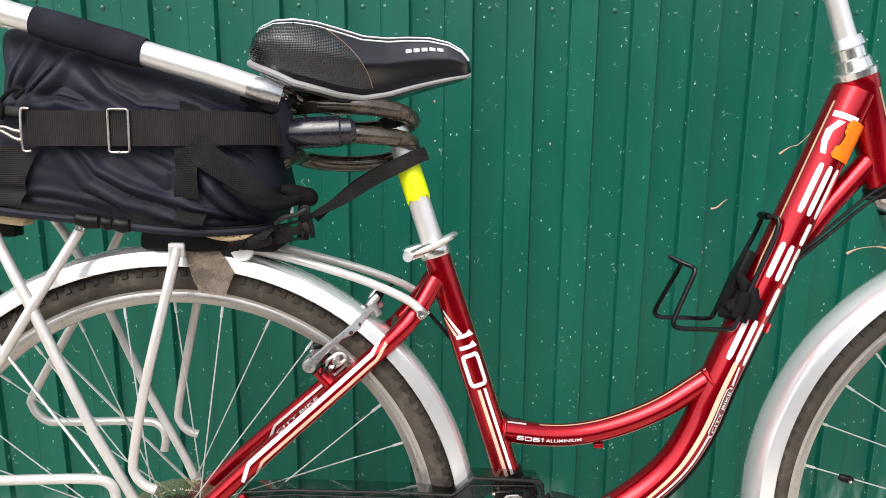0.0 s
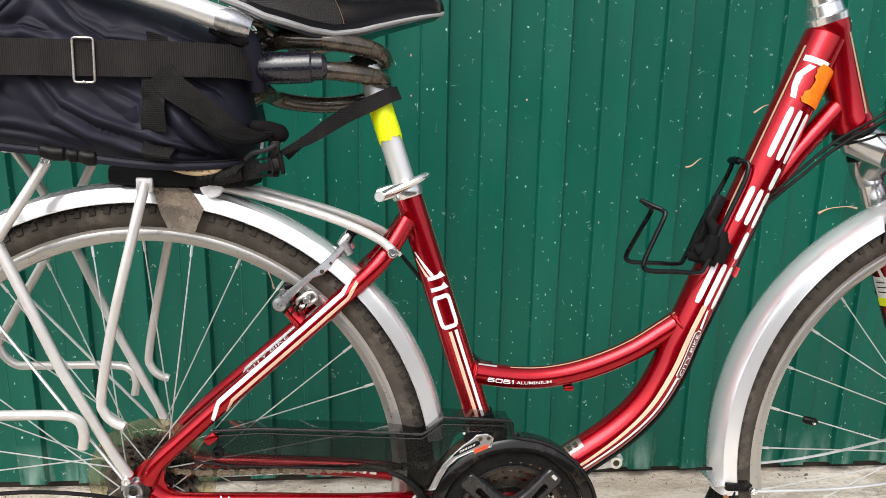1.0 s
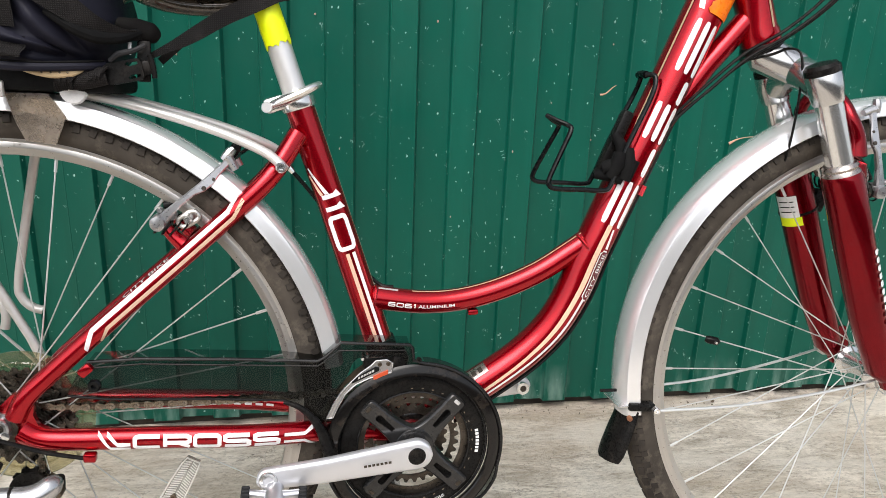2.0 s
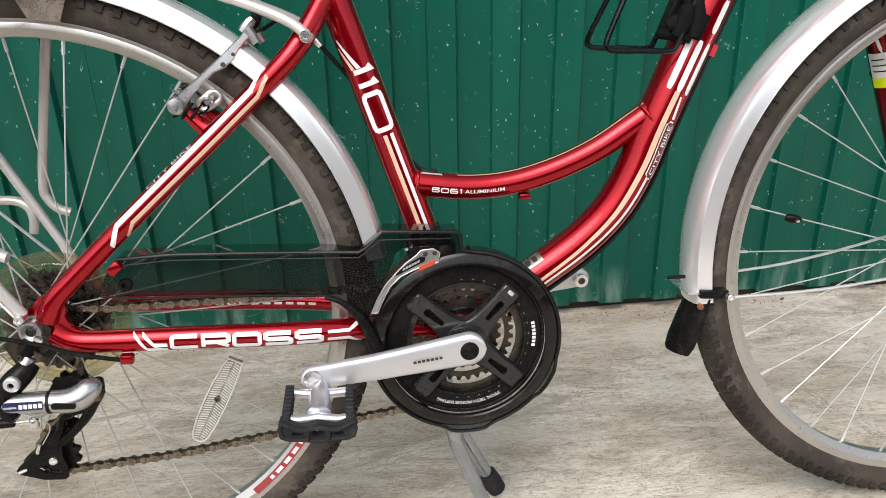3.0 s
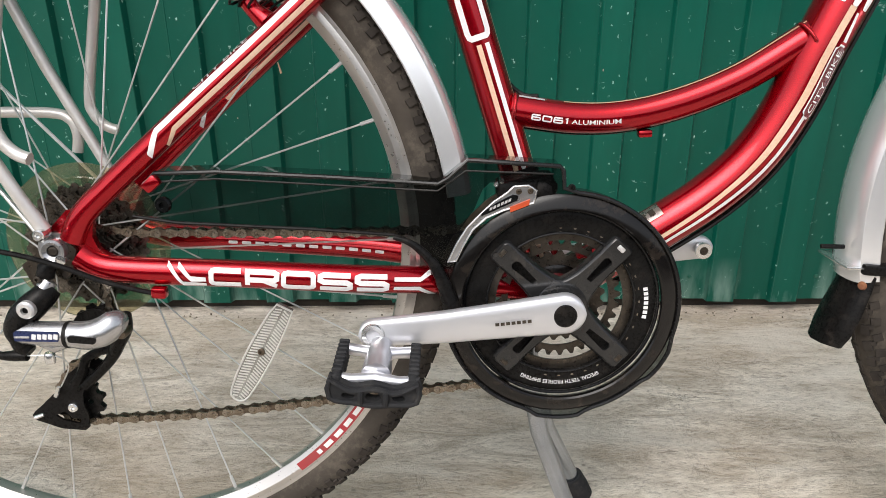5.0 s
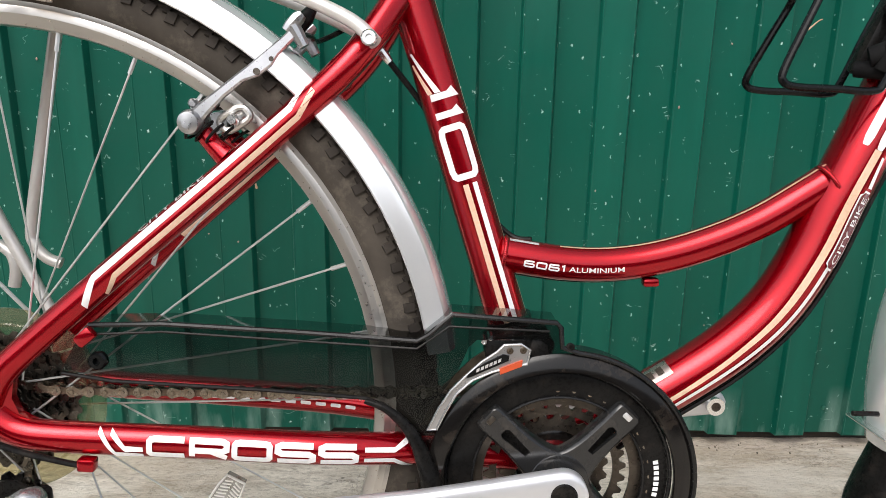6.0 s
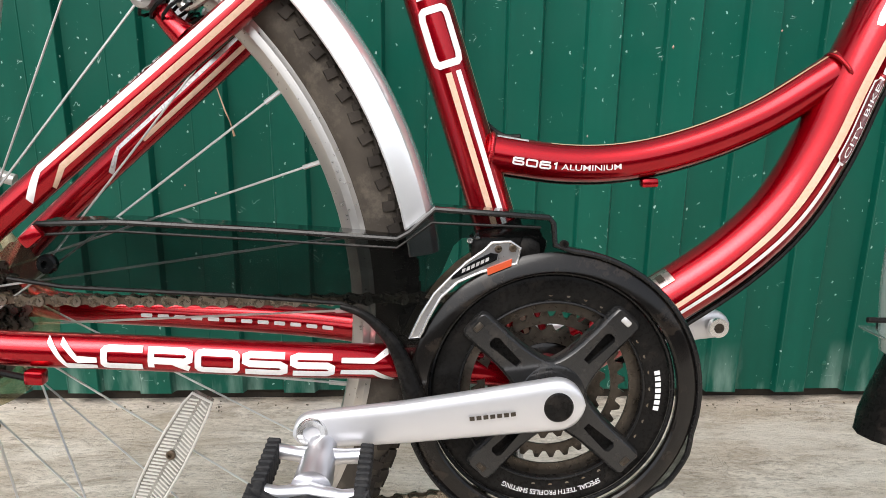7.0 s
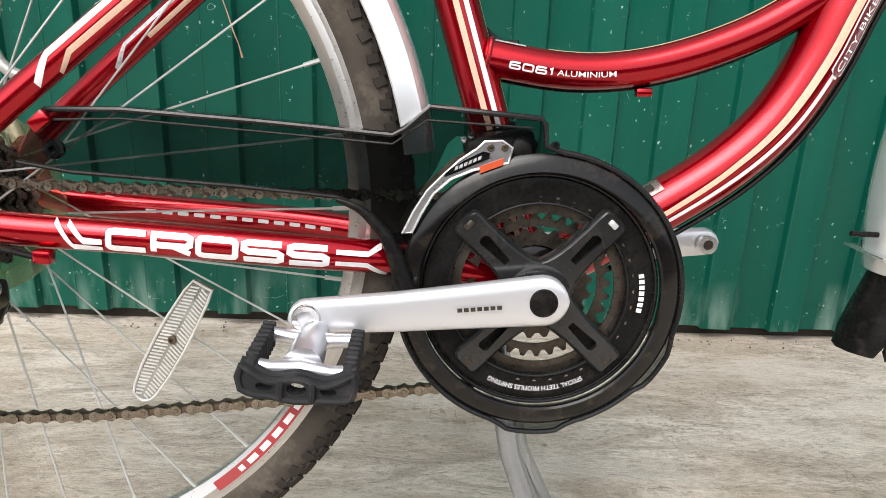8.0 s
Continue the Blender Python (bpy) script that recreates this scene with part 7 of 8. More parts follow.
for s in (-1,):
    ch, ss = STAYS[s][0][::-1], STAYS[s][1][::-1]
    cs_ob = [o for o in bicycle.children if o.name.startswith("chain_stay")][0]
    ss_ob = [o for o in bicycle.children if o.name.startswith("seat_stay")][0]
    wide_word("CROSS", [(-0.0755 + 0.0312 * i, -0.0755 + 0.0312 * i + 0.0255) for i in range(5)], 0.0112, 0.0043, on_tube(ch, 0.0116, frac(ch, 0.199), 0, 0.0008, 1.08), "white", cs_ob, "white letter on the chain stay")
    w = on_tube(ch, 0.0116, frac(ch, 0.199), 0, 0.0008, 1.08)

    def skew(pts):
        b = bmesh.new()
        rows = []
        for (u0, v0, th0), (u1, v1, th1) in zip(pts, pts[1:]):
            for k in range(5):
                f = k / 5
                rows.append((u0 + (u1 - u0) * f, v0 + (v1 - v0) * f, th0 + (th1 - th0) * f))
        rows.append(pts[-1])
        V = [[b.verts.new(w(u, v + th * j)) for j in (-0.5, 0.5)] for u, v, th in rows]
        for A, B in zip(V, V[1:]):
            b.faces.new((A[0], A[1], B[1], B[0]))
        return b
    for pts in ([(-0.104, 0.0095, 0.0055), (-0.093, -0.0020, 0.0046), (-0.080, -0.0020, 0.0034)], [(-0.113, 0.0105, 0.0055), (-0.100, -0.0068, 0.0046), (-0.080, -0.0068, 0.0030)],
                [(0.081, 0.0036, 0.0032), (0.104, 0.0036, 0.0036), (0.114, 0.0105, 0.0055)], [(0.081, -0.0040, 0.0032), (0.104, -0.0040, 0.0036), (0.121, -0.0130, 0.0055)]):
        part("stripe", skew(pts), M["white"], cs_ob)
    f0, f1 = frac(ss, 0.090), frac(ss, 0.232)
    stripes(ss, 0.0104, f0, f1, 14, 44, "white", ss_ob, 30)
    stripes(ss, 0.0104, f0 + 0.03, f1, -30, -8, "cream", ss_ob, 30)
    stripes(ss, 0.0104, f0 - 0.045, f0, [-50, 14], [-20, 44], "white", ss_ob, 6)
    stripes(ss, 0.0104, f0 - 0.005, f0 + 0.03, [-70, -30], [-50, -8], "cream", ss_ob, 6)
    stripes(ss, 0.0104, f1, f1 + 0.045, [14, 60], [44, 95], "white", ss_ob, 6)
    stripes(ss, 0.0104, f1, f1 + 0.05, [-30, 10], [-8, 34], "cream", ss_ob, 6)
    part("lettering", lettering("CITY BIKE", 0.062, 0.0052, on_tube(ss, 0.0104, frac(ss, 0.148), 62, 0.0008), 0.01), M["grey"], ss_ob, "silver lettering")
ch, ss = STAYS[1][0][::-1], STAYS[1][1][::-1]
cs_far = [o for o in bicycle.children if o.name.startswith("chain_stay")][1]
ss_far = [o for o in bicycle.children if o.name.startswith("seat_stay")][1]
stripes(ch, 0.0112, frac(ch, 0.085), frac(ch, 0.30), 206, 214, "grey", cs_far, 20)
wf = on_tube(ch, 0.0112, frac(ch, 0.190), 0, 0.0009, 1.08)
for i in range(12):
    part("mark", slab_on(wf, -0.080 + i * 0.0135, -0.0705 + i * 0.0135, -0.0022, 0.0018, None, 1, 2, 0.0006), M["white"], cs_far, "silver bar of a printed mark")
stripes(ch, 0.0112, frac(ch, 0.075), frac(ch, 0.315), 44, 56, "white", cs_far, 20)
stripes(ss, 0.0104, frac(ss, 0.105), frac(ss, 0.24), 10, 28, "grey", ss_far, 20)
stripes(ss, 0.0104, frac(ss, 0.118), frac(ss, 0.24), -34, -14, "cream", ss_far, 20)
stripes(ss, 0.0104, frac(ss, 0.090), frac(ss, 0.105), [-50, 10], [-24, 28], "grey", ss_far, 6)
st = part("sticker", bmesh.new(), M["orange"], down_tube, "torn orange sticker")
bm = bmesh.new()
wt = on_tube(DOWN, tube_r(0.93) + 0.0006, frac_up(DOWN, 0.815), -30, 0.0010)
rows = []
for i in range(13):
    f = i / 12
    half = 0.0200 * (0.62 + 0.38 * math.sin(math.pi * f) + 0.15 * math.sin(9 * f + 1) + 0.06 * math.sin(31 * f))
    rows.append([bm.verts.new(wt(-0.026 + 0.050 * f, (half * j / 4 + 0.0035 * math.sin(5 * f + 0.5 * j) * (abs(j) == 4)) + 0.002 * math.sin(7 * f))) for j in range(-4, 5)])
for A, B in zip(rows, rows[1:]):
    for j in range(8):
        bm.faces.new((A[j], A[j + 1], B[j + 1], B[j]))
bm.to_mesh(st.data)
bm.free()
HT = HEAD
stripes(HT[::-1], 0.0222, 0.1, 0.92, [30, 14], [42, 22], "tan", head_tube, 10)
worn = part("sticker", band(cut(DOWN, frac(DOWN, 0.502), frac(DOWN, 0.537), 8), tube_r(0.1) + 0.0003, 42, 84, 0.0006, 6), M["wire"], down_tube, "worn silver sticker with dark print")
for k in range(4):
    part("print", band(cut(DOWN, frac(DOWN, 0.505) + 0.013 * k, frac(DOWN, 0.505) + 0.013 * k + 0.008, 2), tube_r(0.1) + 0.0003, 52, 72, 0.0009, 3), M["gear"], worn)
# weld beads
for c, n_, parent in (((0.661, -0.004, 0.5255), 66, step_tube), ((0.392, -0.002, 0.4545), 60, step_tube)):
    bm = bmesh.new()
    d_ = (STEP[-1] - STEP[-4]).normalized() if c[0] > 0.5 else (STEP[3] - STEP[0]).normalized()
    s_ = Vector((0, 1, 0))
    u_ = s_.cross(d_)
    for k in range(n_):
        a = 2 * math.pi * k / n_
        p = Vector(c) - d_ * (0.017 if c[0] > 0.5 else 0.003) + (math.cos(a) * s_ + math.sin(a) * u_) * (0.0146 if c[0] > 0.5 else 0.0138)
        bmesh.ops.create_icosphere(bm, subdivisions=1, radius=0.0021, matrix=Matrix.Translation(p))
    part("weld", bm, M["red"], parent, angle=80)
for wheel_, start_, n_ in ((rear_wheel, 308, 1), (rear_wheel, 140, 1)):
    bm, bw = bmesh.new(), bmesh.new()
    for k in range(24):
        a, b = radians(start_ + k), radians(start_ + k + 1)
        vs = [(r * math.cos(q), -0.0127 - 0.0004, r * math.sin(q)) for q in (a, b) for r in (0.2912, 0.3002)]
        p = [bm.verts.new(v) for v in vs]
        bm.faces.new((p[0], p[1], p[3], p[2]))
        if 5 <= k <= 21 and k % 3:
            vs = [(r * math.cos(q), -0.0137, r * math.sin(q)) for q in (a, b) for r in (0.2934, 0.2982)]
            p = [bw.verts.new(v) for v in vs]
            bw.faces.new((p[0], p[1], p[3], p[2]))
    part("rim_decal", bm, M["rimred"], wheel_, "red rim decal with pale bars")
    part("rim_mark", bw, M["white"], wheel_)

# ---- bag on the rack ----
bag = thing("luggage_bag", "dark navy-black nylon bag strapped on the silver rack", "bag", BIKE @ Matrix.Translation((0.007, 0, -0.006)))

# creases of the cloth: the line of each valley, its height and its width
FOLDS = ((((-0.088, 0.812), (-0.064, 0.780), (-0.030, 0.761), (0.010, 0.748), (0.085, 0.724)), 0.0125, 0.0095), (((0.044, 0.802), (0.074, 0.764), (0.100, 0.736), (0.118, 0.724)), 0.0130, 0.0100),
         (((-0.084, 0.900), (-0.052, 0.868), (-0.020, 0.850), (0.030, 0.846)), 0.0085, 0.0100), (((-0.095, 0.912), (-0.121, 0.876), (-0.140, 0.856)), 0.0100, 0.0085),
         (((-0.135, 0.918), (-0.148, 0.880), (-0.150, 0.862)), 0.0085, 0.0075), (((-0.140, 0.852), (-0.100, 0.862), (-0.060, 0.850)), 0.0070, 0.0080), (((0.000, 0.742), (0.050, 0.736), (0.095, 0.728)), 0.0060, 0.0060),
         (((-0.200, 0.775), (-0.165, 0.762), (-0.110, 0.757), (-0.050, 0.742)), 0.0060, 0.0080), (((0.060, 0.812), (0.090, 0.798), (0.112, 0.772)), 0.0070, 0.0080), (((-0.020, 0.805), (0.015, 0.785), (0.020, 0.762)), 0.0050, 0.0090),
         (((-0.170, 0.845), (-0.180, 0.815), (-0.196, 0.790)), 0.0060, 0.0070), (((0.020, 0.872), (0.060, 0.852), (0.105, 0.842)), 0.0060, 0.0070))


def crease(x, z):
    """How far the cloth stands out (+) or in (-) beside the creases."""
    out = 0.0
    for line, h, w in FOLDS:
        best = None
        for i, ((xa, za), (xb, zb)) in enumerate(zip(line, line[1:])):
            tx, tz = xb - xa, zb - za
            q = min(max(((x - xa) * tx + (z - za) * tz) / (tx * tx + tz * tz), 0.0), 1.0)
            far = math.hypot(x - xa - q * tx, z - za - q * tz)
            if best is None or far < best[0]:
                best = (far, (i + q) / (len(line) - 1), ((x - xa) * tz - (z - za) * tx) / math.hypot(tx, tz))
        far, along, side = best
        if far < 5 * w:
            if side < 0 and line[0][0] > line[-1][0] or side > 0 and line[0][0] > line[-1][0]:
                side = -side
            fade = math.sin(math.pi * (0.10 + 0.80 * along))
            ridge = math.exp(-((side - 1.1 * w) / (1.3 * w)) ** 2)
            valley = math.exp(-((side + 0.35 * w) / (0.75 * w)) ** 2)
            out += h * fade * (ridge - 1.0 * valley) * math.exp(-((far / (2.6 * w)) ** 4))
    return out


def bag_shape():
    """A soft creased box that flares out towards the foot of its rear end."""
    bm, rows = bmesh.new(), []
    ss = [0.0, 0.006, 0.016, 0.03] + list(np.linspace(0.05, 0.93, 220)) + [0.955, 0.978, 0.992, 1.0]
    vs = [math.sin(math.pi / 2 * (0.55 * u + 0.45 * u ** 3)) for u in np.linspace(-1, 1, 170)]
    sines = [math.copysign(abs(v) ** (1 / 0.62), v) for v in vs]
    turns = [(math.sqrt(max(0.0, 1 - q * q)), q) for q in sines] + [(-math.sqrt(max(0.0, 1 - q * q)), q) for q in sines[-2:0:-1]]
    na = len(turns)
    for s in ss:
        x0 = -0.19 + 0.315 * s
        zt = float(np.interp(x0, [-0.22, -0.15, 0.0, 0.10, 0.14], [0.950, 0.935, 0.897, 0.868, 0.825]))
        zb = float(np.interp(x0, [-0.21, -0.168, -0.085, -0.031, 0.011, 0.05, 0.14], [0.746, 0.737, 0.727, 0.719, 0.714, 0.714, 0.719]))
        e = float(np.interp(s, [0, 0.006, 0.016, 0.03, 0.06, 0.80, 0.93, 0.978, 1.0], [0.40, 0.70, 0.84, 0.92, 1.0, 1.0, 0.86, 0.66, 0.35]))
        h, mid = (zt - zb) / 2, (zt + zb) / 2
        h *= float(np.interp(e, [0.35, 0.72, 1], [0.80, 0.95, 1]))
        w = 0.088 * e
        ring = []
        for k in range(na):
            ca, sa = turns[k]
            y = -w * math.copysign(abs(ca) ** 0.50, ca)
            z = mid + h * math.copysign(abs(sa) ** 0.62, sa)
            f = (z - zb) / max(zt - zb, 1e-4)
            xl = float(np.interp(z, [0.74, 0.762, 0.795, 0.833, 0.862, 0.89, 0.93], [-0.212, -0.213, -0.197, -0.180, -0.167, -0.166, -0.176]))
            xr = float(np.interp(z, [0.72, 0.765, 0.815, 0.86], [0.120, 0.128, 0.118, 0.108]))
            x = xl + (xr - xl) * s
            y *= 1.03 - 0.28 * f ** 2
            soft = 0.004 * noise.noise((x * 9, z * 9, y * 4)) + 0.0022 * noise.noise(((x + 1.2 * z) * 34, (z - 0.6 * x) * 14, 4 + y)) + 0.0008 * noise.noise((x * 70, z * 70, y * 20))
            k_ = (soft + (crease(x, z) if y < 0 else 0.0)) * min(1.0, e * 1.05)
            ring.append(bm.verts.new((x, y + math.copysign(k_, y) * abs(ca) ** 0.3, z + k_ * 0.25 * math.copysign(1, sa))))
        rows.append(ring)
    for A, B in zip(rows, rows[1:]):
        for k in range(na):
            bm.faces.new((A[k], A[(k + 1) % na], B[(k + 1) % na], B[k]))
    bm.faces.new(rows[0])
    bm.faces.new(rows[-1])
    return bm


part("body", bag_shape(), M["nylon_navy"], bag, "creased navy-black nylon body", angle=80)


def ribbon(path, width, up=Vector((0, 0, 1)), thick=0.0016, bm=None, wide=None):
    """A flat webbing strap along a path; its width lies along up."""
    bm = bm or bmesh.new()
    path = [Vector(p) for p in path]
    rows = []
    W = np.interp(np.linspace(0, 1, len(path)), np.linspace(0, 1, len(wide)), wide) if wide else [width] * len(path)
    for i, c in enumerate(path):
        t = (path[min(i + 1, len(path) - 1)] - path[max(i - 1, 0)]).normalized()
        u = (up - t * up.dot(t)).normalized()
        n_ = t.cross(u)
        w = float(W[i]) / 2
        rows.append([bm.verts.new(c + a * w * u + b * thick / 2 * n_) for a, b in ((-1, -1), (-0.9, -1.25), (0, -1), (0.9, -1.25), (1, -1), (1, 1), (-1, 1))])
    for A, B in zip(rows, rows[1:]):
        for k in range(7):
            bm.faces.new((A[k], A[(k + 1) % 7], B[(k + 1) % 7], B[k]))
    bm.faces.new(rows[0])
    bm.faces.new(rows[-1])
    return bm


part("strap", ribbon(smooth_path([(-0.126, -0.1000, 0.8280), (-0.09, -0.1010, 0.8280), (-0.04, -0.1005, 0.8280), (0.02, -0.1000, 0.8280), (0.06, -0.0960, 0.8285), (0.090, -0.0890, 0.8290), (0.112, -0.0760, 0.8285), (0.128, -0.055, 0.826), (0.138, -0.030, 0.824)], 6), 0.036, wide=[0.0360, 0.0360, 0.0360, 0.0355, 0.0345, 0.0320, 0.026]), M["webbing_across"], bag, "wide black webbing strap")


def frame_ring(c, w, h, r, m=None):
    pts = []
    for x, z in rounded(-w / 2, -h / 2, w / 2, h / 2, r * 2.2, 4):
        pts.append(Vector(c) + Vector((x, 0, z)))
    return tube(pts, r, 10, closed=True)


bk = part("buckle", frame_ring((-0.0330, -0.1035, 0.8255), 0.0205, 0.0440, 0.0013), M["wire"], bag, "thin steel slider buckle")
part("pin", lathe([(0, -0.0022), (0.0014, -0.0018), (0.0016, 0), (0, 0)], 10), M["chrome"], bk, "", pose(-0.0330, -0.1045, 0.8035))
part("strap_ring", tube(smooth_path([(-0.1215, -0.1025, 0.8475), (-0.1270, -0.1030, 0.8480), (-0.1295, -0.1035, 0.8440), (-0.1300, -0.1040, 0.8260), (-0.1295, -0.1035, 0.8080), (-0.1270, -0.1030, 0.8045), (-0.1215, -0.1025, 0.8050)], 4), 0.0014, 10), M["wire"], bag, "steel strap ring")
hk = part("snap_hook", tube(smooth_path([(-0.130, -0.1040, 0.8245), (-0.136, -0.1045, 0.8255), (-0.146, -0.1050, 0.8290), (-0.1545, -0.1045, 0.8290)], 4), [0.0024, 0.0018, 0.0015, 0.0013], 10), M["wire"], bag, "steel snap hook")
part("hook_bend", tube(smooth_path([(-0.130, -0.1040, 0.8155), (-0.138, -0.1045, 0.8185), (-0.148, -0.1050, 0.8245), (-0.154, -0.1050, 0.8240), (-0.156, -0.1045, 0.8140), (-0.161, -0.1035, 0.8070), (-0.164, -0.102, 0.8090)], 4), [0.0024, 0.0018, 0.0015, 0.0015], 10), M["wire"], hk)
part("spare_rod", tube([(-0.176, -0.083, 0.8510), (-0.172, -0.084, 0.8500), (-0.168, -0.085, 0.8490), (-0.130, -0.098, 0.8440)], [0.0030, 0.0052, 0.0056, 0.0052], 12), M["rubber"], bag, "dark grey rod end")
part("elastic_cord", tube(smooth_path([(-0.160, -0.060, 0.845), (-0.162, -0.082, 0.853), (-0.156, -0.093, 0.858), (-0.150, -0.098, 0.848), (-0.155, -0.09, 0.838)], 5), 0.0022, 8), M["nylon"], bag, "black elastic cord")
part("elastic_cord", tube(smooth_path([(-0.158, -0.090, 0.852), (-0.146, -0.098, 0.861), (-0.134, -0.101, 0.868), (-0.126, -0.103, 0.866), (-0.136, -0.1, 0.858)], 5), 0.0022, 8), M["nylon"], bag, "black elastic cord")
part("elastic_cord", ribbon(smooth_path([(-0.180, -0.060, 0.828), (-0.196, -0.066, 0.806), (-0.212, -0.068, 0.784), (-0.226, -0.064, 0.766), (-0.228, -0.05, 0.752)], 5), 0.010, Vector((0.8, 0, 0.5))), M["webbing"], bag, "black strap pulled round the end")
part("end_tag", box((0.006, 0.010, 0.012), pose(-0.231, -0.060, 0.785, 0, 20, 0), 0.002), M["orange"], bag, "small orange plastic tag")
handle = [(-0.350, -0.072, 1.004), (-0.150, -0.074, 0.9470), (-0.116, -0.075, 0.937), (-0.011, -0.077, 0.9070), (0.060, -0.078, 0.8860), (0.112, -0.078, 0.8690)]
hd = part("handle_tube", tube(handle, 0.0125, 18, squash=1.05), M["satin"], bag, "bright silver oval handle tube")
part("handle_sleeve", tube(cut(handle, 0.49, 0.73, 8), [0.0142, 0.0155, 0.0150, 0.0152, 0.0156, 0.0143], 18, squash=1.1), M["foam"], hd, "grey-black foam sleeve")
# grey metal end; the shadows on it are put into a darker alloy
part("handle_joint", tube([(0.096, -0.078, 0.8740), (0.104, -0.078, 0.8715), (0.112, -0.078, 0.869), (0.128, -0.074, 0.864)], [0.0127, 0.0131, 0.0132, 0.0105], 18), M["armmetal"], hd, "grey metal end of the handle tube, darkened for its shadows")
part("handle_tube", tube([(x, -y, z) for x, y, z in handle], 0.0125, 18, squash=1.05), M["satin"], bag, "bright silver oval handle tube")
part("base_board", box((0.275, 0.100, 0.012), pose(-0.065, 0, 0.7340, 0, 5.5, 0), 0.004), M["black"], bag, "stiff black base board")
seam_line = smooth_path([(-0.214, -0.060, 0.7545), (-0.204, -0.082, 0.7525), (-0.185, -0.0905, 0.7480), (-0.140, -0.0925, 0.7405), (-0.085, -0.0930, 0.7340), (-0.031, -0.0925, 0.7265), (0.011, -0.0920, 0.7215), (0.050, -0.0900, 0.7190), (0.095, -0.0800, 0.7205), (0.112, -0.065, 0.722)], 6)
part("side_seam", tube(seam_line, [0.0030, 0.0046, 0.0050, 0.0052, 0.0050, 0.0046, 0.0040], 10), M["nylon_navy"], bag, "thick bound seam round the foot")
part("seam_piping", tube([p + Vector((0, -0.0025, 0.0042)) for p in seam_line], 0.0012, 6), M["nylon"], bag)
wrapm = bmesh.new()
for xa, xb, r in ((-0.084, -0.060, 0.0078), (-0.058, -0.047, 0.0072), (-0.045, -0.029, 0.0078)):
    za, zb_ = 0.7345 - (xa + 0.085) * 0.135, 0.7345 - (xb + 0.085) * 0.135
    tube([(xa, -0.0925, za), (xa + 0.002, -0.0930, za), ((xa + xb) / 2, -0.0945, (za + zb_) / 2 - 0.001), (xb - 0.002, -0.0930, zb_), (xb, -0.0925, zb_)], [r * 0.75, r, r * 1.03, r, r * 0.75], 12, bm=wrapm)
part("tape_wrap", wrapm, M["black"], bag, "shiny black tape wound round the seam")


def panel(outline, nu=26, nv=26, lift=0.0012, depth=0.0008):
    """A patch sewn on the near side: it follows the cloth. outline: corners (x, z) in order, four of them."""
    bm, g = bmesh.new(), []
    a, b, c, d = (Vector(p) for p in outline)
    for i in range(nu + 1):
        row = []
        for j in range(nv + 1):
            u, v = i / nu, j / nv
            p = a.lerp(b, u).lerp(d.lerp(c, u), v)
            x, z = p
            f = min(max((z - 0.74) / 0.18, 0.0), 1.0)
            row.append(bm.verts.new((x, -(0.0905 + 0.004 * math.sin(math.pi * min(f * 1.3, 1.0)) - 0.020 * f * f + max(-0.004, crease(x, z))) - lift - 0.004 * noise.noise((x * 9, z * 9, -0.36)) - 0.0012, z)))
        g.append(row)
    for i in range(nu):
        for j in range(nv):
            bm.faces.new((g[i][j], g[i + 1][j], g[i + 1][j + 1], g[i][j + 1]))
    return bm


pp = part("pocket_patch", panel(((-0.1690, 0.7490), (-0.1380, 0.7470), (-0.1330, 0.7790), (-0.1640, 0.7820))), M["webbing_down"], bag, "ribbed black reinforcing patch")
part("patch_top", panel(((-0.1660, 0.7815), (-0.1325, 0.7785), (-0.1180, 0.8080), (-0.1600, 0.8100))), M["webbing_down"], pp)
strap2 = part("side_strap", panel(((0.0170, 0.7560), (0.0430, 0.7540), (0.0460, 0.8100), (0.0210, 0.8100)), 12, 22, 0.0024), M["webbing_weave"], bag, "black webbing strap down the side")
part("strap_foot", panel(((0.0200, 0.7280), (0.0480, 0.7270), (0.0500, 0.7460), (0.0180, 0.7460)), 12, 10, 0.0020), M["webbing_weave"], strap2)
part("strap_tab", panel(((0.0260, 0.8440), (0.0500, 0.8440), (0.0480, 0.8520), (0.0260, 0.8570)), 8, 6, 0.0030), M["webbing_weave"], strap2)
part("side_strap", ribbon(smooth_path([(0.040, -0.1010, 0.815), (0.054, -0.1020, 0.800), (0.078, -0.1010, 0.783), (0.095, -0.0980, 0.770), (0.112, -0.0900, 0.758), (0.132, -0.0760, 0.751), (0.150, -0.0600, 0.752)], 6), 0.020, Vector((0.45, 0, 0.85)), wide=[0.030, 0.028, 0.026, 0.022, 0.018, 0.012, 0.008]), M["webbing_weave"], bag, "black webbing strap across the corner")
part("strap_fold", tube(smooth_path([(0.070, -0.0950, 0.7700), (0.092, -0.0930, 0.7560), (0.112, -0.0850, 0.7480), (0.132, -0.0720, 0.7490), (0.148, -0.0600, 0.7560)], 5), [0.003, 0.006, 0.007, 0.006, 0.004], 10), M["nylon"], bag, "gathered black nylon edge")
part("corner_web", tube(smooth_path([(0.124, -0.058, 0.7640), (0.140, -0.058, 0.7590), (0.154, -0.054, 0.7540), (0.160, -0.050, 0.7500)], 5), [0.004, 0.0085, 0.0095, 0.005], 12, squash=1.15), M["webbing"], bag, "bunched black strap end")
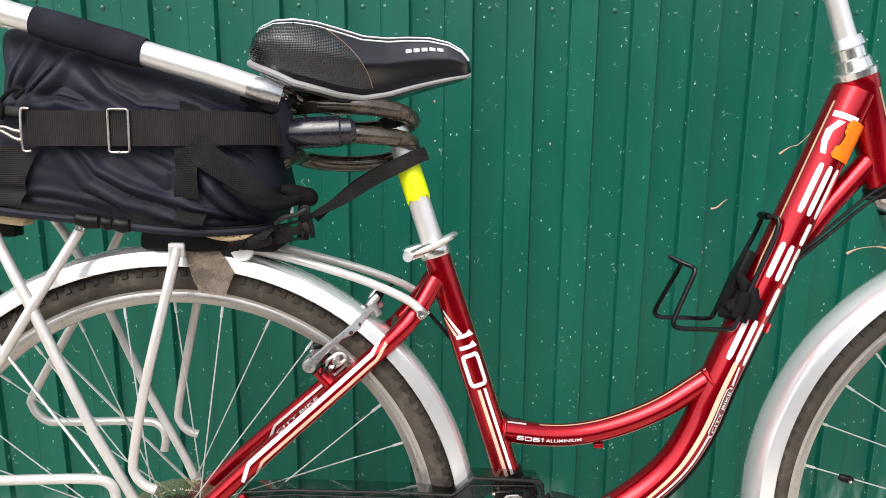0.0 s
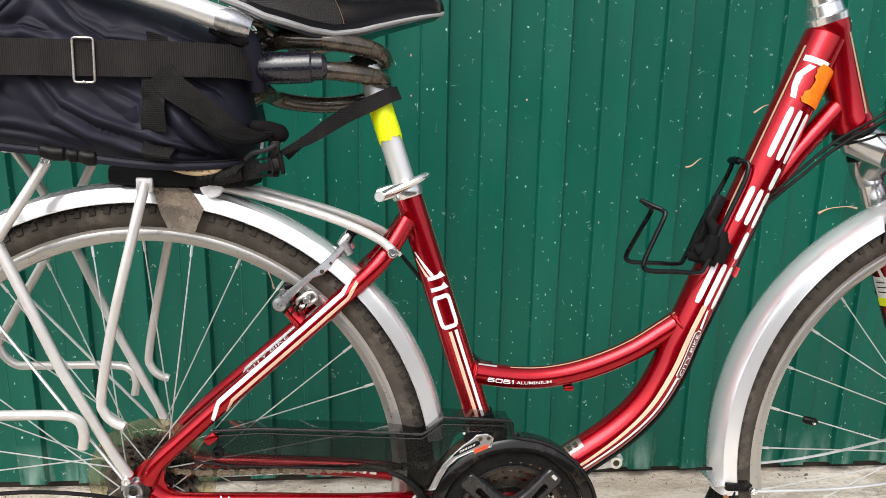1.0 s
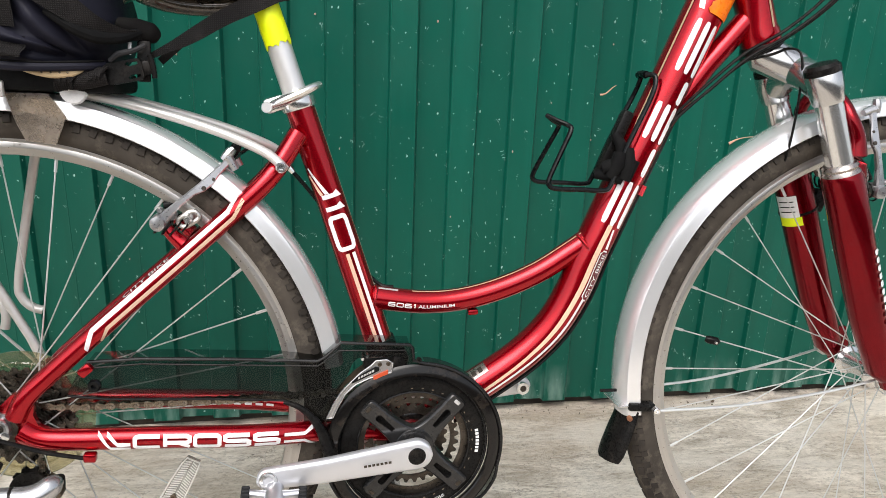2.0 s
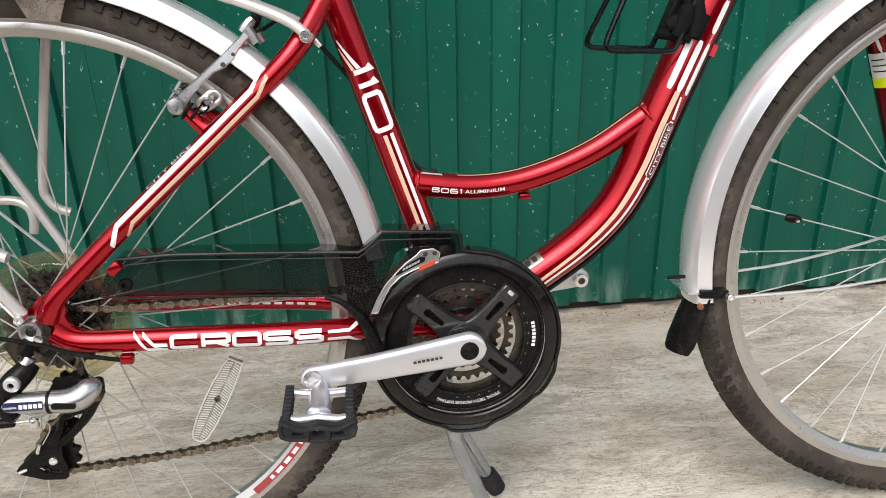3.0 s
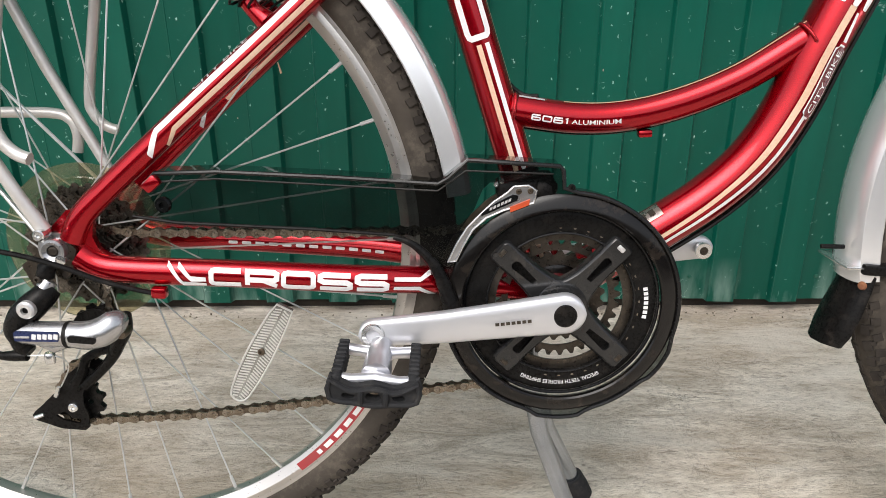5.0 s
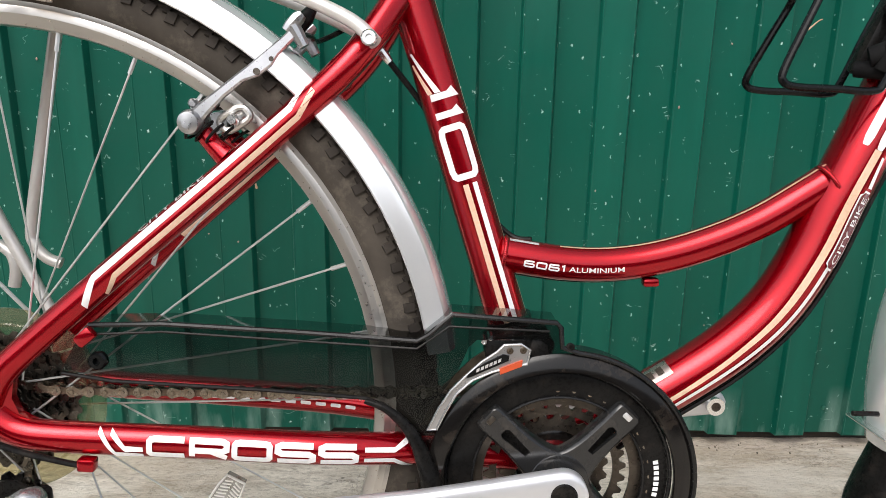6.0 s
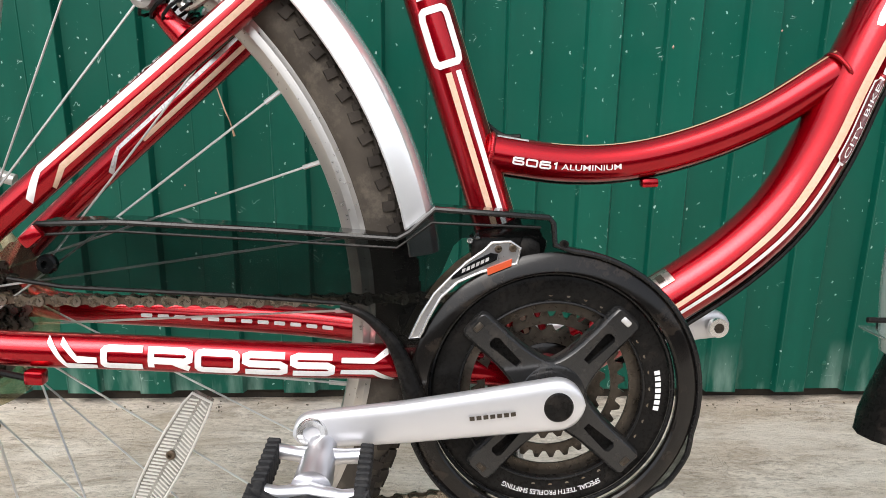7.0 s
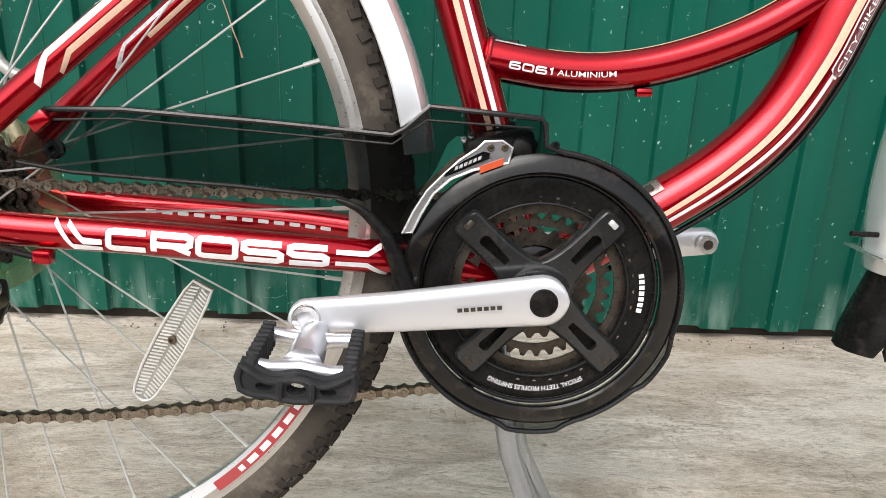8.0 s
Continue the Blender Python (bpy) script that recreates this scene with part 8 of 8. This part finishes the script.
# side-release buckle: a shell with a slot, two prongs and an end bar
shell = rounded(-0.0175, -0.0105, 0.0175, 0.0105, 0.004, 4)
slot_a = [(0.002, 0.0065), (0.004, 0.0082), (0.014, 0.0075), (0.0145, 0.0050), (0.006, 0.0040)]
slot_b = [(0.002, -0.0065), (0.006, -0.0040), (0.0145, -0.0050), (0.014, -0.0075), (0.004, -0.0082)]
bl = part("clip_buckle", plate(shell, -0.0050, 0.0050, [slot_a, slot_b]), M["black"], bag, "black plastic side-release buckle", pose(0.1310, -0.066, 0.7165, 0, -12, 0), 30)
part("clip_tongue", box((0.010, 0.0065, 0.014), pose(0.020, 0, 0), 0.002), M["black"], bl)
part("clip_bar", tube([(0.026, -0.002, -0.0115), (0.0275, -0.002, 0), (0.027, -0.002, 0.0115)], 0.0026, 10), M["black"], bl)
part("clip_loop", tube(smooth_path([(-0.010, -0.006, 0.012), (0.000, -0.008, 0.0170), (0.014, -0.008, 0.0175), (0.026, -0.005, 0.0210)], 4), [0.0026, 0.0030, 0.0026, 0.0022], 8), M["rubber"], bl)
part("keeper", box((0.0130, 0.005, 0.040), pose(0.1480, -0.060, 0.7270, 0, 3, 0), 0.002), M["black"], bag, "black plastic strap keeper")
# the glint beside the keeper is modelled as a white sliver
part("keeper_glint", tube([(0.1360, -0.0630, 0.7450), (0.1350, -0.0630, 0.7330)], 0.0018, 8), M["white"], bag, "white sliver that stands for a glint")
rnd = random.Random(8)
knot_ = part("strap_end", tube(smooth_path([(0.068, -0.066, 0.7050), (0.084, -0.070, 0.7060), (0.099, -0.072, 0.7090), (0.114, -0.070, 0.7120)], 5), [0.0055, 0.0085, 0.0095, 0.0085], 12), M["webbing_weave"], bag, "bunched black strap end")
for k in range(7):
    xk = 0.074 + k * 0.006
    part("strap_turn", ribbon(smooth_path([(xk - 0.004, -0.0745, 0.6965 + 0.0012 * k), (xk + rnd.uniform(-0.004, 0.006), -0.0815, 0.706 + 0.0010 * k), (xk + 0.006, -0.0745, 0.7150 + 0.001 * k)], 4), 0.006, Vector((1, 0, rnd.uniform(-0.6, 0.6)))), M["webbing_weave"], knot_)
part("wood_edge", tube(smooth_path([(0.040, -0.079, 0.7165), (0.055, -0.081, 0.7140), (0.070, -0.081, 0.7125), (0.085, -0.080, 0.7140), (0.096, -0.077, 0.7170)], 4), [0.0012, 0.0035, 0.0042, 0.0040, 0.0012], 10), M["pegboard"], bag, "edge of a pale perforated board")
for xk in (0.060, 0.068, 0.076, 0.083):
    part("peg_hole", lathe([(0, -0.0006), (0.0011, 0.0), (0, 0.0004)], 8), M["steel"], bag, "", pose(xk, -0.0853, 0.7142))
part("bumper", lathe([(0, -0.006), (0.012, -0.005), (0.0135, 0), (0.012, 0.005), (0, 0.006)], 20), M["white"], bag, "pale round rubber foot", pose(0.080, -0.060, 0.697))
padm = bmesh.new()
padm = box((0.150, 0.11, 0.021), pose(0.045, -0.012, 0.7065, 0, 1.5, 0), 0.006)
under = part("under_pad", padm, M["nylon"], bag, "black pad under the bag")
part("end_pad", box((0.034, 0.030, 0.010), pose(-0.179, -0.030, 0.729, 0, 8, 0), 0.004), M["pegboard"], bag, "pale foam block under the bag")
part("tie", ribbon(smooth_path([(0.152, -0.056, 0.7315), (0.170, -0.052, 0.741), (0.188, -0.046, 0.7510), (0.225, -0.032, 0.775), (0.258, -0.020, 0.792), (0.276, -0.0175, 0.8005), (0.287, -0.004, 0.804)], 6), 0.016, Vector((-0.4, 0, 0.9)), wide=[0.005, 0.009, 0.015, 0.018, 0.017, 0.016]), M["webbing_weave"], bag, "black strap tied to the seat post")
part("tie", ribbon(smooth_path([(0.158, -0.030, 0.728), (0.200, -0.015, 0.766), (0.240, -0.004, 0.790), (0.270, 0.014, 0.801), (0.286, 0.006, 0.805)], 6), 0.008, Vector((-0.4, 0, 0.9))), M["webbing"], bag, "black strap tied to the seat post")
part("cord", tube(smooth_path([(0.086, -0.06, 0.865), (0.118, -0.070, 0.850), (0.136, -0.05, 0.860), (0.128, -0.02, 0.875)], 5), 0.006, 10), M["black"], bag, "black plastic hinge piece")
part("corner_lump", tube([(0.108, -0.070, 0.868), (0.122, -0.060, 0.852), (0.128, -0.050, 0.830), (0.130, -0.045, 0.800)], [0.010, 0.014, 0.013, 0.010], 14), M["nylon_navy"], bag, "gathered black nylon corner")

# ---- cable lock wound round the seat post ----
lock = thing("cable_lock", "black coiled cable lock wound round the seat post", "lock", BIKE)
coil = []
for k in range(0, 49):
    a = radians(180 + 15 * k)
    turn_ = k / 24
    z = 0.8500 - 0.0265 * turn_ - 0.008 * math.sin(a) * (1 if turn_ < 0.6 else 0.3)
    z -= 0.016 * math.sin(math.pi * min(max((turn_ - 1.45) / 0.55, 0.0), 1.0))
    coil.append(Vector((0.208 + 0.0690 * math.cos(a), 0.046 * math.sin(a) + 0.006, z)))
coil += [Vector((0.128, -0.012, 0.790)), Vector((0.118, -0.020, 0.782))]
part("cable", tube(coil, 0.0102, 16), M["lockcable"], lock, "thick cable in smoky plastic sleeve", angle=60)
part("lock_body", tube([(0.142, -0.047, 0.8190), (0.145, -0.048, 0.8192), (0.165, -0.050, 0.8200), (0.196, -0.050, 0.8215), (0.198, -0.050, 0.8216), (0.208, -0.050, 0.8220), (0.212, -0.049, 0.8222)], [0.0150, 0.0172, 0.0175, 0.0172, 0.0150, 0.0145, 0.0105], 26), M["lockbody"], lock, "dark grey cylindrical lock body", angle=30)
part("lock_cap", lathe([(0, -0.002), (0.010, -0.002), (0.0145, 0.0), (0.0145, 0.004), (0, 0.004)], 24), M["black"], lock, "", pose(0.1405, -0.047, 0.819, 0, 0, -90))
for k in (3, 6, 9, 12, 15, 18, 27, 30, 33, 36):
    if k < len(coil) - 1:
        part("sleeve_band", tube([coil[k], coil[k].lerp(coil[k + 1], 0.14)], 0.0107, 16), M["brass"], lock)

# ---- small things on the wall ----
def wall_bit(name, pts, r, mat_, label):
    ob = thing(name, label, "dry plant")
    part("stalk", tube(smooth_path(pts, 4), r, 6), M[mat_], ob)
    return ob


yw = WALL_Y - 0.007
wall_bit("dry_stalk", [(1.000, yw, 0.744), (1.018, yw - 0.004, 0.758), (1.035, yw, 0.762), (1.052, yw - 0.006, 0.782), (1.060, yw, 0.790)], [0.0022, 0.0008, 0.0007, 0.0009, 0.0012], "straw", "curled dry plant stalk stuck on the green wall")
wall_bit("dry_stalk", [(0.874, yw, 0.637), (0.884, yw - 0.003, 0.640), (0.897, yw - 0.004, 0.652), (0.905, yw, 0.655)], [0.0024, 0.0014, 0.0009, 0.0007], "straw", "small dry plant stalk stuck on the green wall")
wall_bit("dry_stalk", [(0.042, yw, 0.478), (0.050, yw - 0.003, 0.455), (0.058, yw - 0.005, 0.430), (0.064, yw - 0.003, 0.412), (0.068, yw, 0.392)], [0.0010, 0.0008, 0.0012, 0.0007, 0.0020], "straw", "thin hanging dry plant stalk on the green wall")
wall_bit("dry_stalk", [(1.160, yw, 0.545), (1.180, yw - 0.004, 0.556), (1.215, yw - 0.004, 0.560), (1.240, yw, 0.556)], [0.0030, 0.0010, 0.0008, 0.0026], "straw", "thin dry plant stalk stuck on the green wall")
rnd = random.Random(11)
for k in range(26):
    x, z = rnd.uniform(-0.3, 1.1), rnd.choice((rnd.uniform(0.5, 0.86), rnd.uniform(0.1, 0.9)))
    o = thing("paint_blister", "tiny pinkish paint blister on the green wall", "blister", group="blisters on the wall")
    b = bmesh.new()
    bmesh.ops.create_icosphere(b, subdivisions=1, radius=rnd.uniform(0.0012, 0.0024), matrix=Matrix.Diagonal((1, 0.5, rnd.uniform(1, 2), 1)))
    part("flake", b, M["flake"], o, angle=80)
    o.location = (x, WALL_Y - 0.004 + (0.0 if (x - FIRST) % PITCH < 0.055 else 0.010), z)
tag = thing("paper_tag", "small weathered pale paper tag on the green wall", "tag")
part("paper", box((0.026, 0.0016, 0.042), Matrix(), 0.0004), M["paper"], tag)
tag.location = (-0.616, WALL_Y - 0.006, 0.045)
# screw heads in two rows
rnd = random.Random(2)
for zc in (1.006, 0.022):
    for k in range(-9, 9):
        if zc < 0.1 and k % 2:
            continue
        o = thing("wall_screw", "green painted screw head in the wall sheet", "screw", group="screws of the wall sheet")
        part("head", lathe([(0, -0.0014), (0.0016, -0.0012), (0.0026, -0.0004), (0.0038, 0.0), (0.0040, 0.001), (0, 0.001)], 12), M["screwgreen"], o)
        o.location = (FIRST + k * PITCH + 0.086, WALL_Y + 0.0065, zc + rnd.uniform(-0.006, 0.006))
